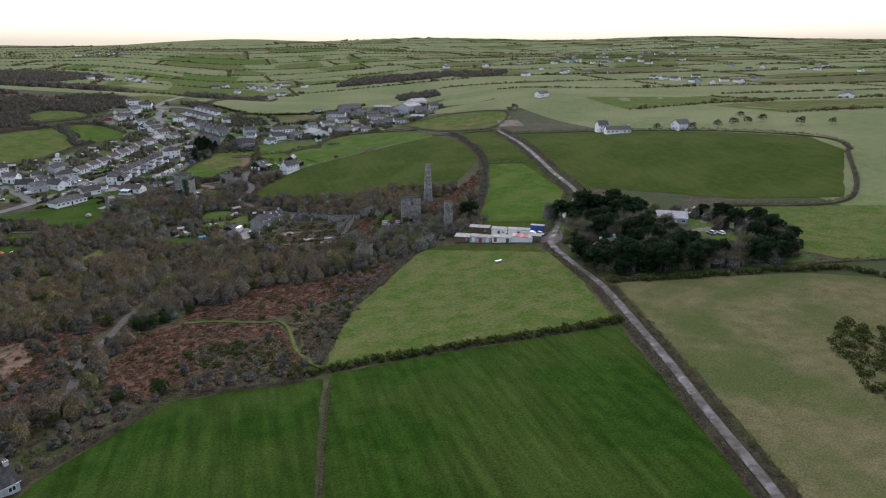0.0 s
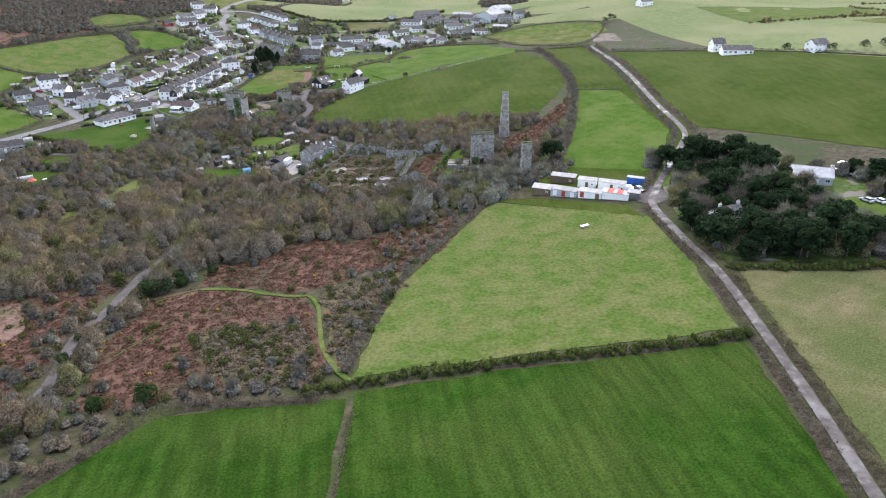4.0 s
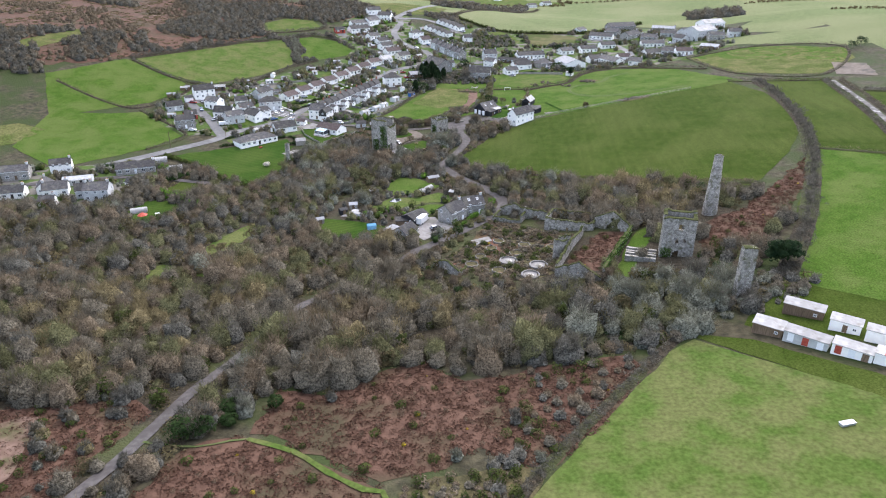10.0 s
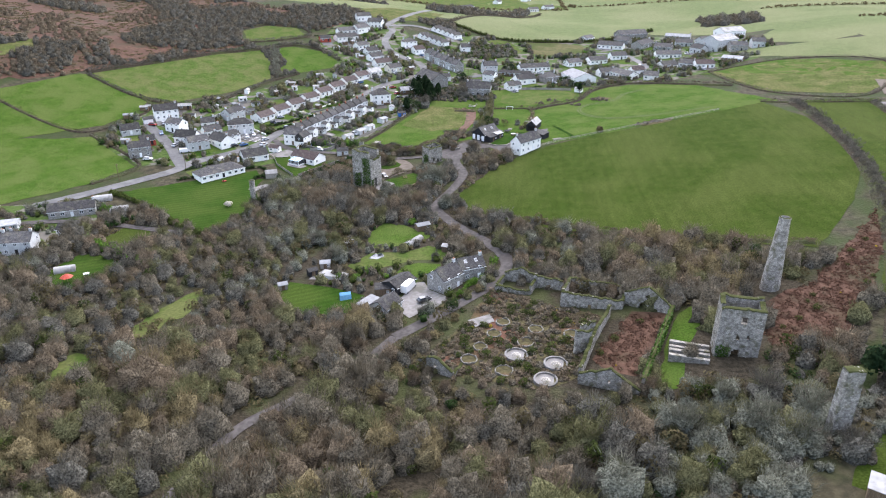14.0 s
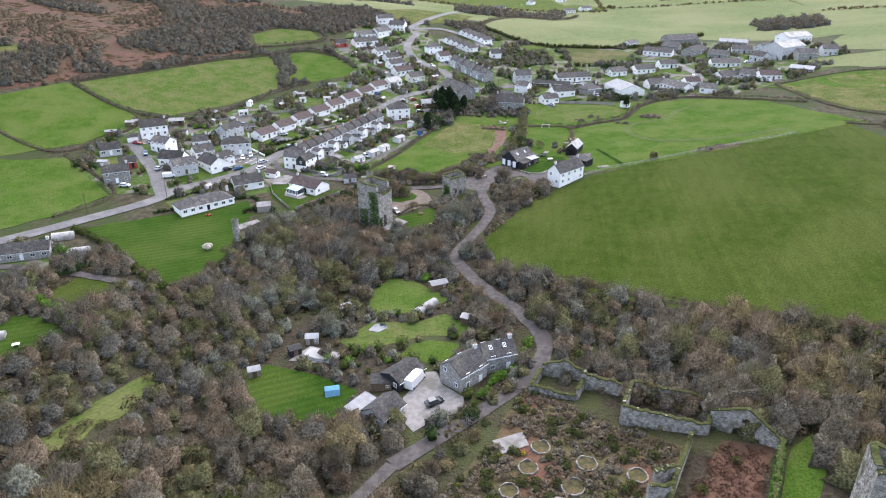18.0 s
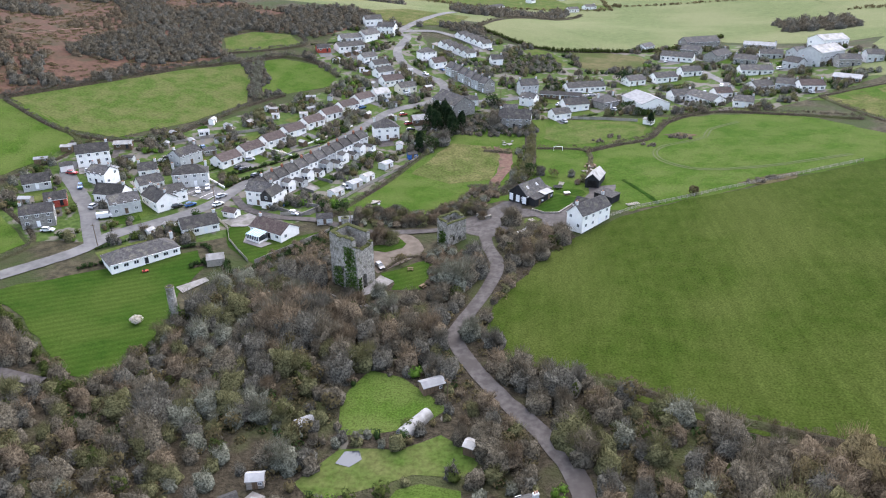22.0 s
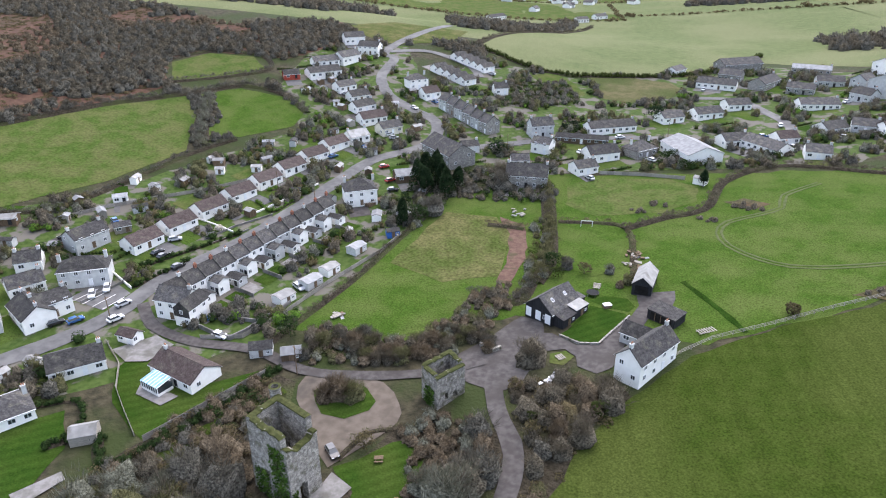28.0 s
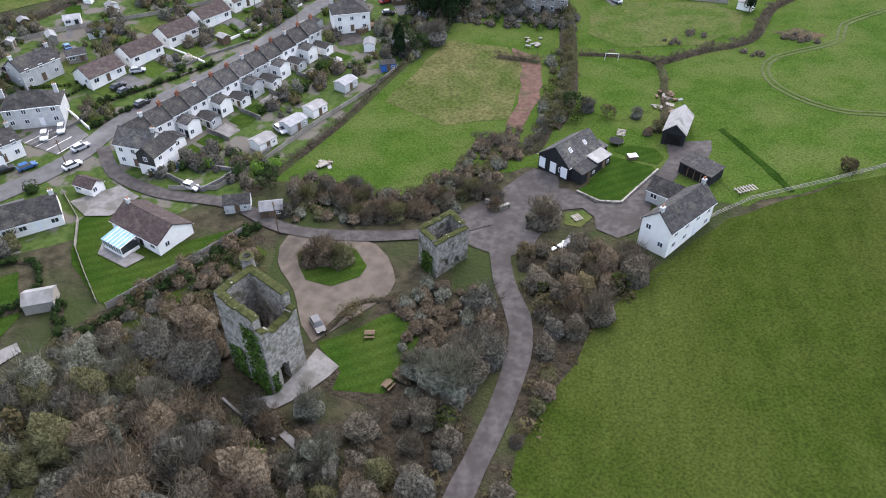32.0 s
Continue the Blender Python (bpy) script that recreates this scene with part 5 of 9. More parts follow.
def leaf_ball(n, rx, rz, size, z0, seed):
    r = np.random.default_rng(seed)
    d = r.normal(size=(n, 3))
    d /= np.linalg.norm(d, axis=1)[:, None]
    c = d * np.array([rx, rx, rz]) * r.uniform(0.8, 1.1, n)[:, None] + np.array([0, 0, z0])
    a = r.normal(size=(n, 3))
    a /= np.linalg.norm(a, axis=1)[:, None]
    b = np.cross(a, r.normal(size=(n, 3)))
    b /= np.linalg.norm(b, axis=1)[:, None]
    s = (size * r.uniform(0.6, 1.3, n))[:, None]
    return np.stack([c + a * s, c - a * s * 0.5 + b * s * 0.7, c - a * s * 0.5 - b * s * 0.7], 1).reshape(-1, 3)


# the engine house beside the tall stack
tower("engine_house", [(71.8, 317.2), (81.2, 315.6), (82.4, 322.2), (73.0, 323.8)], -2.9, [12.4, 12.2, 12.6, 12.6], 0.9,
      {0: [(3.8, 5.6, -1, 2.2), (3.9, 4.9, 4.4, 6.0), (6.2, 7.1, 4.8, 6.2), (4.6, 5.7, 9.0, 10.8)], 2: [(3.5, 5.5, 6, 9)], 1: [(2.2, 3.6, 2, 4.5)], 3: [(2.2, 3.6, 2, 4.5)]},
      "tall roofless granite engine house with arched openings", 11, ivy=((0, 0.0, 0.35, -1, 2.8, 260),))
stack("chimney_stack", 93.6, 347.4, 20.6, 2.55, 1.35, "tall tapering granite chimney stack beside a field", ivy_n=0)
b_ = empty("wall_stub", pose(87.6, 289.5, -1.4, 0, 0, 12), "tall ruined granite wall stub draped with ivy", "ruin", "mine ruins")
me_, cap_ = ruin_wall((-1.9, 0), (1.9, 0), rough_top(14.5, 0.5, 3), 1.6, seed=31)
part("wall", me_, b_)
part("turf_cap", cap_, b_, "mossy wall top")
part("ivy", fast_tris("ivy", ivy_patch((1.5, -0.5), (2.3, 0.9), 0, 12.5, 420, 5, 1, 0.15), M["ivy"]), b_, "dark ivy down one edge")
# the great ivy-clad engine house above the gravel
tower("engine_house", [(-36.2, 447.6), (-33.0, 454.4), (-41.9, 460.0), (-45.2, 453.0)], -12.6, [13.0, 15.6, 15.6, 15.4], 1.15,
      {0: [(2.4, 3.9, -0.5, 4.2)], 1: [(4, 5.5, 5, 8)], 3: [(3, 4.2, 4, 6), (6, 7.2, 8, 10)]},
      "great roofless granite engine house with ivy and mossy wall tops", 21, falls={0: ((0.25, 0.8, 12.0),)}, ivy=((3, 0.55, 1.0, 0, 13, 1100), (3, 0.1, 0.5, 0, 6, 450), (0, 0.0, 0.2, 0, 4, 150)))
stack("chimney_stub", -42.6, 460.6, 17.0, 1.25, 1.05, "short round chimney stub built into the engine house corner", z=-12.6)
tower("engine_house", [(-14.6, 476.6), (-9.4, 482.6), (-13.2, 486.6), (-18.4, 480.4)], -10.6, [7.6, 8.2, 8.2, 8.0], 0.9,
      {0: [(2.0, 3.2, 1.2, 3.2), (4.6, 5.6, 0.8, 2.6), (3.8, 4.6, 4.6, 5.8)], 3: [(1.5, 2.7, 0.5, 2.6)]},
      "small roofless stone engine house with mossy walls", 41, ivy=((3, 0.2, 0.9, 0, 4.5, 420),))
stack("chimney_stub", -80.9, 427.6, 11.5, 1.25, 1.05, "slender ruined stack with ivy beside the lawn", ivy_n=500)


def ruin(name, lines, label, seed, zref=None):
    """Low ruined walls that belong to one building. Lines: plan points and a function for the wall top."""
    cx, cy = lines[0][0]
    z0 = ground_z(cx, cy) if zref is None else zref
    root = empty(name, Matrix.Translation((cx, cy, z0)), label, "ruin", "mine ruins")
    for k, (p, q, top, holes) in enumerate(lines):
        me, cap = ruin_wall((p[0] - cx, p[1] - cy), (q[0] - cx, q[1] - cy), top, 0.6, holes, base=-2.0, seed=seed + k)
        w = part("wall", me, root)
        if cap:
            part("turf_cap", cap, w, "mossy wall top")
    return root


def gable(h, peak, lumps, seed):
    return lambda u: h + (peak - h) * (1 - abs(2 * u - 1)) + lumps * noise.noise((u * 9, seed, 0))


ruin("ruined_shed", [((20, 355), (30, 352.5), rough_top(2.2, 0.5, 1), ()), ((30, 352.5), (32.5, 359.5), rough_top(4.0, 0.8, 2), ()), ((32.5, 359.5), (22.5, 362), gable(3.4, 5.6, 0.3, 2), ()), ((22.5, 362), (20, 355), rough_top(2.5, 0.6, 4), ())], "roofless stone shed ruin beside the lane", 50)
ruin("ruined_wall", [((31, 357), (39.5, 354), rough_top(4.0, 0.9, 5), ()), ((39.5, 354), (40.5, 347), rough_top(1.8, 0.6, 6), ())], "broken dry stone wall", 56)
ruin("ruined_building", [((38.5, 344.6), (54.3, 341.2), rough_top(4.6, 0.5, 7), ((7, 8.2, -0.5, 2.0),)), ((54.3, 341.2), (56.6, 349.8), rough_top(4.6, 0.6, 8), ()), ((56.6, 349.8), (41.2, 353.2), rough_top(4.6, 0.7, 9), ((3, 4, 1, 2.2), (8, 9.5, 0.6, 3))),
                         ((41.2, 353.2), (38.5, 344.6), rough_top(4.6, 0.6, 10), ())], "long roofless stone building with turf-topped walls", 60)
ruin("gabled_ruin", [((55.2, 344.0), (66.2, 337.2), gable(3.8, 7.4, 0.3, 12), ((4.5, 6.6, -0.5, 2.4), (6.0, 7.2, 4.0, 5.0)))], "standing ruined gable wall with openings", 66)
ruin("ruined_wall", [((50.6, 338), (45.4, 325), rough_top(3.0, 1.1, 13), ()), ((45.4, 325), (40.6, 309.4), rough_top(2.6, 1.1, 14), ()), ((45.6, 327), (41.8, 325), rough_top(4.6, 1.0, 15), ()), ((44.2, 322), (40.2, 320.6), rough_top(5.0, 1.0, 16), ())], "crumbling stone walls with broken stubs", 70)
ruin("gabled_ruin", [((40.4, 308.6), (53.2, 303.2), gable(2.8, 6.2, 0.3, 17), ((6.5, 7.3, 2.6, 3.6),))], "ruined gable wall at the floor's edge", 75)
ruin("gabled_ruin", [((2.0, 317.2), (11.4, 312.0), gable(2.4, 5.0, 0.3, 18), ((4.8, 5.6, 2.2, 3.2),)), ((11.4, 312.0), (13.0, 316.0), rough_top(2.2, 0.6, 19), ())], "small ruined gable among scrub", 80)
w_ = ruin("ivied_wall", [((66.4, 337.0), (53.6, 303.6), rough_top(2.4, 0.4, 20), ())], "long stone wall smothered in bright green ivy", 84)
part("ivy", fast_tris("ivy", np.concatenate([ivy_patch((0, 0), (-12.8, -33.4), -1.5, 3.2, 1500, 8, s, 0.25, 0.3) for s in (1, -1)]), M["ivy"]), w_, "bright green ivy over the wall")
ld = empty("loading_walls", pose(66.6, 317.8, ground_z(66.6, 318) + 0.2, 0, 0, -12), "stone loading block with parallel slots beside the engine house", "ruin", "mine ruins")
for k, yy in enumerate((-2.8, -0.9, 1.0, 2.9)):
    part("loading_wall", Build().box(-4.6, yy - 0.45, -1.5, 4.4, yy + 0.45, 1.3 + 0.2 * (k % 2)).mesh("loading_wall", M["stone"], True), ld)


def buddle(x, y, r, label, wet=True):
    """A round stone settling pit: a raised ring, a pale floor and a cone in the middle."""
    root = empty("buddle", pose(x, y, ground_z(x, y) + 0.25), label, "buddle", "round settling pits")
    sides, v, f = 28, [], []
    for k, (rr, z) in enumerate(((r + 0.5, -0.4), (r + 0.45, 0.42), (r, 0.5), (r - 0.05, 0.02)) if wet else ((r * 0.9 + 0.3, -0.4), (r * 0.9 + 0.26, 0.26), (r * 0.9, 0.3), (r * 0.9 - 0.04, -0.2))):
        for s in range(sides):
            a = s / sides * math.tau
            v.append((rr * math.cos(a), rr * math.sin(a), z + ((0.12 if wet else 0.5) * noise.noise((2 * math.cos(a), 2 * math.sin(a), x)) if k in (1, 2) else 0)))
        if k:
            o = k * sides
            f += [(o - sides + s, o - sides + (s + 1) % sides, o + (s + 1) % sides, o + s) for s in range(sides)]
    part("ring", mesh_from("ring", v, f, M["concrete" if wet else "stone"]), root)
    part("pit_floor", Build().tube((0, 0, -0.4), (0, 0, 0.08), r * 0.9 + 0.2, r * 0.9 + 0.2, 24).mesh("pit_floor", M["concrete" if wet else "gorse_ground"]), root)
    if wet:
        part("cone", Build().tube((0, 0, 0.05), (0, 0, 0.45), r * 0.5, r * 0.22, 16).mesh("cone", M["stone"], True), root, "low stone cone")


for k, (x, y, r) in enumerate(((26.3, 320.8, 2.5), (35.7, 316.3, 2.5), (33.1, 309.8, 2.4), (28.6, 326.6, 2.2), (22.6, 337.2, 1.9), (20.4, 331.4, 1.9), (17.1, 325.2, 1.8), (14.6, 319.4, 2.1), (23.4, 314.2, 2.2), (31.3, 332.7, 2.0), (40.2, 329.7, 1.9))):
    buddle(x, y, r, "round stone-rimmed buddle pit with a pale floor" if k < 3 else "overgrown round stone buddle pit", k < 3)
region("slab", [(13, 339), (19, 342), (20.5, 337.5), (15, 335)], M["concrete"], 0.3, "broken pale concrete slab", "slab", 3.0, 0.5)

# ---- the farm below the pasture ----
house(29.5, 491.7, 50, 14.6, 6.2, 5.2, 8.0, "white", "slate", "tall white two-storey farmhouse with a slate roof", name="farmhouse", chimneys=(0.5, -0.5), group="farm", z=-6.2, bays=4)
house(29.0, 502.4, -32, 6.2, 5.2, 2.6, 4.4, "grey_render", "slate_dark", "low slate-roofed annexe behind the farmhouse", name="annexe", chimneys=(), group="farm", bays=2)
bn = house(9.6, 515.6, 52, 11.6, 8.2, 3.2, 6.4, "black_wood", "slate", "black boarded barn with a slate roof and rooflights", name="barn", chimneys=(), group="farm", skylights=2, bays=3)
for k in range(3):
    part("barn_door", Build().box(-0.06, -0.8, 0, 0.06, 0.8, 2.5).mesh("barn_door", M["upvc"]), bn, "tall white door", pose(-5.87, -3 + 3 * k, 0.1))
shed(12.4, 510.4, 52, 5.2, 3.4, 2.3, 3.1, "black_wood", "slate", "lean-to with a pale slate roof against the barn", "lean_to", "farm", True, True)
shed(15.6, 514.8, 52, 5.0, 3.4, 2.4, 3.0, "black_wood", "tin_white", "open porch with a pale sheet roof against the barn", "lean_to", "farm", True, True)
shed(16.0, 519.2, 52, 3.0, 2.4, 2.1, 2.5, "black_wood", "slate", "small dark store behind the barn", "lean_to", "farm", False, True)
ws_ = shed(33.9, 528.0, 73, 10.2, 5.0, 2.9, 5.0, "black_wood", "tin_white", "black boarded shed with a white sheet roof", "barn", "farm", False)
cs_ = shed(36.8, 511.2, -43, 7.6, 4.4, 2.3, 3.0, "black_wood", "slate_dark", "long low open-fronted black shed", "cart_shed", "farm", False, True)

# dark sheets on the solid walls stand for the shaded insides of both sheds
part("opening", Build().box(-0.03, -1.7, 0, 0.03, 1.7, 2.5).mesh("opening", M["dark"]), ws_, "dark panel painted as the shaded doorway", pose(-5.13, 0, 0.02))
part("opening", Build().box(-2.9, -0.03, 0, 2.9, 0.03, 1.9).mesh("opening", M["dark"]), cs_, "dark panel painted as the shaded open front", pose(0, -2.23, 0.02))
for k in range(3):
    part("post", Build().box(-0.08, -0.08, 0, 0.08, 0.08, 2.0).mesh("post", M["brown_wood"]), cs_, "", pose(-1.6 + 1.6 * k, -2.32, 0.0))


def hot_tub(x, y, turn):
    """A boxed tub with a pale insulated cover."""
    root = empty("hot_tub", pose(x, y, ground_z(x, y) + 0.1, 0, 0, turn), "boxed garden hot tub with a white cover", "hot tub")
    part("tub", Build().box(-1.0, -0.75, 0, 1.0, 0.75, 0.75).mesh("tub", M["brown_wood"]), root)
    part("cover", Build().prism([(-0.82, 0.75), (0.82, 0.75), (0.8, 0.84), (0, 0.9), (-0.8, 0.84)], -1.06, 1.06).mesh("cover", M["upvc"]), root, "white cover")


def trampoline(x, y, r):
    root = empty("trampoline", pose(x, y, ground_z(x, y) + 0.1), "round garden trampoline with a dark mat", "trampoline")
    part("mat", Build().tube((0, 0, 0.72), (0, 0, 0.74), r * 0.86, r * 0.86, 20).mesh("mat", M["rubber"]), root, "black jumping mat")
    v, f, n = [], [], 24
    for k in range(n):
        a = k / n * math.tau
        v += [(q_ * math.cos(a), q_ * math.sin(a), z_) for q_, z_ in ((r * 0.86, 0.74), (r * 0.9, 0.8), (r, 0.76), (r, 0.68))]
        f += [(k * 4 + c, (k * 4 + 4) % (4 * n) + c, (k * 4 + 4) % (4 * n) + c + 1, k * 4 + c + 1) for c in range(3)]
    part("pad", mesh_from("pad", v, f, M["slate_dark"]), root, "padded rim")
    for k in range(5):
        a = k / 5 * math.tau
        part("leg", Build().tube((r * 0.95 * math.cos(a), r * 0.95 * math.sin(a), -0.1), (r * 0.95 * math.cos(a), r * 0.95 * math.sin(a), 0.7), 0.04, 0.04, 5).mesh("leg", M["metal"]), root)


def timber_rack(x, y, turn, n, length, label, name="timber_rack"):
    """Rungs of sawn timber laid across two bearers."""
    root = empty(name, pose(x, y, ground_z(x, y) + 0.12, 0, 0, turn), label, name.replace("_", " "))
    for sy in (-0.6, 0.6):
        part("bearer", Build().box(-length / 2, sy - 0.08, 0, length / 2, sy + 0.08, 0.18).mesh("bearer", M["grey_wood"]), root)
    for k in range(n):
        px = -length / 2 + length * (k + 0.5) / n
        part("rung", Build().box(px - 0.14, -1.0, 0.18, px + 0.14, 1.0, 0.28).mesh("rung", M["grey_wood"]), root)


def scrap_heap(x, y, n, spread, mats, label, seed):
    """A loose heap of boards, sheets and crates, each piece tilted its own way."""
    r = random.Random(seed)
    root = empty("scrap_heap", pose(x, y, ground_z(x, y) + 0.1, 0, 0, r.uniform(0, 180)), label, "scrap heap")
    for k in range(n):
        l, w, t = r.uniform(0.8, 2.6), r.uniform(0.4, 1.2), r.uniform(0.05, 0.4)
        part("piece", Build().box(-l / 2, -w / 2, 0, l / 2, w / 2, t).mesh("piece", M[r.choice(mats)]), root, "", pose(r.gauss(0, spread), r.gauss(0, spread), r.uniform(0.0, 0.5), r.uniform(-14, 14), r.uniform(-14, 14), r.uniform(0, 180)))


hot_tub(23.4, 517.6, 20)
trampoline(20.2, 523.9, 1.7)
timber_rack(45.2, 505.9, 28, 7, 5.0, "row of pale sawn timbers beside the farm fence")
timber_rack(21.6, 528.2, 80, 5, 3.2, "timber steps up a grass bank", "timber_steps")
timber_rack(11.3, 495.6, 35, 4, 2.0, "pale wooden pallet on grass", "pallet")
scrap_heap(9.5, 488.0, 12, 1.1, ["tin_white", "upvc", "felt"], "heap of pale corrugated sheets among bushes", 3)
scrap_heap(33.6, 544.5, 16, 1.5, ["grey_wood", "brown_wood", "brown_wood", "felt"], "heap of timber and crates beside a hedge", 4)
scrap_heap(32.8, 540.0, 9, 1.0, ["grey_wood", "brown_wood"], "heap of old boards beside a hedge", 5)
scrap_heap(-45.6, 511.4, 12, 0.6, ["grey_wood", "brown_wood", "felt", "grey_wood"], "heap of pale rubble and boards in a meadow", 6)
scrap_heap(-2.0, 577.0, 7, 2.6, ["tin_white", "grey_wood"], "scattered pale sheets beside scrub", 7)

# ---- the cottage in the trees ----
house(4.5, 360.2, 52, 8.4, 7.0, 4.4, 6.9, "housestone", "slate", "stone cottage with a slate roof beside the lane", name="cottage", chimneys=(0.5,), group="cottage group", bays=2)
house(11.4, 366.6, 28, 8.0, 6.2, 4.2, 6.5, "housestone", "slate", "stone wing of the cottage with rooflights", name="cottage", chimneys=(0.5,), group="cottage group", skylights=2, bays=2)
house(-9.6, 359.6, 56, 8.4, 6.0, 2.7, 3.9, "black_wood", "slate_dark", "dark roofed garage beside the yard", name="garage", chimneys=(), group="cottage group", bays=2)
shed(-16.6, 347.4, 62, 6.6, 3.4, 2.2, 2.5, "grey_render", "felt", "low flat-roofed grey store beside the lawn", "store", "cottage group", False, True)
house(-11.2, 346.0, 62, 7.4, 6.0, 2.6, 4.4, "grey_render", "slate", "low grey-roofed outbuilding at the yard's edge", name="outbuilding", chimneys=(), group="cottage group", bays=2)
shed(-14.2, 356.6, 12, 4.6, 3.2, 2.1, 2.6, "brown_wood", "slate_dark", "brown shed with a flat dark roof", mono=True)
shed(-37.0, 374.6, 13, 3.2, 2.4, 2.0, 2.7, "grey_wood", "felt")
shed(-39.8, 368.9, 38, 3.0, 2.4, 2.0, 2.6, "black_wood", "slate_dark", "dark boarded garden shed with felt roof")
shed(-46.6, 359.2, 30, 2.8, 2.2, 1.9, 2.5, "grey_wood", "felt", "weathered grey garden shed")
shed(-8.4, 404.9, 32, 5.0, 3.0, 2.0, 2.6, "brown_wood", "felt", "hen house with a pale roof", "hen_house")
shed(2.8, 385.4, -19, 3.4, 2.6, 2.0, 2.5, "brown_wood", "tin_white", "small shed with a pale roof")
shed(-32.9, 390.8, 40, 3.4, 2.4, 1.9, 2.4, "brown_wood", "felt", "low garden shed among trees")
shed(-32.0, 367.5, -13, 8.6, 3.2, 0.9, 1.2, "upvc", "tin_white", "low white pool cover", "pool_cover", "cottage group", False, True)


def polytunnel(x, y, turn, length, r, label):
    root = empty("polytunnel", pose(x, y, ground_z(x, y), 0, 0, turn), label, "polytunnel")
    pts = [(r * math.cos(a), max(0, r * 1.15 * math.sin(a))) for a in [math.pi * k / 10 for k in range(11)]]
    part("cover", Build().prism([(y_, z_) for y_, z_ in pts], -length / 2, length / 2).mesh("cover", M["tin_white"]), root)
    part("door", Build().box(-length / 2 - 0.05, -0.5, 0, -length / 2 - 0.005, 0.5, 1.7).mesh("door", M["grey_wood"]), root)


polytunnel(-10.0, 392.8, 60, 8.4, 1.6, "pale polythene tunnel in the garden")
polytunnel(-146.0, 427.0, 28, 7, 2.0, "white polythene tunnel behind cottages")
region("patio", [(-40.4, 365.8), (-37.1, 372.8), (-28.0, 369.8), (-29.3, 365.2)], M["concrete"], 0.22, "pale paved patio round a pool", "patio", 3.0, 0.3)
region("pond", [(-23.6, 381), (-22.6, 384.4), (-19.8, 384.8), (-18.6, 382.4), (-20.6, 380.2)], M["glass"], 0.2, "small dark garden pond", "pond", 2.0, 0.0, True)
polytunnel(-124.4, 366.6, 28, 6.4, 1.7, "blue-green polythene tunnel on a lawn")
gz_ = empty("gazebo", pose(-118.5, 358.9, ground_z(-118.5, 358.9) + 0.12, 0, 0, 10), "garden gazebo with a faded red canopy", "gazebo")
for k in range(6):
    a = k / 6 * math.tau
    part("post", Build().tube((1.7 * math.cos(a), 1.7 * math.sin(a), 0), (1.7 * math.cos(a), 1.7 * math.sin(a), 2.0), 0.05, 0.05, 5).mesh("post", M["brown_wood"]), gz_)
part("canopy", Build().tube((0, 0, 2.0), (0, 0, 3.1), 2.1, 0.06, 6).mesh("canopy", M["red_paint"]), gz_, "faded red canopy")
gt_ = empty("garden_table", pose(-115.3, 364.2, ground_z(-115.3, 364.2) + 0.12, 0, 0, 30), "white garden table on a lawn", "table")
part("tabletop", Build().box(-0.9, -0.6, 0.7, 0.9, 0.6, 0.76).mesh("tabletop", M["upvc"]), gt_)
for sx in (-0.75, 0.75):
    for sy in (-0.45, 0.45):
        part("leg", Build().box(sx - 0.04, sy - 0.04, 0, sx + 0.04, sy + 0.04, 0.7).mesh("leg", M["upvc"]), gt_)
tn = empty("tent", pose(-25.2, 353.6, ground_z(-25, 353.6), 0, 0, 20), "small blue ridge tent on a lawn", "tent")
part("fly", Build().prism([(-1.5, 0), (1.5, 0), (0.9, 1.5), (0, 2.1), (-0.9, 1.5)], -1.7, 1.7).mesh("fly", mat("tent_blue", (0.10, 0.24, 0.36), (0.14, 0.30, 0.42), 2, 0.7)), tn)
part("flap", Build().box(-1.78, -0.45, 0, -1.71, 0.45, 1.2).mesh("flap", M["slate_dark"]), tn)

# ---- the white cabins beside the track ----
polytunnel(-133.9, 417.7, 25, 7, 1.9, "white arched polytunnel beside the lawn")
CAB = [(89.1, 272.0, -30, 6.6, 4.2, 2.3, 2.7, "brown_wood", "tin_white", "wooden cabin with a cream flat roof"),
       (99.6, 279.4, -29, 9.0, 3.6, 2.5, 2.8, "brown_wood", "tin_white", "brown cabin with a white roof"),
       (95.6, 266.3, -34, 9.4, 3.2, 2.3, 2.7, "grey_render", "tin_white", "pale stable with dark red doors"),
       (103.2, 260.8, -34, 8.0, 3.2, 2.2, 2.6, "white", "tin_white", "white stable with a sheet roof"),
       (110.6, 256.2, -34, 9.0, 3.2, 2.2, 2.6, "white", "tin_white", "white stable with two red roof sheets"),
       (106.0, 271.5, -30, 6.5, 3.4, 2.5, 2.8, "white", "tin_white", "white cabin with a pale roof"),
       (112.8, 265.2, -30, 9.5, 3.0, 2.5, 2.8, "white", "tin_white", "long white mobile cabin"),
       (116.2, 254.0, -30, 4.0, 3.0, 2.2, 2.5, "concrete", "tin_white", "small grey block store")]
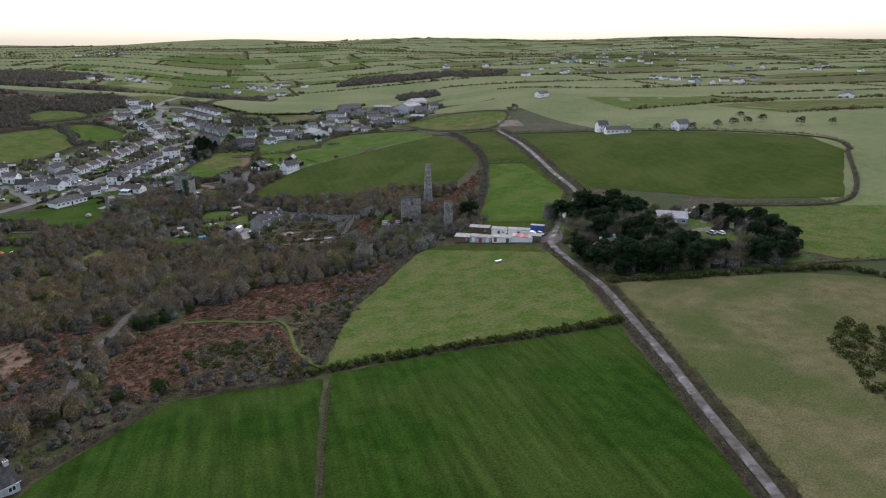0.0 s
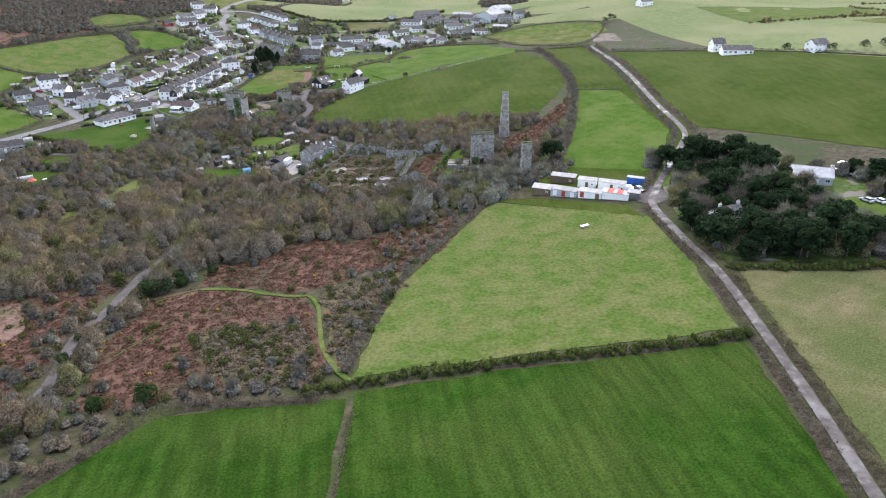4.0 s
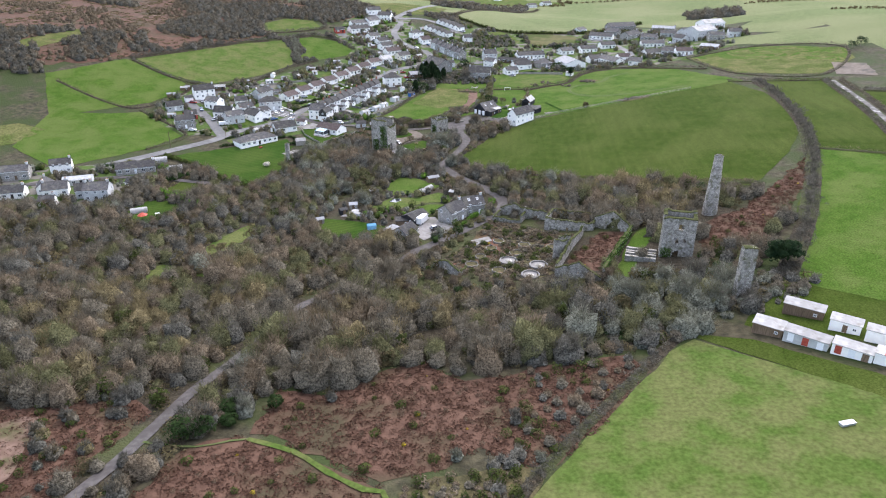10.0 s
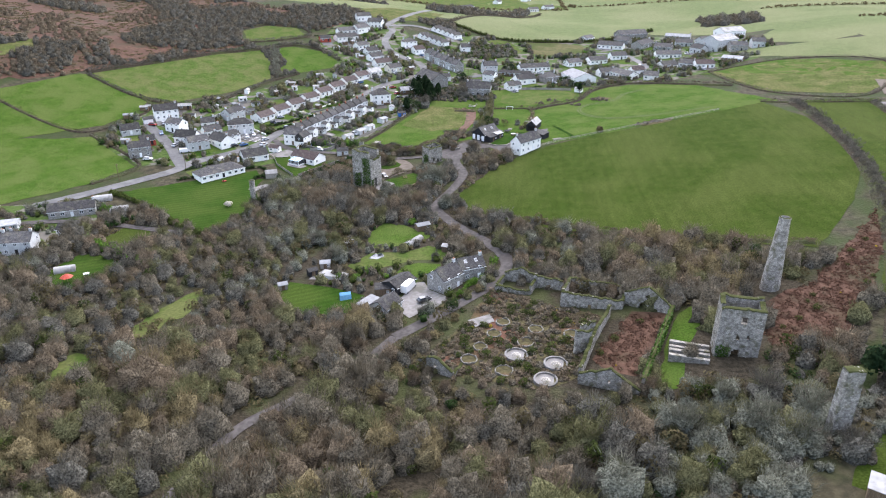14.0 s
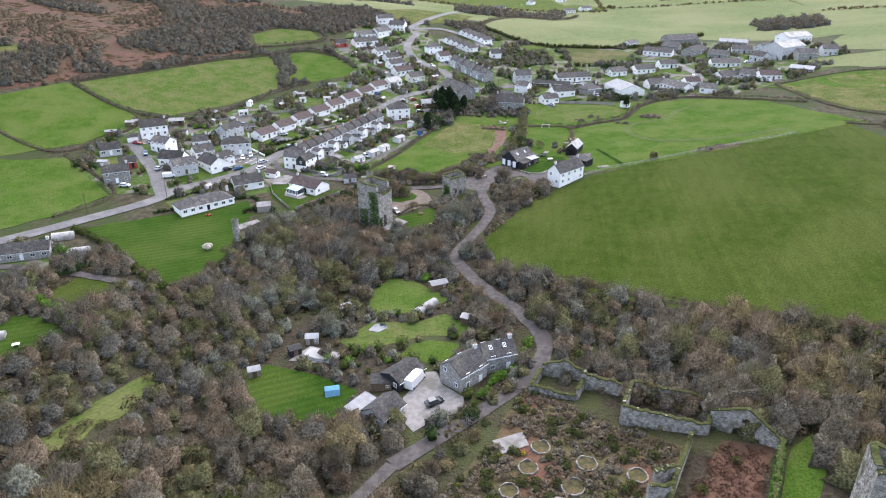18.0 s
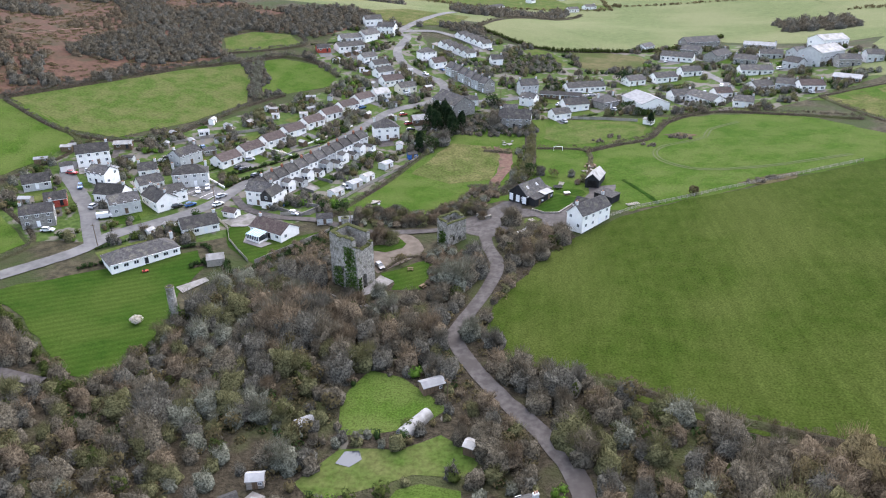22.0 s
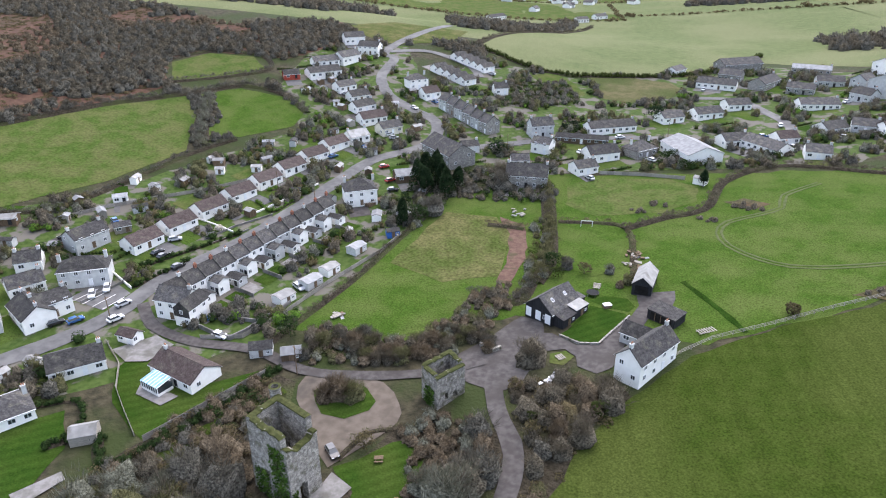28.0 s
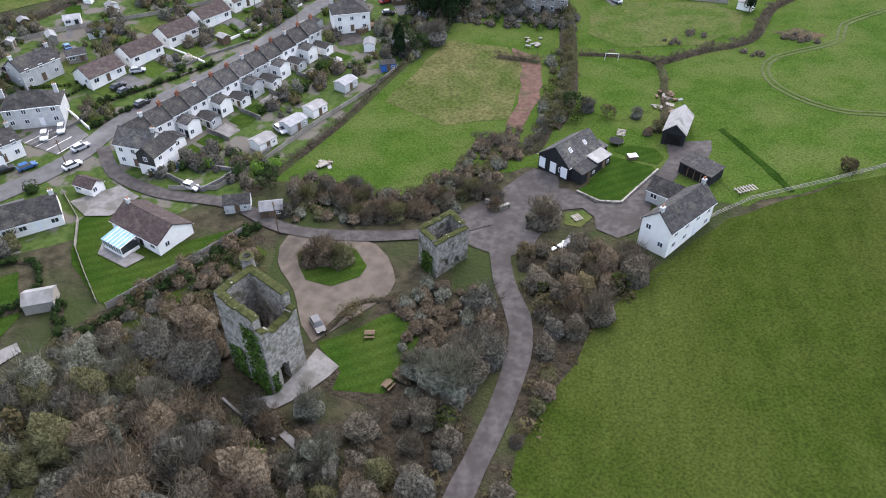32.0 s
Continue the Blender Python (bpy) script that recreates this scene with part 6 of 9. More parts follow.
for k, (x, y, t, l, w, ev, rd, wl, rf, lb) in enumerate(CAB):
    r_ = shed(x, y, t, l, w, ev, rd, wl, rf, lb, "cabin", "cabins beside the track", k in (0, 1, 5, 6), True)
    if k in (2, 3):
        for d_ in range(3):
            add_door(r_, -l / 2 + l * (d_ + 0.5) / 3, -w / 2 - 0.02, 0, 0, 1.2, 2.0, ("upvc", "brown_wood", "upvc", "red_paint")[(int(d_) + k) % 4])
    if k == 4:
        for d_ in (-1.8, 1.4):
            part("roof_sheet", Build().prism([(-w / 2 - 0.22, ev + 0.135), (w / 2 + 0.22, rd + 0.135), (w / 2 + 0.22, rd + 0.17), (-w / 2 - 0.22, ev + 0.17)], d_ - 1.0, d_ + 1.0).mesh("roof_sheet", M["red_paint"]), r_, "red roof sheet")
cn = empty("shipping_container", pose(122.0, 266.0, ground_z(122, 266) + 0.1, 0, 0, -32), "blue steel shipping container beside the cabins", "container")
wave = [(-3.0 + 0.1 * k, 1.2 + (0.04 if k % 4 < 2 else 0.0)) for k in range(61)]
n_ = len(wave)
ring_ = [(x, -y) for x, y in wave] + [(x, y) for x, y in reversed(wave)]
bb = Build()
bb.v = [(x, y, z) for z in (0.0, 2.55) for x, y in ring_]
m_ = len(ring_)
bb.f = [(k, (k + 1) % m_, m_ + (k + 1) % m_, m_ + k) for k in range(m_)] + [tuple(range(m_ - 1, -1, -1))]
bb.k = [0] * len(bb.f)
part("body", bb.mesh("body", M["blue"]), cn)
part("roof", Build().box(-3.05, -1.26, 2.55, 3.05, 1.26, 2.62).mesh("roof", M["tin_white"]), cn, "pale roof")
part("door", Build().box(3.0, -1.1, 0.1, 3.08, 1.1, 2.45).mesh("door", M["blue"]), cn)


# ---- cars ----
def car(x, y, turn, paint, label, long=4.2, tall=1.5, van=False):
    root = empty("car" if not van else "van", pose(x, y, ground_z(x, y) + 0.26, 0, 0, turn), label, "car" if not van else "van", "parked cars")
    L, W = long / 2, 0.88 if not van else 1.0
    if van:
        side = [(-L, 0.3), (L - 0.05, 0.3), (L, 0.9), (L - 0.6, 1.25), (L - 1.3, tall), (-L, tall)]
    else:
        side = [(-L, 0.35), (L, 0.3), (L, 0.7), (L - 0.95, 0.9), (-L + 0.2, 0.95), (-L, 0.8)]
    n = len(side)
    b = Build()
    b.v = [(sx, -W, sz) for sx, sz in side] + [(sx, W, sz) for sx, sz in side]
    b.f = [(a, (a + 1) % n, n + (a + 1) % n, n + a) for a in range(n)] + [tuple(range(n - 1, -1, -1)), tuple(range(n, 2 * n))]
    b.k = [0] * len(b.f)
    part("body", b.mesh("body", paint), root)
    if not van:
        cab = Build()
        lo = [(-L + 0.25, -W + 0.05), (L - 1.05, -W + 0.05), (L - 1.05, W - 0.05), (-L + 0.25, W - 0.05)]
        hi = [(-L + 0.65, -W + 0.22), (L - 1.85, -W + 0.22), (L - 1.85, W - 0.22), (-L + 0.65, W - 0.22)]
        P = [(*p, 0.88) for p in lo] + [(*p, tall - 0.07) for p in hi]
        for q in ((0, 1, 5, 4), (1, 2, 6, 5), (2, 3, 7, 6), (3, 0, 4, 7), (4, 5, 6, 7)):
            cab.face([P[a] for a in q])
        part("glazing", cab.mesh("glazing", M["glass"]), root, "dark car glass")
        part("car_roof", Build().box(-L + 0.6, -W + 0.2, tall - 0.075, L - 1.8, W - 0.2, tall).mesh("car_roof", paint), root)
    else:
        part("windscreen", Build().box(L - 1.2, -W + 0.1, 1.32, L - 0.72, W - 0.1, tall - 0.25).mesh("windscreen", M["glass"]), root)
    for sx in (-L + 0.75, L - 0.8):
        for sy in (-W + 0.08, W - 0.08):
            part("wheel", WHEEL, root, "", pose(sx, sy, 0.32, 90))
    for sy in (-0.6, 0.6):
        part("headlight", LAMP, root, "", pose(L - 0.03, sy, 0.66))
    return root


WHEEL = Build().tube((0, 0, -0.11), (0, 0, 0.11), 0.32, 0.32, 14).mesh("wheel", M["rubber"])
LAMP = Build().box(-0.02, -0.16, -0.07, 0.06, 0.16, 0.07).mesh("headlight", M["upvc"])


def paint(name, c):
    m = bpy.data.materials.new(name)
    m.use_nodes = True
    s = m.node_tree.nodes["Principled BSDF"]
    s.inputs["Base Color"].default_value = (*c, 1)
    s.inputs["Roughness"].default_value, s.inputs["Metallic"].default_value = 0.25, 0.1
    s.inputs["Coat Weight"].default_value = 0.6
    return m


PT = {"white": paint("white_car_paint", (0.75, 0.75, 0.75)), "silver": paint("silver_car_paint", (0.45, 0.46, 0.48)), "black": paint("black_car_paint", (0.02, 0.02, 0.022)), "blue": paint("blue_car_paint", (0.03, 0.10, 0.25)),
      "red": paint("red_car_paint", (0.35, 0.03, 0.03))}
for x, y, t, c in ((-115.1, 510.8, -60, "white"), (-112.9, 514.4, -62, "white"), (-104.6, 508.4, 62, "silver"), (-112.4, 499.2, 55, "blue"), (-116.6, 497.2, 50, "black"), (-102.8, 501.6, 60, "white"), (-72.9, 498.6, -18, "white"), (-33.3, 462.3, -52, "black"),
                   (-107.6, 543.4, 30, "silver"), (-108.9, 534.9, 70, "black"), (-106.2, 533.4, 70, "black"), (-94.0, 586.4, 60, "blue"), (-77.0, 616.2, 60, "blue"), (-50.1, 598.7, 50, "red"), (-54.9, 610.7, 40, "red"), (-47.4, 590.7, 20, "black")):
    car(x, y, t, PT[c], "parked %s hatchback car" % c)
for x, y, t, c in ((-54.5, 677.4, -45, "white"), (-56.8, 640.1, 20, "silver"), (-99.3, 528.9, 66, "black"), (-149.0, 471.2, 10, "white"), (-157.2, 502.4, -60, "blue"), (-166.0, 511.0, 0, "red"), (109.3, 671.3, 80, "white"), (22.3, 635.8, 40, "white"), (-25.6, 677.2, -49, "silver"), (39.5, 655.3, 20, "white"),
                   (-0.8, 350.7, 40, "black"), (120.5, 259.0, -70, "black"), (-59.5, 643.5, 60, "white"), (44.0, 672.5, 20, "silver"), (98.0, 656.0, 20, "blue")):
    car(x, y, t, PT[c], "parked %s car beside a house" % c)
for x, y, t, c, v in ((195.2, 248.9, 20, "white", False), (191.0, 252.6, 80, "black", False), (196.4, 256.5, 30, "white", True), (183.1, 227.2, 100, "silver", False), (186.4, 225.6, 95, "white", False), (169.5, 211.4, 15, "white", True)):
    car(x, y, t, PT[c], "parked %s %s among pines" % (c, "van" if v else "car"), 5.0 if v else 4.2, 2.0 if v else 1.5, v)
car(-136.6, 484.1, 30, PT["white"], "white panel van parked beside a lawn", 5.0, 1.95, True)
car(-60.6, 523.3, -40, PT["silver"], "silver estate car on a back lane", 4.4)
car(117.0, 261.5, -40, PT["white"], "white pickup parked beside the cabins", 4.8, 1.7, True)
car(-6.5, 358.2, 71, PT["white"], "white motorhome parked in the cottage yard", 6.4, 2.75, True)


# ---- poles, fences, walls ----
def pole(x, y, h, label="tall timber telegraph pole with a crossbar"):
    root = empty("telegraph_pole", pose(x, y, ground_z(x, y), 0, 0, random.uniform(0, 180)), label, "pole", "telegraph poles")
    part("post", Build().tube((0, 0, -0.5), (0, 0, h), 0.14, 0.10, 8).mesh("post", M["brown_wood"]), root)
    part("crossbar", Build().box(-0.7, -0.06, h - 0.7, 0.7, 0.06, h - 0.55).mesh("crossbar", M["brown_wood"]), root)
    return root


for x, y in ((-103.4, 500.5), (-84.2, 530.4), (-48.7, 486.5), (-70.2, 570.5), (-88.0, 583.0), (-150.0, 447.0), (-4.0, 398.0), (-128.0, 466.0), (-52.0, 628.0), (60.0, 659.0), (118.0, 690.0), (-8.0, 634.0)):
    pole(x, y, 8.0)


def fence(name, line, h, kind, label, spacing=2.4, group="fences"):
    """Posts with rails, or close boards between posts, along a line."""
    pts = straight(line, spacing, False)
    x0, y0 = pts[0]
    root = empty(name, Matrix.Translation((x0, y0, ground_z(x0, y0))), label, "fence" if "fence" in name else "wall", group)
    z00 = ground_z(x0, y0)
    key = ("post", h)
    if key not in DOOR:
        DOOR[key] = Build().box(-0.06, -0.06, -0.4, 0.06, 0.06, h + 0.08).mesh("post", M["grey_wood"])
    for i, (x, y) in enumerate(pts):
        z = ground_z(x, y) - z00
        part("post", DOOR[key], root, "", Matrix.Translation((x - x0, y - y0, z)))
        if i:
            px, py = pts[i - 1]
            pz = ground_z(px, py) - z00
            a, b = Vector((px - x0, py - y0, pz)), Vector((x - x0, y - y0, z))
            d = b - a
            m = Matrix.Translation(a) @ d.to_track_quat("X", "Z").to_matrix().to_4x4()
            if kind == "board":
                bl = Build().box(0.02, -0.025, 0.05, d.length - 0.02, 0.025, h)
                part("panel", bl.mesh("panel", M["grey_wood"]), root, "", m)
            else:
                for hz in (0.45, 0.85, 1.2)[: 3 if h > 1 else 2]:
                    part("rail", Build().box(0, -0.025, hz - 0.05, d.length, 0.025, hz + 0.05).mesh("rail", M["grey_wood"]), root, "", m)
    return root


fence("panel_fence", [(-73.0, 462.0), (-64.5, 474.0), (-55.9, 485.7)], 1.7, "board", "weathered grey close-board garden fence")
fence("panel_fence", [(-99.8, 492.5), (-92.0, 485.0), (-87.8, 476.6), (-82.0, 470.0), (-75.8, 463.3)], 1.2, "board", "low pale timber garden fence", 2.0)
fence("rail_fence", [(33.5, 493.0), (38.0, 497.0), (45.5, 502.2), (60.9, 508.2), (75.6, 514.6), (95, 522), (128, 536)], 1.2, "rail", "post and rail fence along the pasture", 2.6)
fence("panel_fence", [(-77.6, 497.5), (-67.3, 499), (-61.0, 509.4), (-53.3, 526.7), (-42.0, 546.8), (-38, 558)], 1.3, "board", "timber fence along the back gardens", 3.0)
fence("panel_fence", [(-150, 543), (-139, 556), (-128, 566), (-113.6, 577), (-98, 592), (-80, 628)], 1.3, "board", "timber fence behind bungalow gardens", 3.0)
fence("panel_fence", [(28, 613), (44, 611), (58, 607)], 1.4, "board", "timber fence behind the white house", 2.6)


def stone_wall(line, h, w, label, material="stone", name="garden_wall"):
    pts = straight(line, 1.2, False)
    x0, y0 = pts[0]
    z00 = ground_z(x0, y0)
    b = Build()
    for p, q in zip(pts, pts[1:]):
        za, zb = ground_z(*p) - z00, ground_z(*q) - z00
        d = (Vector(q) - Vector(p)).normalized() * (w / 2)
        n_ = Vector((-d.y, d.x))
        hh = h * (1 + 0.12 * noise.noise((p[0] * 0.7, p[1] * 0.7, 0)))
        P = [(p[0] - x0 + s * n_.x, p[1] - y0 + s * n_.y, za) for s in (-1, 1)] + [(q[0] - x0 + s * n_.x, q[1] - y0 + s * n_.y, zb) for s in (1, -1)]
        lo = [(a, c, z - 0.5) for a, c, z in P]
        hi = [(a, c, z + hh) for a, c, z in P]
        b.face([hi[3], hi[2], hi[1], hi[0]])
        for k in range(4):
            b.face([lo[(k + 1) % 4], lo[k], hi[k], hi[(k + 1) % 4]])
    ob = new(name, b.mesh(name, M[material], True))
    ob.matrix_world = Matrix.Translation((x0, y0, z00))
    return tagged(ob, label, "wall", "garden walls")


stone_wall([(11.2, 504.6), (15.7, 501.1), (20.2, 500.8), (21.9, 503.4), (28.5, 512.9)], 0.6, 0.4, "low curved stone wall round the farm lawn")
stone_wall([(-7.5, 500), (-4.5, 497.5), (-2.5, 498.8)], 1.2, 0.6, "short broken stone wall in the yard")
stone_wall([(-76, 507), (-66, 506), (-62, 512), (-60.5, 516)], 1.1, 0.35, "pale block garden wall at the terrace end", "concrete")
stone_wall([(-116, 507), (-110, 520), (-108, 524)], 0.9, 0.3, "low rendered garden wall", "concrete")
stone_wall([(-98, 541.5), (-93, 548), (-88, 555)], 0.5, 0.25, "low rendered front garden wall", "concrete")
stone_wall([(-99, 546), (-93, 556), (-84, 566)], 0.7, 0.3, "low pale garden wall beside a drive", "concrete")
stone_wall([(-90, 566), (-82, 580), (-76, 592)], 0.7, 0.3, "low pale front garden wall", "white")
stone_wall([(-44, 445.5), (-41, 443.5), (-33, 439)], 0.8, 0.4, "concrete retaining wall below the slab", "concrete")
gl_ = empty("goal", pose(20.8, 566.5, ground_z(20.8, 566.5), 0, 0, 0), "white football goal frame in a field", "goal")
for nm_, a_, b2_ in (("post", (-1.8, 0, 0), (-1.8, 0, 2)), ("post", (1.8, 0, 0), (1.8, 0, 2)), ("crossbar", (-1.8, 0, 2), (1.8, 0, 2))):
    part(nm_, Build().tube(a_, b2_, 0.07, 0.07, 6).mesh(nm_, M["upvc"]), gl_)
for x, y in ((-23.7, 461.2), (-18.3, 450.9)):
    pb = empty("picnic_table", pose(x, y, ground_z(x, y) + 0.13, 0, 0, random.uniform(0, 90)), "weathered wooden picnic table on grass", "picnic table", "picnic tables")
    part("tabletop", Build().box(-0.9, -0.4, 0.72, 0.9, 0.4, 0.77).mesh("tabletop", M["brown_wood"]), pb)
    for s in (-0.75, 0.75):
        part("bench", Build().box(-0.9, s - 0.14, 0.42, 0.9, s + 0.14, 0.46).mesh("bench", M["brown_wood"]), pb)
        part("leg", Build().box(s * 0.8 - 0.05, -0.75, 0, s * 0.8 + 0.05, 0.75, 0.42).mesh("leg", M["brown_wood"]), pb)

eh_ = house(-83.4, 505.6, 78, 7.6, 4.8, 5.0, 7.0, "white", "slate_dark", "white cross wing with a slate-hung gable", name="cross_wing", chimneys=(), group="village houses", bays=2, sides="f")
part("slate_hanging", Build().prism([(-2.4, 2.7), (2.4, 2.7), (2.4, 5.0), (0, 6.95), (-2.4, 5.0)], -3.9, -3.825).mesh("slate_hanging", M["slate_dark"], True), eh_, "dark slate-hung upper gable")
add_window(eh_, -3.93, 0.0, 3.6, -90, 1.0, 1.1)
shed(-169.6, 513.4, 38, 4.6, 3.6, 2.3, 3.4, "white", "slate_dark", "small white garage with a blue door", "garage", "village houses", False)
sg_ = empty("sun_lounge", pose(-113.4, 453.4, ground_z(-113.4, 453.4) + 0.1, 0, 0, 48), "white framed sun lounge with a pale glazed roof", "conservatory")
part("plinth", Build().box(-2.4, -1.9, -0.8, 2.4, 1.9, 0.5).mesh("plinth", M["white"]), sg_)
part("glazing", Build().box(-2.3, -1.8, 0.5, 2.3, 1.8, 2.0).mesh("glazing", M["glass"]), sg_)
for k in range(6):
    part("mullion", Build().box(-2.4 + 0.94 * k, -1.95, 0.5, -2.3 + 0.94 * k, -1.82, 2.05).mesh("mullion", M["upvc"]), sg_)
part("roof", Build().prism([(-2.05, 2.05), (1.9, 2.55), (1.9, 2.62), (-2.05, 2.12)], -2.5, 2.5).mesh("roof", M["upvc"]), sg_, "pale glazed roof")
mw_ = empty("ride_on_mower", pose(-104.3, 453.2, ground_z(-104.3, 453.2) + 0.13, 0, 0, 30), "small orange ride-on mower on a lawn", "mower")
part("deck", Build().prism([(-0.5, 0.2), (0.5, 0.2), (0.45, 0.55), (-0.45, 0.55)], -0.9, 0.9).mesh("deck", M["red_paint"]), mw_)
part("seat", Build().box(-0.5, -0.25, 0.55, -0.1, 0.25, 0.9).mesh("seat", M["rubber"]), mw_)
for sx in (-0.6, 0.6):
    for sy in (-0.5, 0.5):
        part("wheel", Build().tube((sx, sy - 0.08, 0.24), (sx, sy + 0.08, 0.24), 0.24, 0.24, 10).mesh("wheel", M["rubber"]), mw_)
region("run", [(-90.5, 445.7), (-84.6, 452.4), (-82.5, 450.6), (-87, 442.9)], M["concrete"], 0.3, "pale concrete pad in a fenced run", "pad", 3.0, 0.2)

stone_wall([(-81.6, 502.6), (-76, 500), (-70.1, 497.9), (-67.4, 501.5), (-64.6, 506.4)], 1.3, 0.3, "pale block wall round a back yard", "concrete")
stone_wall([(-107.9, 558.4), (-100, 555.6), (-92.3, 552.3)], 0.6, 0.3, "low white garden wall beside a lawn", "white")
stone_wall([(-117.5, 523.5), (-112, 519.8), (-106.8, 516.2)], 0.8, 0.3, "low white wall beside the parking bays", "white")
scrap_heap(-78.5, 507.4, 10, 0.9, ["blue", "blue", "grey_wood"], "heap of boards under blue sheeting", 8)
ribbon("concrete_path", [(-37.1, 444.4), (-33, 441), (-29.1, 438.3)], 1.2, M["concrete"], 0.25, "narrow concrete path below a slab", "path", 3.0, ragged=0.05)
ribbon("grass_strip", [(-81, 434), (-78.5, 438.5), (-72.3, 450), (-64.6, 462.5), (-57, 472.3), (-50, 481)], 3.2, M["grass_round"], 0.2, "strip of green grass along a bank", "grass strip", 4.0, ragged=0.5)
ribbon("ditch", [(44, 530), (47.1, 522.7), (50.3, 515), (53.7, 505.1)], 1.5, M["grass_lush"], 0.2, "dark rushy ditch across a meadow", "ditch", 3.0, ragged=0.6)
shed(62.5, 602.6, -35, 4.4, 3.0, 2.2, 2.8, "white", "tin_white", "small white field shelter beside a hedge", "field_shelter", "garden sheds", False)
dk_ = empty("timber_deck", pose(-51.8, 581.0, ground_z(-51.8, 581), 0, 0, 60), "raised brown timber deck beside a house", "deck")
part("platform", Build().box(-4.5, -1.4, 0.7, 4.5, 1.4, 0.82).mesh("platform", M["brown_wood"]), dk_)
part("skirt", Build().box(-4.4, -1.3, -0.8, 4.4, 1.3, 0.7).mesh("skirt", M["brown_wood"]), dk_)
for k in range(7):
    part("baluster", Build().box(-4.45 + 1.46 * k, -1.38, 0.82, -4.35 + 1.46 * k, -1.28, 1.7).mesh("baluster", M["brown_wood"]), dk_)
part("rail", Build().box(-4.5, -1.4, 1.7, 4.5, -1.26, 1.78).mesh("rail", M["brown_wood"]), dk_)

# ---- the bungalow with a conservatory, and its neighbours ----
house(-74.6, 483.8, -25, 14.5, 8.4, 2.6, 4.9, "white", "tile_brown", "white bungalow with a brown tiled roof and conservatory", name="bungalow", chimneys=(-0.45,), group="village houses", bays=4)
cv = empty("conservatory", pose(-78.6, 478.2, ground_z(-78.6, 478.2) + 0.35, 0, 0, -25), "white framed conservatory with a pale blue glazed roof", "conservatory")
part("plinth", Build().box(-3.0, -2.0, -1, 3.0, 1.9, 0.5).mesh("plinth", M["white"]), cv)
part("glazing", Build().box(-2.9, -1.9, 0.5, 2.9, 1.85, 2.05).mesh("glazing", M["glass"]), cv)
for k in range(8):
    part("mullion", Build().box(-3.0 + 0.83 * k, -2.02, 0.5, -2.9 + 0.83 * k, -1.86, 2.1).mesh("mullion", M["upvc"]), cv)
rb = mat("blue_glazing", (0.16, 0.28, 0.34), (0.24, 0.37, 0.43), 1, 0.2)
for k in range(6):
    part("roof_pane", Build().prism([(-2.1, 2.1), (1.9, 2.75), (1.9, 2.8), (-2.1, 2.15)], -3.0 + k, -2.1 + k).mesh("roof_pane", rb), cv, "pale blue roof pane")
    part("glazing_bar", Build().prism([(-2.12, 2.1), (1.9, 2.75), (1.9, 2.86), (-2.12, 2.2)], -2.1 + k, -2.0 + k).mesh("glazing_bar", M["upvc"]), cv)
region("terrace", [(-83.5, 480), (-82.5, 475.6), (-75, 472.6), (-72.6, 476)], M["concrete"], 0.34, "pale paved garden terrace", "terrace", 3.0, 0.0)
region("drive", [(-97, 490), (-89, 497), (-83, 494), (-86, 487), (-91, 486)], M["concrete"], 0.36, "pale concrete drive", "drive", 3.0, 0.2)
house(-94.6, 494.6, -15, 5.2, 3.4, 2.2, 3.2, "white", "tile_brown", "small garage with a brown roof and white door", name="garage", chimneys=(), group="village houses", bays=2, sides="f")
shed(-60.1, 493.8, 18, 5.4, 3.8, 2.2, 3.4, "grey_render", "slate_dark", "grey block shed with a dark slate roof beside the lane")
shed(-52.2, 492.8, 19, 4.6, 3.6, 2.0, 3.0, "brown_wood", "felt", "old shed with red-brown doors and a stained roof")
for x, y, t, l, w, wl, rf in ((-62.7, 517.0, 60, 5.2, 4.0, "white", "tin_white"), (-57.9, 525.7, 62, 5.8, 4.0, "grey_render", "felt"), (-54.5, 533.0, 62, 5.0, 3.8, "white", "tin_white"), (-49.8, 546.2, 64, 5.2, 3.8, "grey_render", "felt"), (-40.7, 557.4, 24, 4.0, 3.0, "blue", "slate_dark")):
    shed(x, y, t, l, w, 2.1, 2.7, wl, rf, "%s garage shed behind the terrace" % {"white": "pale", "grey_render": "grey", "blue": "blue"}[wl], "garage_shed", "back garden sheds")
gh_ = empty("greenhouse", pose(-85.4, 461.5, ground_z(-85.4, 461.5), 0, 0, 25), "timber greenhouse with a pale gabled roof", "greenhouse")
part("frame", Build().prism([(-2.2, 0), (2.2, 0), (2.2, 2.2), (0, 3.4), (-2.2, 2.2)], -2.6, 2.6).mesh("frame", M["grey_wood"]), gh_)
for s in (-1, 1):
    part("roof_glass", Build().prism(sorted([(s * 2.35, 2.2), (0, 3.48), (0, 3.56), (s * 2.35, 2.3)], key=lambda p: math.atan2(p[1] - 2.85, p[0] - s * 1.2)), -2.7, 2.7).mesh("roof_glass", M["tin_white"]), gh_)
# rear wings, porches and gable ends of the terrace
a66 = radians(66)
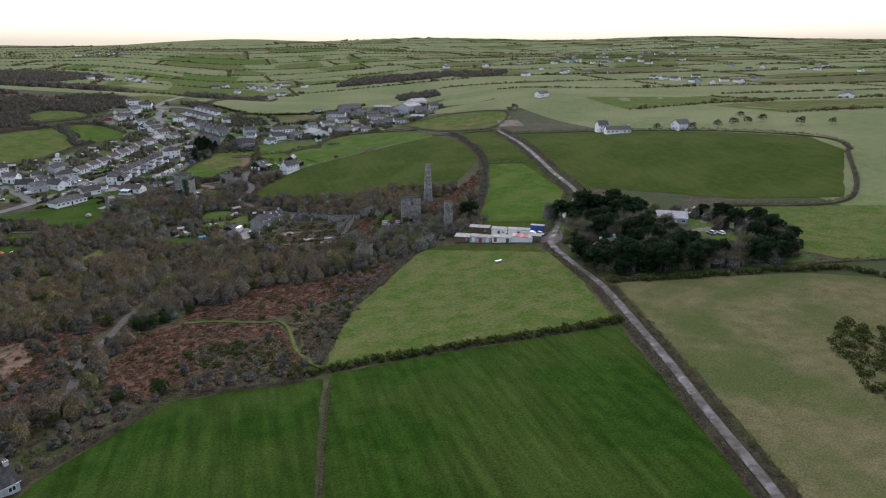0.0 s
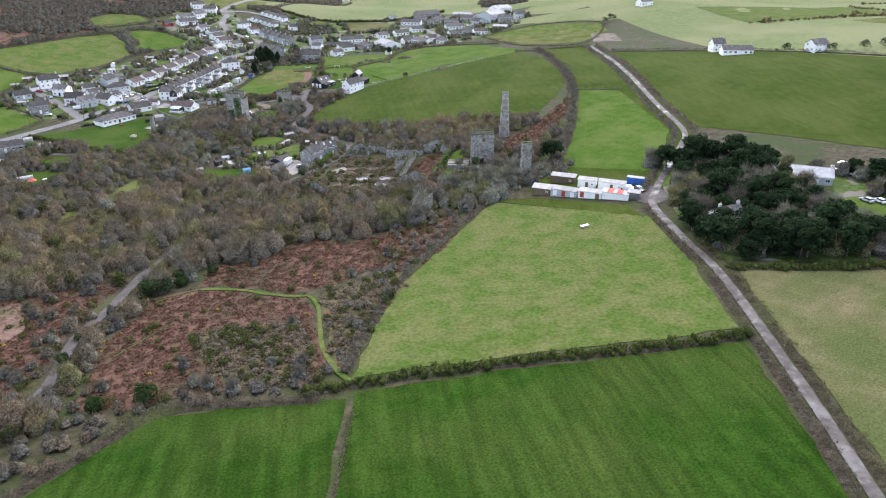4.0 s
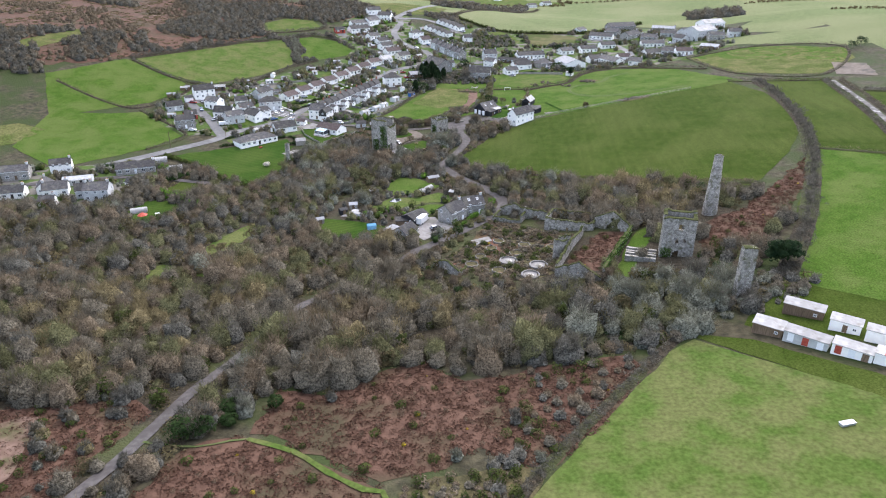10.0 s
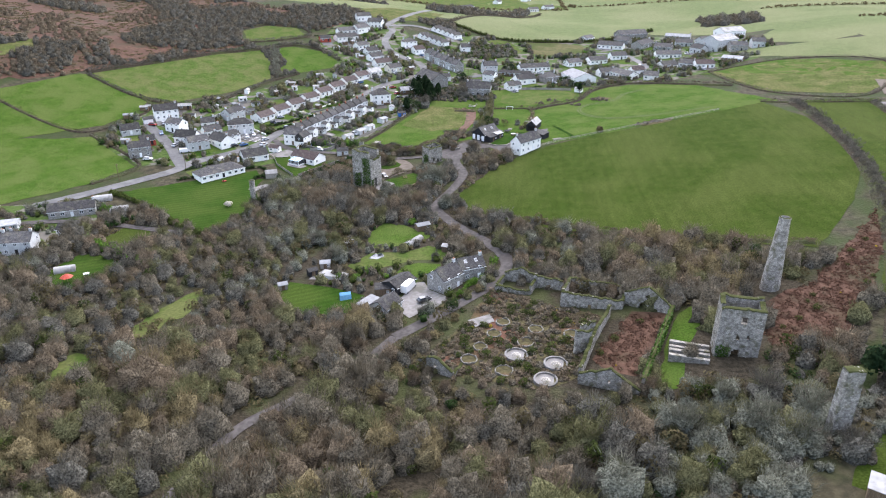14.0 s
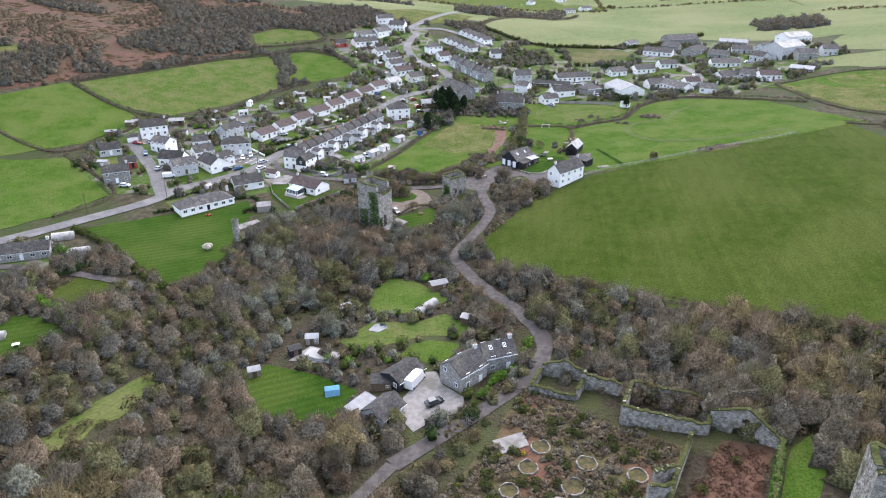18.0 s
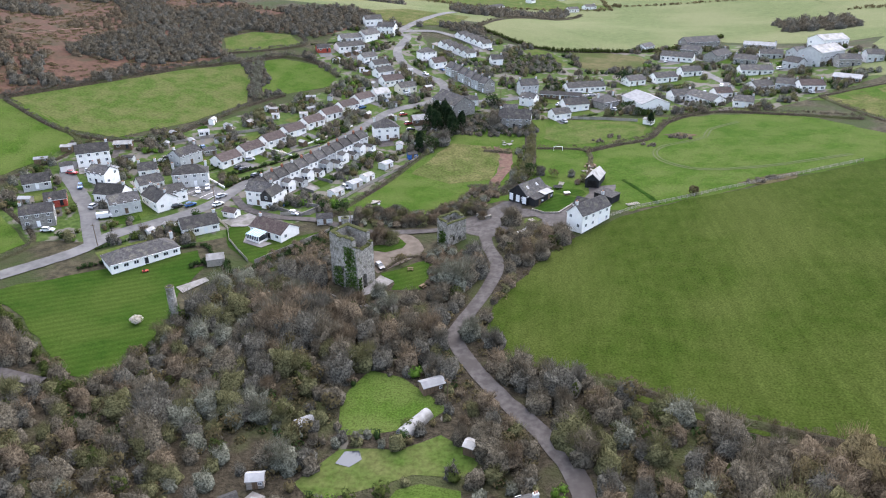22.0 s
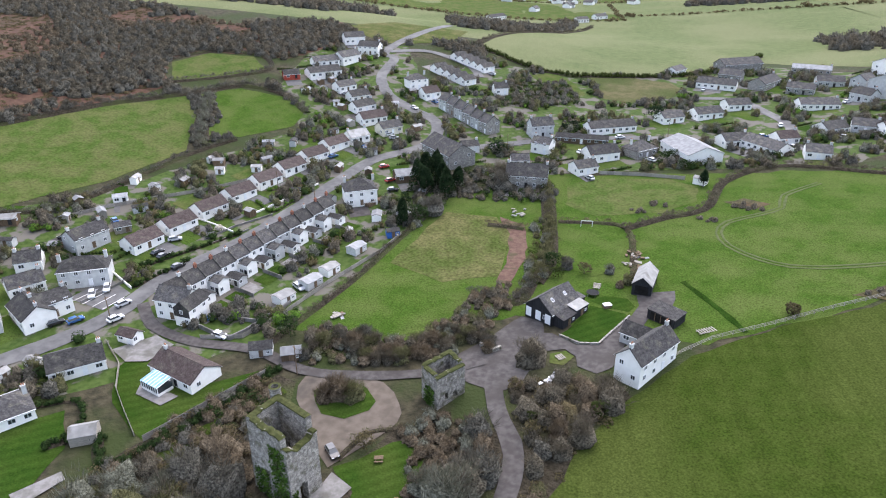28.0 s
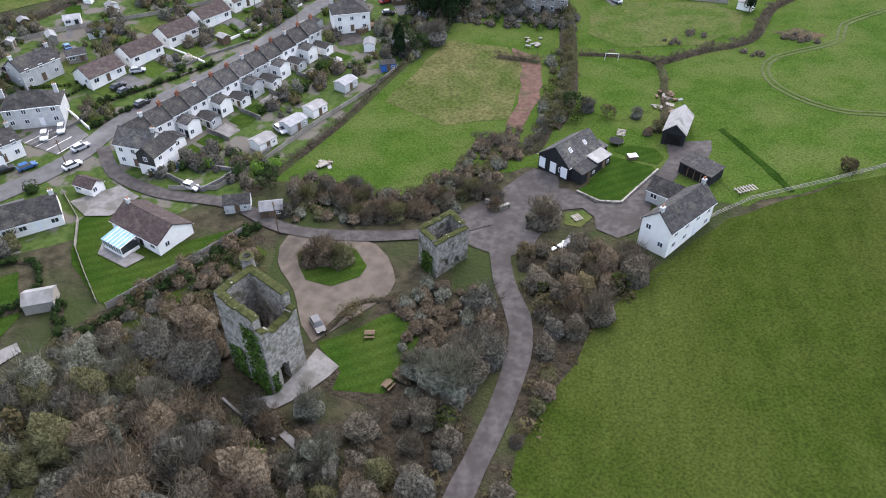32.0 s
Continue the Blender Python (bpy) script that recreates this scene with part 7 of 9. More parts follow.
for i in range(12):
    s = (i + 0.5) / 12 - 0.5
    bx, by = -78.7 + 66 * s * math.cos(a66), 539.0 + 66 * s * math.sin(a66)
    nx, ny = math.sin(a66), -math.cos(a66)
    ln = (3.2, 4.4, 3.6, 5.0)[i % 4]
    off = 3.1 + ln / 2
    house(bx + nx * off, by + ny * off, -24, ln, 3.2 if i % 2 else 3.8, 2.3 if i % 2 else 3.8, 2.9 if i % 2 else 4.6, "white" if i % 3 else "grey_render", "slate_dark" if i % 2 else "slate", "white rear wing of a terraced house", name="rear_wing", chimneys=(), group="terrace rear wings", bays=2, sides="f")

# ---- vegetation ----
rng = np.random.default_rng(7)


def oriented(tri, nrm):
    """Turns every triangle so that it faces along its outward normal."""
    g = np.cross(tri[:, 1] - tri[:, 0], tri[:, 2] - tri[:, 0])
    back = (g * nrm).sum(1) < 0
    tri[back] = tri[back][:, ::-1]
    return tri.reshape(-1, 3), np.repeat(nrm, 3, 0)


def lumpy(d, r, lump, freq):
    k = r.normal(size=(6, 3)) * freq
    ph = r.uniform(0, 6.28, 6)
    return 1 + lump * np.sin(d @ k.T + ph).mean(1) * 1.5


def twig_cloud(n, rx, rz, length, width, z0=0.0, shell=0.72, seed=1, lump=0.35, freq=3.0):
    """Fine twigs that stand out of a lumpy dome."""
    r = np.random.default_rng(seed)
    d = r.normal(size=(n, 3))
    d[:, 2] = np.where(d[:, 2] < -0.35, -d[:, 2], d[:, 2])
    d /= np.linalg.norm(d, axis=1)[:, None]
    rad = (shell + (1 - shell) * r.random(n)) * lumpy(d, r, lump, freq)
    tip = d * rad[:, None] * np.array([rx, rx, rz]) + np.array([0, 0, z0])
    way = d * 0.75 + np.array([0, 0, 0.7]) + r.normal(size=(n, 3)) * 0.4
    way /= np.linalg.norm(way, axis=1)[:, None]
    root = tip - way * (length * r.uniform(0.6, 1.3, n))[:, None]
    side = np.cross(way, d + r.normal(size=(n, 3)) * 0.5)
    side /= np.linalg.norm(side, axis=1)[:, None] + 1e-9
    w = (width * r.uniform(0.5, 1.5, n))[:, None]
    nrm = d * np.array([1, 1, 1.3]) + np.array([0, 0, 0.25]) + r.normal(size=(n, 3)) * 0.25
    nrm /= np.linalg.norm(nrm, axis=1)[:, None]
    return oriented(np.stack([root - side * w * 0.5, root + side * w * 0.5, tip], 1), nrm)


def core_cloud(rx, rz, z0, seed, lump=0.3, freq=3.0, rings=5, sides=9):
    """The dense inside of a crown: a lumpy dome in facets."""
    r = np.random.default_rng(seed)
    rows = [np.array([[math.cos(s / sides * math.tau + k * 0.35) * math.cos(e), math.sin(s / sides * math.tau + k * 0.35) * math.cos(e), math.sin(e)] for s in range(sides)]) for k, e in enumerate(np.linspace(-0.7, 1.35, rings))]
    P = np.concatenate(rows + [np.array([[0, 0, 1.0]])])
    B = P * (lumpy(P, r, lump, freq) * r.uniform(0.9, 1.1, len(P)))[:, None] * np.array([rx, rx, rz]) + np.array([0, 0, z0])
    tri = []
    for k in range(rings - 1):
        for s in range(sides):
            a, b, c, d = k * sides + s, k * sides + (s + 1) % sides, (k + 1) * sides + (s + 1) % sides, (k + 1) * sides + s
            tri += [(a, b, c), (a, c, d)]
    tri += [((rings - 1) * sides + s, (rings - 1) * sides + (s + 1) % sides, rings * sides) for s in range(sides)]
    tri = np.array(tri)
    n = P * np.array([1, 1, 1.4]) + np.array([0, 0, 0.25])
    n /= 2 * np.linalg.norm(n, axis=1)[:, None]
    return B[tri].reshape(-1, 3), n[tri].reshape(-1, 3)


def leaf_cloud(n, rx, rz, size, z0=0.0, seed=1, lump=0.4, shell=0.75, freq=3.2, cone=0.0):
    """Small leaf clumps over a lumpy or conical crown."""
    r = np.random.default_rng(seed)
    d = r.normal(size=(n, 3))
    d[:, 2] = np.where(d[:, 2] < -0.45, -d[:, 2], d[:, 2])
    d /= np.linalg.norm(d, axis=1)[:, None]
    rad = (shell + (1 - shell) * r.random(n) ** 0.5) * lumpy(d, r, lump, freq)
    c = d * rad[:, None] * np.array([rx, rx, rz])
    if cone:
        t = (c[:, 2] / rz + 1) / 2
        c[:, :2] *= (1 - cone * np.clip(t, 0, 1))[:, None]
    c += np.array([0, 0, z0])
    nrm = d + np.array([0, 0, 0.3]) + r.normal(size=(n, 3)) * 0.35
    nrm /= np.linalg.norm(nrm, axis=1)[:, None]
    a = np.cross(nrm, r.normal(size=(n, 3)))
    a /= np.linalg.norm(a, axis=1)[:, None] + 1e-9
    b = np.cross(nrm, a) + nrm * r.uniform(-0.7, 0.7, n)[:, None]
    s = (size * r.uniform(0.5, 1.4, n))[:, None]
    return oriented(np.stack([c + a * s, c - a * s * 0.5 + b * s * 0.8, c - a * s * 0.5 - b * s * 0.8], 1), nrm)


def tri_mesh(name, v, nrm, material):
    me = fast_tris(name, v, material)
    size = np.linalg.norm(nrm, axis=1)
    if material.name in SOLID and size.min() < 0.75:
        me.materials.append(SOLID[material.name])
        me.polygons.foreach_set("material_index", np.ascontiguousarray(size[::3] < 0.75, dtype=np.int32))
    nrm = nrm / size[:, None]
    facing = me.attributes.new("custom_normal", "FLOAT_VECTOR", "POINT")
    facing.data.foreach_set("vector", np.ascontiguousarray(nrm, dtype=np.float32).ravel())
    me.update()
    return me


def join(clouds):
    return np.concatenate([c[0] for c in clouds]), np.concatenate([c[1] for c in clouds])


def moved(cloud, x, y, z, s=1.0, a=0.0, sz=None):
    v, n = cloud
    c, d = math.cos(a), math.sin(a)
    turn = np.array([[c, d, 0], [-d, c, 0], [0, 0, 1]])
    return (v * np.array([s, s, sz or s])) @ turn + np.array([x, y, z]), n @ turn


def trunk_mesh(h, r, spread, seed, material=None, limbs=6):
    q = random.Random(seed)
    b = Build()
    top = Vector((q.uniform(-0.3, 0.3), q.uniform(-0.3, 0.3), h * 0.4))
    b.tube((0, 0, -0.5), top, r, r * 0.7, 6)
    for k in range(limbs):
        a = k / limbs * math.tau + q.uniform(-0.4, 0.4)
        mid = top + Vector((math.cos(a) * spread * 0.35, math.sin(a) * spread * 0.35, h * q.uniform(0.15, 0.28)))
        end = mid + Vector((math.cos(a + 0.3) * spread * 0.35, math.sin(a + 0.3) * spread * 0.35, h * q.uniform(0.1, 0.25)))
        b.tube(top - Vector((0, 0, 0.1)), mid, r * 0.5, r * 0.3, 5)
        b.tube(mid, end, r * 0.3, r * 0.08, 4)
        for w in (-0.7, 0.6):
            b.tube(mid, mid + Vector((math.cos(a + w) * spread * 0.3, math.sin(a + w) * spread * 0.3, h * 0.2)), r * 0.2, r * 0.06, 4)
    return b.mesh("trunk", material or M["bark"])


def scrub_crown(h, s, n, width, seed, subs=8, core=True):
    """A rounded winter crown: several domes of fine twigs that fan out from their own limbs, round a dense inside."""
    r = np.random.default_rng(seed)
    k = np.arange(subs)
    q, a = np.sqrt((k + 0.3) / subs) * 0.62, k * 2.4 + r.uniform(-0.4, 0.4, subs)
    size = r.uniform(0.32, 0.5, subs)
    cen = np.stack([np.cos(a) * q * s, np.sin(a) * q * s, h * (0.66 - 0.34 * q ** 2 + r.uniform(-0.17, 0.15, subs))], 1)
    pick = r.choice(subs, size=n, p=size / size.sum())
    d = r.normal(size=(n, 3))
    d[:, 2] = np.where(d[:, 2] < -0.25, -d[:, 2], d[:, 2])
    d /= np.linalg.norm(d, axis=1)[:, None]
    rad = np.stack([size[pick] * s * 1.1, size[pick] * s * 1.1, size[pick] * h * 0.75], 1)
    tip = cen[pick] + d * rad * (r.uniform(0.62, 1.2, n) * lumpy(d, r, 0.35, 4.0))[:, None]
    tip[:, 2] = np.maximum(tip[:, 2], h * 0.08)
    foot = cen[pick] * np.array([0.8, 0.8, 0.7])
    root = foot + (tip - foot) * r.uniform(0.3, 0.75, n)[:, None] + r.normal(size=(n, 3)) * s * 0.05
    way = tip - root
    side = np.cross(way, r.normal(size=(n, 3)))
    side /= np.linalg.norm(side, axis=1)[:, None] + 1e-9
    w = (width * r.uniform(0.6, 1.5, n))[:, None]
    whole = tip / np.array([s, s, h]) - np.array([0, 0, 0.3])
    nrm = d * 0.6 + whole * 0.95 + np.array([0, 0, 0.1]) + r.normal(size=(n, 3)) * 0.32
    nrm /= np.linalg.norm(nrm, axis=1)[:, None]
    twigs = oriented(np.stack([root - side * w * 0.5, root + side * w * 0.5, tip], 1), nrm)
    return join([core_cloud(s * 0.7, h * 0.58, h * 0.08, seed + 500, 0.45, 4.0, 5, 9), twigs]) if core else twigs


SHAPE = {"bare": [(4.9, 2.9), (5.6, 3.4), (6.4, 3.7), (4.2, 2.7)], "shrub": [(2.6, 1.6), (2.0, 1.4), (3.2, 1.9)], "leafy": [(3.0, 1.7), (2.2, 1.5), (4.2, 2.2)], "pine": [(10, 4.2), (11.5, 5.0), (8.5, 3.6)], "cypress": [(11, 3.4), (9, 2.9)]}
PROTO = {}


def proto(kind, k):
    if (kind, k) not in PROTO:
        h, s = SHAPE[kind][k]
        if kind == "bare":
            c = scrub_crown(h, s * 1.15, 1500, 0.055, 20 + k, 11)
            PROTO[kind, k] = (trunk_mesh(h, 0.17, s, k), c)
        elif kind == "shrub":
            PROTO[kind, k] = (trunk_mesh(h, 0.09, s, 10 + k, limbs=5), scrub_crown(h, s, 560, 0.07, 30 + k, 6))
        elif kind == "leafy":
            PROTO[kind, k] = (trunk_mesh(h, 0.1, s, 20 + k, limbs=5), leaf_cloud(620, s, h * 0.5, 0.2, h * 0.48, 70 + k))
        elif kind == "pine":
            q = np.random.default_rng(80 + k)
            lumps = []
            for j in range(15):
                a, rr = q.uniform(0, 6.28), s * 0.85 * math.sqrt(q.random())
                lumps.append(moved(leaf_cloud(190, s * 0.5, s * 0.34, 0.42, 0, 90 + 13 * k + j), rr * math.cos(a), rr * math.sin(a), h * (0.42 + 0.5 * q.random() - 0.2 * rr / s)))
            PROTO[kind, k] = (trunk_mesh(h, 0.3, s, 30 + k), join(lumps))
        else:
            PROTO[kind, k] = (trunk_mesh(h, 0.25, s * 0.4, 40 + k), leaf_cloud(1300, s, h * 0.5, 0.36, h * 0.5, 110 + k, 0.3, cone=0.45))
    return PROTO[kind, k]


CROWN = {}


def tree(x, y, kind, hue, k, scale, turn, label, name="tree", category="tree", group="", tall=1.0):
    """One tree or bush: trunk with limbs, and its crown."""
    tr, cl = proto(kind, k)
    key = (kind, hue, k)
    if key not in CROWN:
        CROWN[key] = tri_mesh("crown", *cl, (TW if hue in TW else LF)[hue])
    root = empty(name, pose(x, y, ground_z(x, y) + 0.05, 0, 0, turn), label, category, group)
    root.scale = (scale, scale, scale * tall)
    part("trunk", tr, root)
    part("crown", CROWN[key], root)
    return root


def scatter(points, clouds, name, material, label, category, kind="stuff"):
    """Growth too dense to count, as one piece: a few clumps, turned and sized at random."""
    out = [moved(clouds[rng.integers(len(clouds))], x, y, ground_z(x, y), s, rng.uniform(0, 6.28), s * rng.uniform(0.85, 1.2)) for x, y, s in points]
    if out:
        return tagged(new(name, tri_mesh(name, *join(out), material)), label, category, kind=kind)


GARDENS = [
    [(-50, 360), (-42, 375), (-28, 378), (-28, 406), (-18, 411), (-6, 410), (0, 386), (6, 377), (16, 377), (21, 366), (14, 351), (-1, 337), (-7, 345), (-20, 344), (-40, 344)],
    [(-95, 495), (-55, 500), (-40, 490), (-72, 456), (-90, 452), (-100, 470)],
    [(-180, 480), (-150, 465), (-100, 472), (-60, 500), (-34, 560), (-28, 640), (-50, 690), (-75, 775), (-125, 745), (-125, 690), (-98, 640), (-150, 560), (-185, 530)],
    [(-30, 640), (-12, 600), (20, 615), (60, 618), (120, 618), (205, 680), (212, 740), (140, 800), (80, 790), (30, 745), (-30, 765), (-60, 700)],
    [(-215, 370), (-200, 410), (-150, 425), (-135, 415), (-135, 375), (-170, 370)],
]
CLEAR = FIELD_POLY + [p for _, _, p in YARDS] + BRACKEN[:5] + GORSE + GARDENS[:1] + GARDENS[1:2] + [
    [(66, 315), (62, 305), (82, 308), (88, 330), (72, 328)], [(50, 305), (70, 338), (20, 362), (0, 318), (35, 303)],
    [(82, 285), (95, 300), (130, 268), (130, 245), (112, 245), (84, 266)], [(-47, 441), (-30, 444), (-28, 460), (-46, 463)], [(-20, 474), (-8, 474), (-6, 490), (-20, 488)], [(85, 337), (101, 339), (102, 352), (90, 355)], [(17, 484), (28, 481), (42, 500), (34, 510), (18, 496)],
]
CLEAR_BOX = [(min(a for a, _ in p) - 1, max(a for a, _ in p) + 1, min(b for _, b in p) - 1, max(b for _, b in p) + 1, p) for p in CLEAR]


LANE_BOX = [(w, line, min(a for a, _ in line) - 8, max(a for a, _ in line) + 8, min(b for _, b in line) - 8, max(b for _, b in line) + 8) for _, w, line, _ in LANES]


def is_clear(x, y, margin=2.0):
    for x0, x1, y0, y1, p in CLEAR_BOX:
        if x0 < x < x1 and y0 < y < y1 and inside(x, y, p):
            return True
    return any(x0 < x < x1 and y0 < y < y1 and off_line(x, y, line) < w / 2 + margin for w, line, x0, x1, y0, y1 in LANE_BOX)


def spots(poly, gap, test=None, seed=3, margin=2.0, clear=True):
    r = random.Random(seed)
    x0, x1 = min(p[0] for p in poly), max(p[0] for p in poly)
    y0, y1 = min(p[1] for p in poly), max(p[1] for p in poly)
    out = []
    y = y0
    while y < y1:
        x = x0 + r.uniform(0, gap)
        while x < x1:
            px, py = x + r.uniform(-0.45, 0.45) * gap, y + r.uniform(-0.45, 0.45) * gap
            if inside(px, py, poly) and not (clear and is_clear(px, py, margin)) and (test is None or test(px, py)):
                out.append((px, py))
            x += gap
        y += gap * 0.9
    return out


HUES = ("tawny", "olive", "brown", "rust", "brown", "grey", "olive", "lichen")
HUE_WORD = {"grey": "grey", "brown": "brown", "rust": "reddish", "olive": "olive", "lichen": "pale lichened", "tawny": "tawny"}


def hue_at(x, y):
    """Stands of one kind of tree, with strays among them."""
    v = 0.65 * noise.noise((x * 0.018, y * 0.018, 1.7)) + 0.95 * noise.noise((x * 0.27, y * 0.27, 4.2)) + 0.35 * math.exp(-((x - 62) / 26) ** 2 - ((y - 282) / 22) ** 2) + (0.18 if y > 385 else 0.0)
    return HUES[int(min(max((v + 0.75) / 1.5, 0), 0.999) * 8)]


WOOD = [(-260, 150), (-70, 150), (-45, 168), (-46, 205), (-38, 232), (-26, 252), (-14, 249), (0, 262), (18, 256), (56, 266), (74, 272), (84, 290), (92, 300), (118, 338), (112, 366), (60, 388), (25, 408), (6, 414), (6, 440), (28, 478), (20, 492), (2, 486), (-6, 470), (-14, 446), (-42, 440), (-50, 462),
        (-72, 454), (-82, 424), (-90, 400), (-125, 420), (-142, 400), (-140, 372), (-200, 362), (-260, 350)]
region("woodland_floor", WOOD, M["litter"], 0.06, "leaf litter and moss under bare scrub trees", "woodland floor", 9.0, 2.0)


GLADES = [[(-86, 326), (-81, 337), (-78.5, 348), (-73, 358), (-68.5, 355), (-71.5, 341), (-77, 329)], [(-89, 303), (-93, 313), (-92, 321), (-86, 318), (-82, 307)], [(-77, 311), (-74, 322), (-68, 321), (-69, 311)]]
for poly in GLADES:
    region("glade", poly, M["grass_mid"], 0.13, "strip of rough yellow-green grass between trees", "rough grass", 6.0, 3.0)


def open_glade(x, y):
    """Gaps in the scrub where rough grass and bracken show."""
    return noise.noise((x * 0.035, y * 0.035, 8.1)) < 0.55 and not any(inside(x, y, g) for g in GLADES)


wood_spots = [p for p in spots(WOOD, 4.3, open_glade, 3, 1.1) if off_line(*p, LANES[4][2]) > 4.4 and off_line(*p, LANES[3][2]) > 3.6]
by_hue = {}
near_spots = sorted((p for p in wood_spots if p[1] > 300 or p[0] > 30), key=lambda p: off_line(p[0], p[1], [(30, 270), (20, 330), (-20, 430), (10, 460)]))[:400]
near_set = set(near_spots[::5])
for x, y in wood_spots:
    h = hue_at(x, y)
    s = random.uniform(0.6, 1.25) * (1.1 + 0.55 * noise.noise((x * 0.045, y * 0.045, 5.5))) * (0.55 if -6 < x < 92 and 294 < y < 318 or -16 < x < 22 and 330 < y < 348 else 0.6 if x > -2 and y > 440 else 0.85 if 318 < y < 420 else 1.0)
    if (x, y) in near_set:
        tree(x, y, "bare", h, random.randrange(4), s, random.uniform(0, 360), "bare winter scrub tree with fine %s twigs" % HUE_WORD[h], group="scrub woodland trees", tall=random.uniform(0.85, 1.15))
    else:
        by_hue.setdefault(h, []).append((x, y, s))
THIN = [scrub_crown(h, s * 1.15, 340, 0.10, 40 + i, 8) for i, (h, s) in enumerate(SHAPE["bare"])]
for hue, pts in by_hue.items():
    scatter(pts, THIN, "scrub_wood", TW[hue], "dense bare winter scrub with %s twigs" % HUE_WORD[hue], "woodland")
# brambles, ivy and gorse under and between the trees
under = spots(WOOD, 3.9, None, 9, 1.6)
LOW = [leaf_cloud(54, 1.5, 0.7, 0.3, 0.3, 130 + i) for i in range(3)]
scatter([(x, y, random.uniform(0.6, 1.4)) for x, y in under if noise.noise((x * 0.06, y * 0.06, 2)) > -0.12], LOW, "bramble", LF["bramble"], "tangled brown brambles under bare trees", "bramble")
scatter([(x, y, random.uniform(0.6, 1.3)) for x, y in under if noise.noise((x * 0.05, y * 0.05, 7)) > 0.3], LOW, "ivy_undergrowth", LF["laurel"], "dark evergreen undergrowth among bare trees", "undergrowth")
# tall ivy-clad and evergreen growth that rises between the bare trees
scatter([(x, y, random.uniform(1.1, 2.0)) for x, y in under if noise.noise((x * 0.3, y * 0.3, 3)) > 0.36], [leaf_cloud(110, 1.1, 1.3, 0.22, 1.2, 135 + i) for i in range(3)], "ivy_thicket", LF["bramble"], "dull green ivy-clad growth among bare trees", "thicket")
scatter([(x, y, random.uniform(0.9, 1.8)) for x, y in under if noise.noise((x * 0.3, y * 0.3, 13)) > 0.42], [leaf_cloud(110, 1.1, 1.3, 0.22, 1.2, 138 + i) for i in range(3)], "holly_thicket", LF["gorse"], "dark holly and gorse among bare trees", "thicket")
# bracken and heath
FROND = [leaf_cloud(60, 1.3, 0.14, 0.24, 0.05, 140 + i, 0.3) for i in range(3)]
br = [p for poly in BRACKEN[:5] for p in spots(poly, 1.9, None, 5, 1.0, False) if not inside(*p, GORSE[0]) and off_line(*p, LANES[5][2]) > 1.2 and off_line(*p, LANES[4][2]) > 2]
scatter([(x, y, random.uniform(0.6, 1.3)) for x, y in br], FROND, "bracken_fronds", LF["frond"], "collapsed rust-brown bracken fronds", "bracken")
STALK = [twig_cloud(40, 0.9, 0.7, 0.5, 0.06, 0.3, 0.5, 150 + i) for i in range(2)]
scatter([(x, y, random.uniform(0.6, 1.5)) for x, y in br[::5]], STALK, "dead_stems", TW["rust"], "dead stems among bracken", "bracken")
GB = [leaf_cloud(130, 1.1, 0.9, 0.2, 0.5, 160 + i) for i in range(3)]
gs = [p for poly, g_ in zip(GORSE, (1.7, 2.2, 1.6)) for p in spots(poly, g_, None, 6, 1.0, False) if off_line(*p, LANES[5][2]) > 1.4]
gs_clear = [p for p in gs if (math.hypot(p[0] - 28.6, p[1] - 326.6) > 2 or len(gs) < 1) and all(math.hypot(p[0] - a, p[1] - b) > 3.1 for a, b in ((26.3, 320.8), (35.7, 316.3), (33.1, 309.8), (17, 339), (22.6, 337.2), (20.4, 331.4), (17.1, 325.2), (14.6, 319.4), (23.4, 314.2), (31.3, 332.7), (40.2, 329.7)))]
random.Random(4).shuffle(gs_clear)
scatter([(x, y, random.uniform(0.5, 1.3)) for x, y in gs_clear[::4]], GB, "gorse", LF["gorse"], "dark green gorse bushes on heath", "gorse")
HEATHER = [scrub_crown(1.0, 1.3, 70, 0.09, 145 + i) for i in range(3)]
scatter([(x, y, random.uniform(0.6, 1.3)) for x, y in gs_clear[2::3]], HEATHER, "heather", TW["rust"], "dead brown heather stems", "heath")
scatter([(x, y, random.uniform(0.6, 1.3)) for x, y in gs_clear[::3]], HEATHER, "heather", TW["brown"], "dull brown dead growth", "heath")
scatter([(x, y, random.uniform(0.5, 1.2)) for x, y in gs_clear[1::3]], LOW, "heath_bramble", TW["rust"], "brown bramble and heather clumps", "bramble")
scatter([(x, y, random.uniform(0.5, 1.2)) for x, y in br[3::26]], GB, "gorse", LF["gorse"], "scattered dark gorse bushes in bracken", "gorse")
scatter([(x, y, random.uniform(0.2, 0.5)) for x, y in gs_clear[::14] + br[7::110] + [(-45.5, 197), (-45, 203.9), (-44, 199), (-2.5, 185.8), (11.6, 193.5), (5, 205)]], GB, "gorse_bloom", LF["bloom"], "yellow gorse flowers", "gorse")
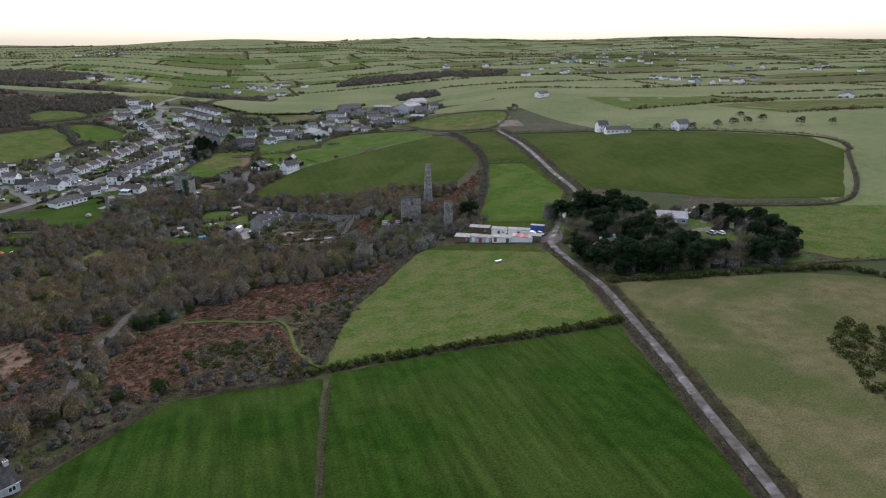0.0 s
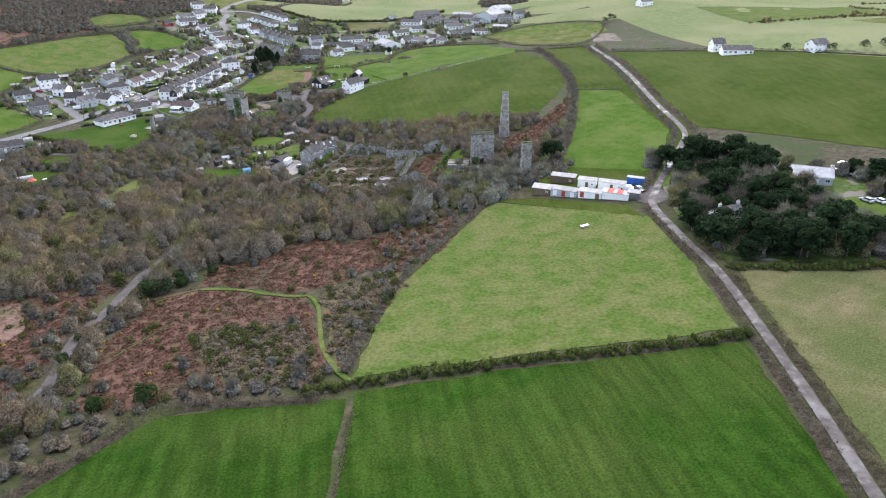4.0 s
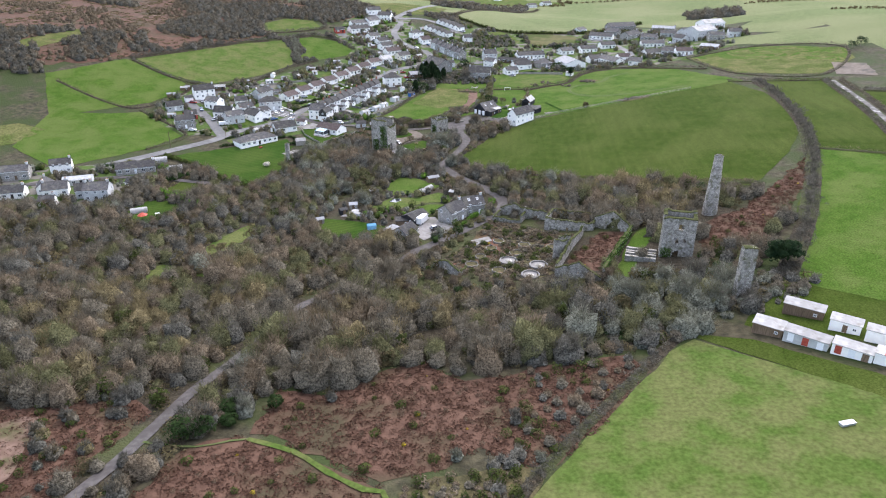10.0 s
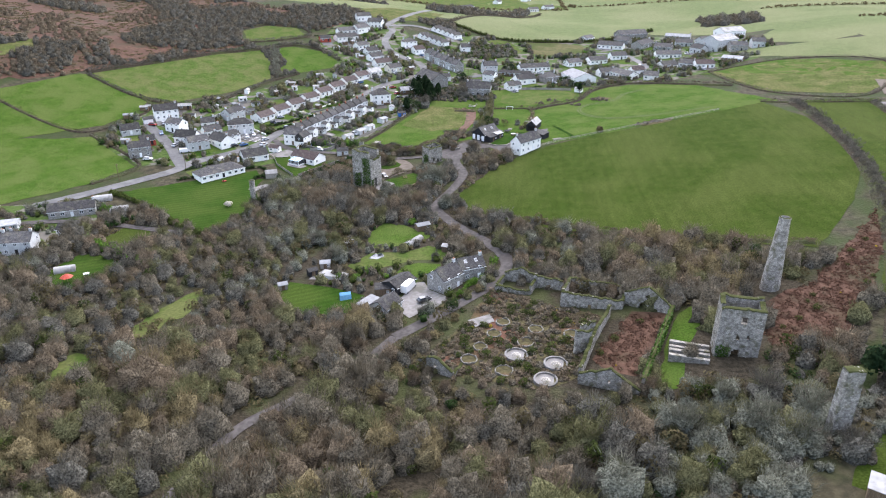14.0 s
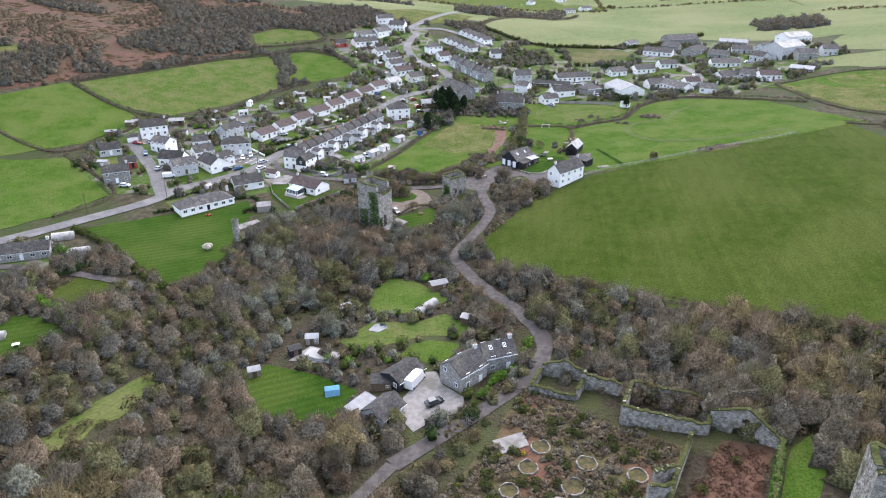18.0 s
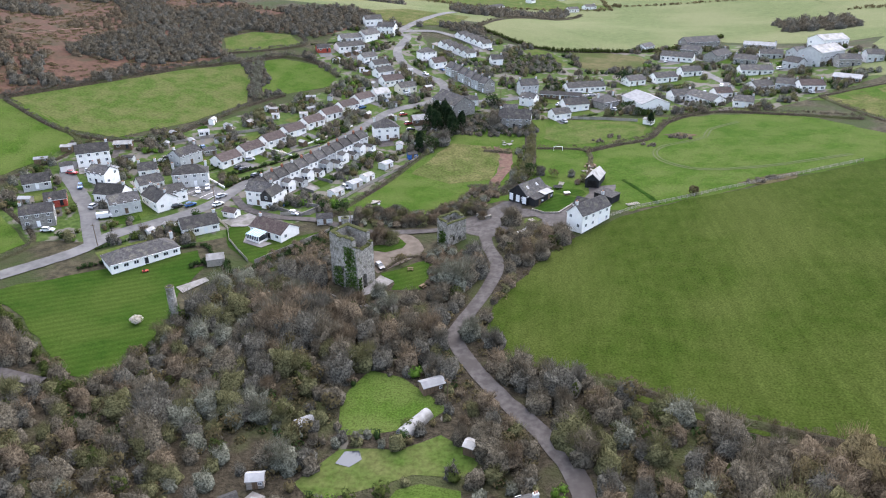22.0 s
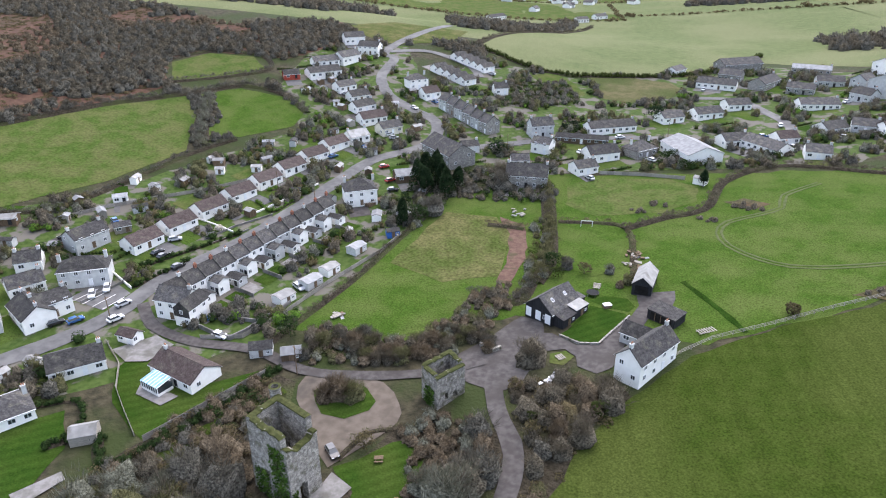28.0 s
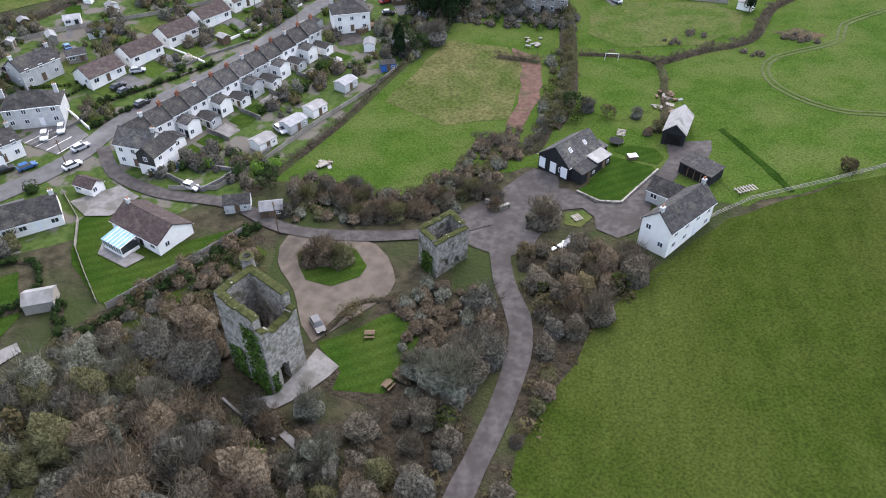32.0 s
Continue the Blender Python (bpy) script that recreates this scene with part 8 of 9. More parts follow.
for x, y, s in ((-37, 236, 1.7), (29, 238, 1.3), (34, 226, 1.1), (27, 209, 1.0), (-30, 240, 1.5), (48, 250, 1.0), (18, 226, 1.1), (-12, 246, 1.3), (5, 178, 1.3), (-2, 180, 1.4), (-18, 176, 1.5), (-38, 180, 1.4), (-44, 212, 1.3), (-48, 222, 1.4), (-22, 185, 1.0), (2, 199, 1.0), (-9, 170.5, 1.3), (4.5, 172.6, 1.2), (-18.9, 170.5, 1.0), (-14.7, 174, 1.2), (-59.3, 189, 1.7), (-63, 192, 1.5), (-69.5, 236, 1.6), (-60.7, 243, 1.8)):
    tree(x, y, "shrub", random.choice(["lichen", "grey", "grey"]), random.randrange(3), s, random.uniform(0, 360), "rounded pale lichened thorn bush on heath", "bush", "bush", "heath bushes")
for x, y, s in ((-27, 172, 1.5), (-34, 240, 1.6), (-40, 232, 1.3), (-24, 243, 1.2), (-52, 196, 1.0), (12, 300, 0.9), (-37.4, 172.2, 1.3), (-47.4, 169.7, 1.1), (-36.2, 232.5, 1.5), (-40.1, 230.5, 1.4), (-32, 236, 1.2), (-52, 207.5, 0.8), (94, 362, 1.3), (84, 350, 1.1), (72, 303, 0.9), (60, 366, 1.0), (-12, 340, 1.0), (8, 345, 0.9)):
    tree(x, y, "leafy", "laurel", random.randrange(3), s, random.uniform(0, 360), "dense dark evergreen bush", "bush", "bush", "evergreen bushes")


r_ = random.Random(14)
open_ground = [p for p in spots(BRACKEN[3], 5.4, None, 16, 1.0, False) if not inside(*p, YARDS[6][2]) and off_line(*p, LANES[4][2]) > 4]
for hue in ("lichen", "grey", "brown", "tawny"):
    scatter([(x, y, r_.uniform(0.5, 1.15)) for x, y in open_ground if r_.random() < 0.2], [scrub_crown(3.0, 2.1, 420, 0.07, 300 + i, 7) for i in range(3)], "heath_bushes", TW[hue], "rounded %s thorn bushes on open heath" % HUE_WORD[hue], "bushes")
scatter([(x, y, r_.uniform(0.5, 1.2)) for x, y in open_ground if r_.random() < 0.4], GB, "gorse", LF["gorse"], "dark gorse bushes beside a track", "gorse")

# ---- hedges ----
HEDGE_TW = [scrub_crown(1.6, 1.2, 70, 0.08, 170 + i, 5, False) for i in range(3)]
HEDGE_LF = [join([core_cloud(0.55, 0.5, 0.5, 190 + i, 0.5, rings=4, sides=7), leaf_cloud(62, 0.88, 0.84, 0.2, 0.6, 190 + i, 0.3)]) for i in range(3)]


def hedge(line, width, height, hue, label, step=1.1, gaps=0.0, seed=1, bank=True):
    """A field hedge: an earth bank with twigs or leaves crowded along it."""
    q = random.Random(seed)
    pts = rounded(line, step)
    root = new("hedge")
    x0, y0 = pts[0]
    z00 = ground_z(x0, y0)
    root.matrix_world = Matrix.Translation((x0, y0, z00))
    tagged(root, label, "hedge", "field hedges")
    out = []
    for x, y in pts:
        for _ in range(max(1, round(width / 1.5))):
            if q.random() < gaps:
                continue
            ox, oy = q.gauss(0, width * 0.22), q.gauss(0, width * 0.22)
            s = q.uniform(0.7, 1.25)
            out.append(moved((HEDGE_TW if hue in TW else HEDGE_LF)[q.randrange(3)], x + ox - x0, y + oy - y0, ground_z(x + ox, y + oy) - z00 + 0.2, s, q.uniform(0, 6.28), s * height * q.uniform(0.7, 1.2) / 1.4))
    if bank:
        v, f = [], []
        for i, p in enumerate(pts):
            a, b = Vector(pts[max(i - 1, 0)]), Vector(pts[min(i + 1, len(pts) - 1)])
            d = (b - a).normalized()
            sd = Vector((-d.y, d.x)) * width * 0.5
            for s, hz in ((-1.1, -0.1), (-0.55, 0.3 * height), (0, 0.38 * height), (0.55, 0.3 * height), (1.1, -0.1)):
                c = Vector(p) + sd * s
                v.append((c.x - x0, c.y - y0, ground_z(c.x, c.y) - z00 + hz * (1 + 0.3 * noise.noise((c.x * 0.3, c.y * 0.3, 1)))))
            if i:
                k = len(v) - 10
                f += [(k + c, k + 1 + c, k + 6 + c, k + 5 + c) for c in range(4)]
        me = mesh_from("bank", v, f, M["litter"], True)
        if me.polygons[0].normal.z < 0:
            me.flip_normals()
        part("bank", me, root, "rough earth bank")
    if out:
        part("growth", tri_mesh("growth", *join(out), (TW if hue in TW else LF)[hue]), root)
    return root


def beside(line, off):
    out = []
    for i, p in enumerate(line):
        a, b = Vector(line[max(i - 1, 0)]), Vector(line[min(i + 1, len(line) - 1)])
        d = (b - a).normalized()
        out.append((p[0] - d.y * off, p[1] + d.x * off))
    return out


TRACK = LANES[0][2]
HEDGES = [
    ([(6, 166), (31, 167), (58, 166), (84, 164.5), (104, 165)], 2.6, 1.7, "gorse", "dark clipped gorse hedge between green fields"),
    ([(-80, 95), (-62, 118), (-50, 140), (-34, 157), (-23, 167), (-3, 165), (9, 163)], 3.0, 1.5, "brown", "scrubby hedge bank round a lush field"),
    ([(15.5, 157), (8, 111), (0, 50)], 1.0, 0.35, "olive", "low grassy bank between two fields"),
    ([(14, 172), (22, 196), (33, 221), (62, 263), (71, 273)], 3.0, 1.4, "grey", "low scrubby hedge beside the grazed field"),
    (beside(TRACK[:8], 3.0), 2.6, 1.3, "brown", "low hedge bank along the track"), (beside(TRACK[:7], -3.0), 2.6, 1.3, "olive", "low hedge bank along the track"),
    (beside(TRACK[8:], 4.0), 3.0, 1.5, "grey", "scrubby hedge along the upper track"), (beside(TRACK[9:], -4.0), 3.0, 1.5, "brown", "scrubby hedge along the upper track"),
    ([(118, 197), (140, 190), (161, 186), (184, 181), (206, 166), (218, 80)], 2.4, 1.6, "gorse", "dark hedge at the edge of dry pasture"),
    ([(184, 181), (205, 183), (302, 158)], 2.2, 1.4, "olive", "bare field hedge on an earth bank"), ([(217, 258), (275, 247), (345, 317)], 2.4, 1.6, "brown", "bare field hedge on a bank"),
    ([(206, 499), (276, 442), (354, 356), (350, 319)], 2.6, 1.8, "grey", "hedge beyond the large pasture"),
    ([(102, 299), (124, 344), (146, 404), (158, 455), (165, 512), (166, 541)], 6.0, 2.2, "grey", "broad scrubby hedge beside the pasture"),
    ([(146, 405), (168, 391)], 2.0, 1.2, "olive", "low hedge between two small fields"), ([(152, 548), (166, 542), (203, 531)], 2.4, 1.5, "brown", "bare field hedge on an earth bank"),
    ([(6, 414), (30, 407), (56, 393), (92, 379), (114, 372)], 3.0, 1.4, "rust", "scrubby edge of the rounded pasture"),
    ([(32, 564), (45, 572), (60, 580), (72, 605), (95, 619), (123, 608), (150, 592)], 3.4, 2.0, "brown", "thick brown hedge round the meadow"),
    ([(12, 570), (32, 566), (33, 545), (31.5, 532)], 2.2, 1.6, "rust", "brown hedge beside a small field"),
    ([(8, 600), (9, 575), (9, 545), (5, 530)], 5.0, 2.6, "olive", "broad scrubby hedge beside the plots"),
    ([(-62, 492), (-55, 509), (-46, 531), (-38, 556), (-30, 580)], 2.4, 1.5, "brown", "overgrown hedge behind the gardens"),
    ([(-12, 524), (0, 520), (4, 530)], 4.0, 2.2, "grey", "scrub beside the barn"),
    ([(-226, 557), (-192, 543), (-168, 543), (-150, 556), (-132, 602), (-120, 622)], 2.6, 1.6, "grey", "hedge behind the bungalow gardens"),
    ([(-228, 560), (-204, 600), (-184, 634), (-158, 661), (-140, 679), (-118, 676), (-101, 658)], 4.0, 2.4, "grey", "tall hedge below the heath"),
    ([(-148, 660), (-142, 640), (-131, 612)], 6.0, 3.0, "lichen", "overgrown hedge between two fields"),
    ([(-248, 508), (-196, 491), (-180, 514), (-178, 535), (-195, 545)], 2.2, 1.3, "olive", "low scrubby hedge between pasture fields"), ([(-188, 490), (-150, 465), (-160, 441)], 2.0, 1.3, "brown", "low scrubby roadside hedge"),
    ([(-146, 433), (-124, 422), (-97, 401), (-86, 401), (-80, 424)], 2.4, 1.6, "gorse", "dark hedge below the striped lawn"),
    ([(-125, 452), (-97, 471), (-88, 464)], 1.2, 1.1, "laurel", "neat hedge round a lawn"),
    ([(-92, 458), (-84, 462), (-76, 455), (-62, 473), (-54, 487)], 2.4, 1.5, "laurel", "green bank below the garden fence"),
    ([(9.4, 352.4), (11.7, 356.8), (14.7, 361.8), (17.7, 368.6), (19.4, 375.4)], 2.2, 1.9, "privet", "bright clipped hedge beside the lane"),
    ([(-130.5, 388), (-122, 383.6), (-115, 380), (-106.9, 375.3), (-100.5, 372.8)], 3.0, 3.4, "privet", "tall clipped yellow-green conifer hedge"),
    ([(-131, 399.6), (-125.5, 407), (-119.5, 411.6)], 2.6, 2.2, "laurel", "dark clipped garden hedge"),
    ([(-139.5, 414.6), (-136.5, 417)], 3.0, 3.0, "privet", "clump of yellow-green conifers"),
    ([(-36, 795), (-20, 848), (50, 1020)], 3.0, 2.0, "brown", "field hedge above the village"), ([(-36, 794), (5, 756), (38, 755), (100, 778), (146, 836)], 3.0, 2.0, "gorse", "dark hedge below a broad pasture"),
    ([(-188, 700), (-174, 721), (-148, 724), (-136, 706), (-153, 687), (-174, 670)], 3.0, 2.0, "grey", "hedge round a small field"),
    ([(147, 634), (163, 570), (205, 548), (245, 620), (200, 652), (147, 637)], 2.0, 1.4, "brown", "hedge round the arena field"),
    ([(-110, 527), (-97, 543), (-90, 552)], 1.3, 1.2, "laurel", "dark clipped front garden hedge"),
    ([(-92.5, 574), (-85.2, 568), (-82.2, 573), (-80, 581.5), (-86.6, 585.4), (-91.4, 583)], 1.2, 1.2, "privet", "clipped green hedge round a front lawn"),
    ([(-10.8, 567.1), (-4, 565.8), (1.1, 564.2)], 3.0, 1.8, "rust", "block of brown brambles across a plot"),
    ([(-31.9, 460.9), (-27.9, 468.2), (-23, 470), (-17.8, 470.4)], 1.8, 1.2, "olive", "low scrubby hedge beside the car park"),
]
for k, (line, w, h, hue, label) in enumerate(HEDGES):
    hedge(line, w, h, hue, label, seed=k)

# ---- trees that stand out ----
for x, y, k, s in ((103.0, 305.5, 0, 0.95), (146.7, 271.5, 1, 1.15), (160.5, 268, 1, 1.1), (139, 277, 0, 1.0), (122.7, 209, 0, 1.1), (131, 205, 1, 1.0), (140, 203, 0, 1.1), (152, 205, 1, 1.05), (160, 200, 0, 1.0), (190, 208, 2, 1.2), (183, 196, 0, 0.9), (203, 243, 2, 0.8), (168, 203, 2, 0.9), (174, 266, 2, 0.7), (197, 196, 2, 0.7)):
    tree(x, y, "pine", "pine", k, s, random.uniform(0, 360), "dark spreading pine with a lumpy crown", group="pines")
for x, y, hue, s in ((130, 245, "grey", 1.2), (138, 240, "grey", 1.4), (146, 250, "lichen", 1.3), (154, 244, "olive", 1.3), (150, 232, "grey", 1.3), (140, 225, "lichen", 1.2), (162, 236, "olive", 1.3), (170, 230, "olive", 1.2), (185, 255, "grey", 1.1), (192, 250, "grey", 1.1), (128, 232, "brown", 1.1), (160, 222, "grey", 1.2), (173, 244, "brown", 1.0),
                     (190, 232, "brown", 1.1), (124, 222, "rust", 1.1), (84, 294, "lichen", 1.3), (80, 286, "lichen", 1.2), (74, 290, "lichen", 1.3), (88, 283, "grey", 1.1), (66, 292, "lichen", 1.2), (60, 290, "lichen", 1.2), (78, 300, "grey", 1.2), (70, 300, "lichen", 1.1)):
    tree(x, y, "bare", hue, random.randrange(4), s, random.uniform(0, 360), "rounded bare tree with %s twigs" % HUE_WORD[hue], group="standing bare trees")
COPSE = [(119, 203), (124, 240), (136, 285), (168, 276), (200, 250), (207, 215), (198, 188), (172, 190), (150, 192), (130, 198)]
region("copse_floor", COPSE, M["garden"], 0.07, "shaded turf and leaf litter under pines", "copse floor", 8.0, 2.0)
region("lawn", [(172, 212), (186, 212), (190, 226), (178, 232), (170, 224)], M["grass_bright"], 0.2, "small bright lawn among trees", "lawn", 5.0, 1.0)
for x, y in spots(COPSE, 5.2, lambda x, y: not inside(x, y, [(168, 208), (192, 210), (194, 255), (170, 262), (166, 240)]) and math.hypot(x - 131.5, y - 222) > 7, 77, 2.0, False):
    if off_line(x, y, LANES[0][2]) > 4.5:
        h = random.choice(["grey", "pine", "lichen", "olive", "pine", "pine"])
        tree(x, y, "pine" if h == "pine" else "bare", h, random.randrange(3), random.uniform(0.65, 0.95) if h == "pine" else random.uniform(0.9, 1.35), random.uniform(0, 360), "dark dense pine in the copse" if h == "pine" else "bare copse tree with %s twigs" % HUE_WORD[h], group="copse trees")
for x, y, k, s in ((-36.2, 598.6, 0, 1.1), (-31.0, 596.0, 0, 1.15), (-27.1, 586.0, 0, 1.0), (-33.0, 604.0, 1, 1.2), (-38.5, 563.5, 1, 0.8), (-24.0, 594.0, 1, 1.0), (-38.0, 592.0, 0, 1.1), (-34.5, 588.0, 1, 1.2), (-29.0, 591.0, 0, 1.05), (-40.0, 570.0, 1, 0.8), (62.7, 599.0, 1, 0.7)):
    tree(x, y, "cypress", "pine", k, s, random.uniform(0, 360), "tall dense dark cypress", group="dark conifers")
for x, y, kind, hue, k, s, lb in ((-8.8, 451.0, "bare", "lichen", 2, 1.5, "large pale lichened tree beside the lane"), (-6.5, 458.0, "bare", "grey", 1, 1.1, "bare grey tree beside the lane"), (-36.8, 479.4, "bare", "rust", 3, 1.35, "round tawny willow bush on a grass island"), (-39.6, 478.6, "bare", "rust", 0, 0.9, "tawny willow bush on a grass island"), (-33.2, 479.0, "bare", "olive", 3, 1.15, "tawny willow bush with ivy on a grass island"), (-56.0, 501.8, "leafy", "laurel", 2, 1.2, "dark green holly beside the lane"),
                                 (4.6, 493.5, "bare", "brown", 1, 1.25, "spreading bare tree beside the yard"), (-27.4, 464.6, "leafy", "bramble", 2, 0.95, "round grey-green bush beside the car park"), (65.8, 512.8, "leafy", "bramble", 1, 1.2, "lone bush beside the fence"), (-91.6, 426.6, "leafy", "blossom", 1, 1.0, "white pampas clump on a striped lawn"),
                                 (-8.8, 606.0, "bare", "brown", 2, 1.2, "bare tree beside the chapel"), (-8, 596, "bare", "grey", 2, 1.2, "bare grey tree by the plot"), (54.1, 626.3, "leafy", "laurel", 2, 1.2, "dark leafy evergreen garden tree"), (10, 540, "leafy", "laurel", 2, 1.2, "evergreen tree behind the barn"),
                                 (-34.0, 568.0, "leafy", "laurel", 2, 1.6, "dark evergreen tree behind gardens"), (-30.0, 574.0, "bare", "grey", 2, 1.2, "bare tree behind gardens"), (-37.5, 443.0, "bare", "grey", 3, 1.0, "bare bush below the slab"), (-34.5, 441.0, "bare", "rust", 3, 1.0, "tawny bush below the slab"), (-97, 552, "leafy", "blossom", 1, 0.9, "pale clipped garden bush"), (57.9, 682.4, "leafy", "pine", 2, 1.9, "tall dark evergreen beside a bungalow"), (-12.1, 630.6, "leafy", "pine", 2, 1.7, "spreading dark cedar beside the chapel"), (20, 666, "leafy", "pine", 2, 1.1, "dark evergreen beside a long house"), (16, 664, "leafy", "pine", 1, 1.3, "dark evergreen beside a long house"), (56.5, 628.0, "leafy", "laurel", 2, 1.2, "round evergreen beside the hall"), (59.6, 617.8, "leafy", "laurel", 2, 1.1, "round evergreen beside the plot")):
    tree(x, y, kind, hue, k, s, random.uniform(0, 360), lb)
for i in range(46):
    x = -48 + 44 * i / 45 + random.uniform(-1.5, 1.5)
    y = 495 + 4 * math.sin(i * 0.2) + random.uniform(-3.5, 5) + (4 if i > 27 else 0)
    if off_line(x, y, LANES[8][2]) > 3.4:
        h = random.choice(["brown", "rust", "brown", "olive", "grey"])
        tree(x, y, "bare", h, 3, random.uniform(0.6, 0.95), random.uniform(0, 360), "tawny bare bush above the back lane", "bush", "bush", "bushes above the back lane")
for i in range(34):
    s = i / 33
    x, y = 4.5 + 24 * s + random.uniform(-2, 2), 424 + 58 * s + random.uniform(-4, 3)
    if off_line(x, y, LANES[3][2]) > 3 and not is_clear(x, y, 1.5):
        h = random.choice(["lichen", "grey", "brown", "olive"])
        tree(x, y, "shrub", h, random.randrange(3), random.uniform(0.9, 1.5), random.uniform(0, 360), "scrubby bare bush on the field edge", "bush", "bush", "bushes on the field edge")

# ---- village gardens ----
for poly in GARDENS[:1] + GARDENS[2:]:
    region("garden", poly, M["garden"], 0.05, "patchwork of garden turf and bare soil", "garden", 9.0, 2.0)
built = [(o.matrix_world.translation.x, o.matrix_world.translation.y) for o in bpy.data.objects if o.parent is None and o.get("category") in ("house", "hall", "garage", "shed", "garage shed", "rear wing", "car", "van", "barn", "outbuilding", "conservatory", "greenhouse")]


def off_houses(x, y, d=6.5):
    return all(abs(x - a) > d or abs(y - b) > d or math.hypot(x - a, y - b) > d for a, b in built)


veg = [p for poly in GARDENS[1:] for p in spots(poly, 2.9, lambda x, y: off_houses(x, y) and noise.noise((x * 0.07, y * 0.07, 6)) > (0.12 if y > 640 else 0.02), 12, 1.2)] + [p for p in spots(GARDENS[0], 3.2, off_houses, 12, 1.2, False) if not any(inside(*p, q) for q in FIELD_POLY + [YARDS[3][2]])]
gv = {}
for x, y in veg:
    gv.setdefault(random.choices(["laurel", "privet", "bramble", "grey", "brown", "gorse", "lichen", "olive"], [3, 0.8, 2, 3, 4, 2, 3, 3])[0], []).append((x, y, random.uniform(0.55, 1.45)))
for hue, pts in gv.items():
    scatter(pts, [join([core_cloud(0.8, 0.7, 0.7, 210 + i, 0.5, rings=4, sides=7), leaf_cloud(90, 1.25, 1.15, 0.23, 0.9, 210 + i)]) for i in range(3)] if hue in LF else [scrub_crown(3.2, 2.0, 130, 0.13, 220 + i, 5) for i in range(3)], "garden_shrubs", (TW if hue in TW else LF)[hue], "assorted garden shrubs and small trees between houses", "shrubs")
for i in range(8):
    s = i / 7
    x, y, a = -115.8 + 36.5 * s, 538.8 + 86.9 * s, radians(66 - 8 * s)
    n_, d_ = Vector((math.sin(a), -math.cos(a))), Vector((math.cos(a), math.sin(a)))
    c = Vector((x, y))
    quad = lambda o0, o1, w0, w1: [tuple(c + n_ * o0 + d_ * w0), tuple(c + n_ * o1 + d_ * w0), tuple(c + n_ * o1 + d_ * w1), tuple(c + n_ * o0 + d_ * w1)]
    region("lawn", quad(4.6, 11.0, -5.5, 0.6), M["grass_bright"], 0.16, "small mown front lawn of a bungalow", "lawn", 4.0, 0.2)
    region("drive", quad(4.2, 11.4, 1.0, 5.6), M["tarmac"], 0.17, "tarmac drive beside a bungalow", "drive", 4.0, 0.2)
    region("lawn", quad(-14.0, -5.0, -4.6, 3.8), M["grass_bright" if i % 2 else "grass_mid"], 0.16, "back garden lawn of a bungalow", "lawn", 4.0, 0.3)
for i in range(12):
    s = (i + 0.5) / 12 - 0.5
    c = Vector((-78.7 + 66 * s * math.cos(a66), 539.0 + 66 * s * math.sin(a66)))
    n_, d_ = Vector((math.sin(a66), -math.cos(a66))), Vector((math.cos(a66), math.sin(a66)))
    region("yard" if i % 3 == 0 else "lawn", [tuple(c + n_ * o + d_ * w) for o, w in ((8.5, -2.2), (14.0, -2.2), (14.0, 2.2), (8.5, 2.2))], M["concrete" if i % 3 == 0 else "grass_lawn"], 0.16, "paved back yard of a terraced house" if i % 3 == 0 else "small back lawn of a terraced house", "yard" if i % 3 == 0 else "lawn", 4.0, 0.3)
    if i % 2 == 0:
        stone_wall([tuple(c + n_ * 7.5 + d_ * 2.7), tuple(c + n_ * 15 + d_ * 2.7)], 1.2, 0.2, "low block wall between back gardens", "concrete")

# plots round the other village houses: lawn, drive and a hedge at the back
q = random.Random(21)
plot_hedge = {"laurel": [], "brown": [], "gorse": []}
for x, y, turn, ln, wd, nm in PLOTS:
    if nm not in ("house", "bungalow") or not (460 < y < 800 and -190 < x < 215) or 535 < y < 627 and -120 < x < -76:
        continue
    a = radians(turn)
    d_, n_ = Vector((math.cos(a), math.sin(a))), Vector((-math.sin(a), math.cos(a)))
    side = q.choice((-1, 1))
    def plot(o0, o1, w0, w1):
        return [tuple(Vector((x, y)) + n_ * side * o + d_ * w) for o, w in ((o0, w0), (o1, w0), (o1, w1), (o0, w1))]
    H = wd / 2 + 0.4
    mid = Vector((x, y)) + n_ * side * (H + 4)
    if not is_clear(mid.x, mid.y, 1.5) and off_houses(mid.x, mid.y, 4.0):
        region("lawn", plot(H, H + q.uniform(6, 9), -ln / 2, ln * q.uniform(0.2, 0.5)), M[q.choice(["grass_lawn", "grass_bright", "grass_mid"])], 0.14, "small garden lawn beside a house", "lawn", 4.0, 0.4)
        for k in range(int(ln)):
            p = Vector((x, y)) + n_ * side * (H + 9.5) + d_ * (k - ln / 2)
            if not is_clear(p.x, p.y, 1.0) and off_houses(p.x, p.y, 5):
                plot_hedge[q.choice(["laurel", "laurel", "gorse"]) if turn > 20 else "brown"].append((p.x, p.y, q.uniform(0.45, 0.8)))
    mid = Vector((x, y)) - n_ * side * (H + 3)
    if not is_clear(mid.x, mid.y, 0.5) and off_houses(mid.x, mid.y, 4.0):
        region("drive", plot(-H, -H - q.uniform(5, 8), -ln / 2, q.uniform(-1, ln / 2)), M[q.choice(["tarmac", "concrete", "lane"])], 0.15, "paved drive beside a house", "drive", 4.0, 0.3)
        if q.random() < 0.55:
            cpt = Vector((x, y)) - n_ * side * (H + 4) - d_ * ln * 0.25
            car(cpt.x, cpt.y, turn + 90 + q.uniform(-8, 8), PT[q.choice(["white", "silver", "black", "blue"])], "small car parked on a house drive")
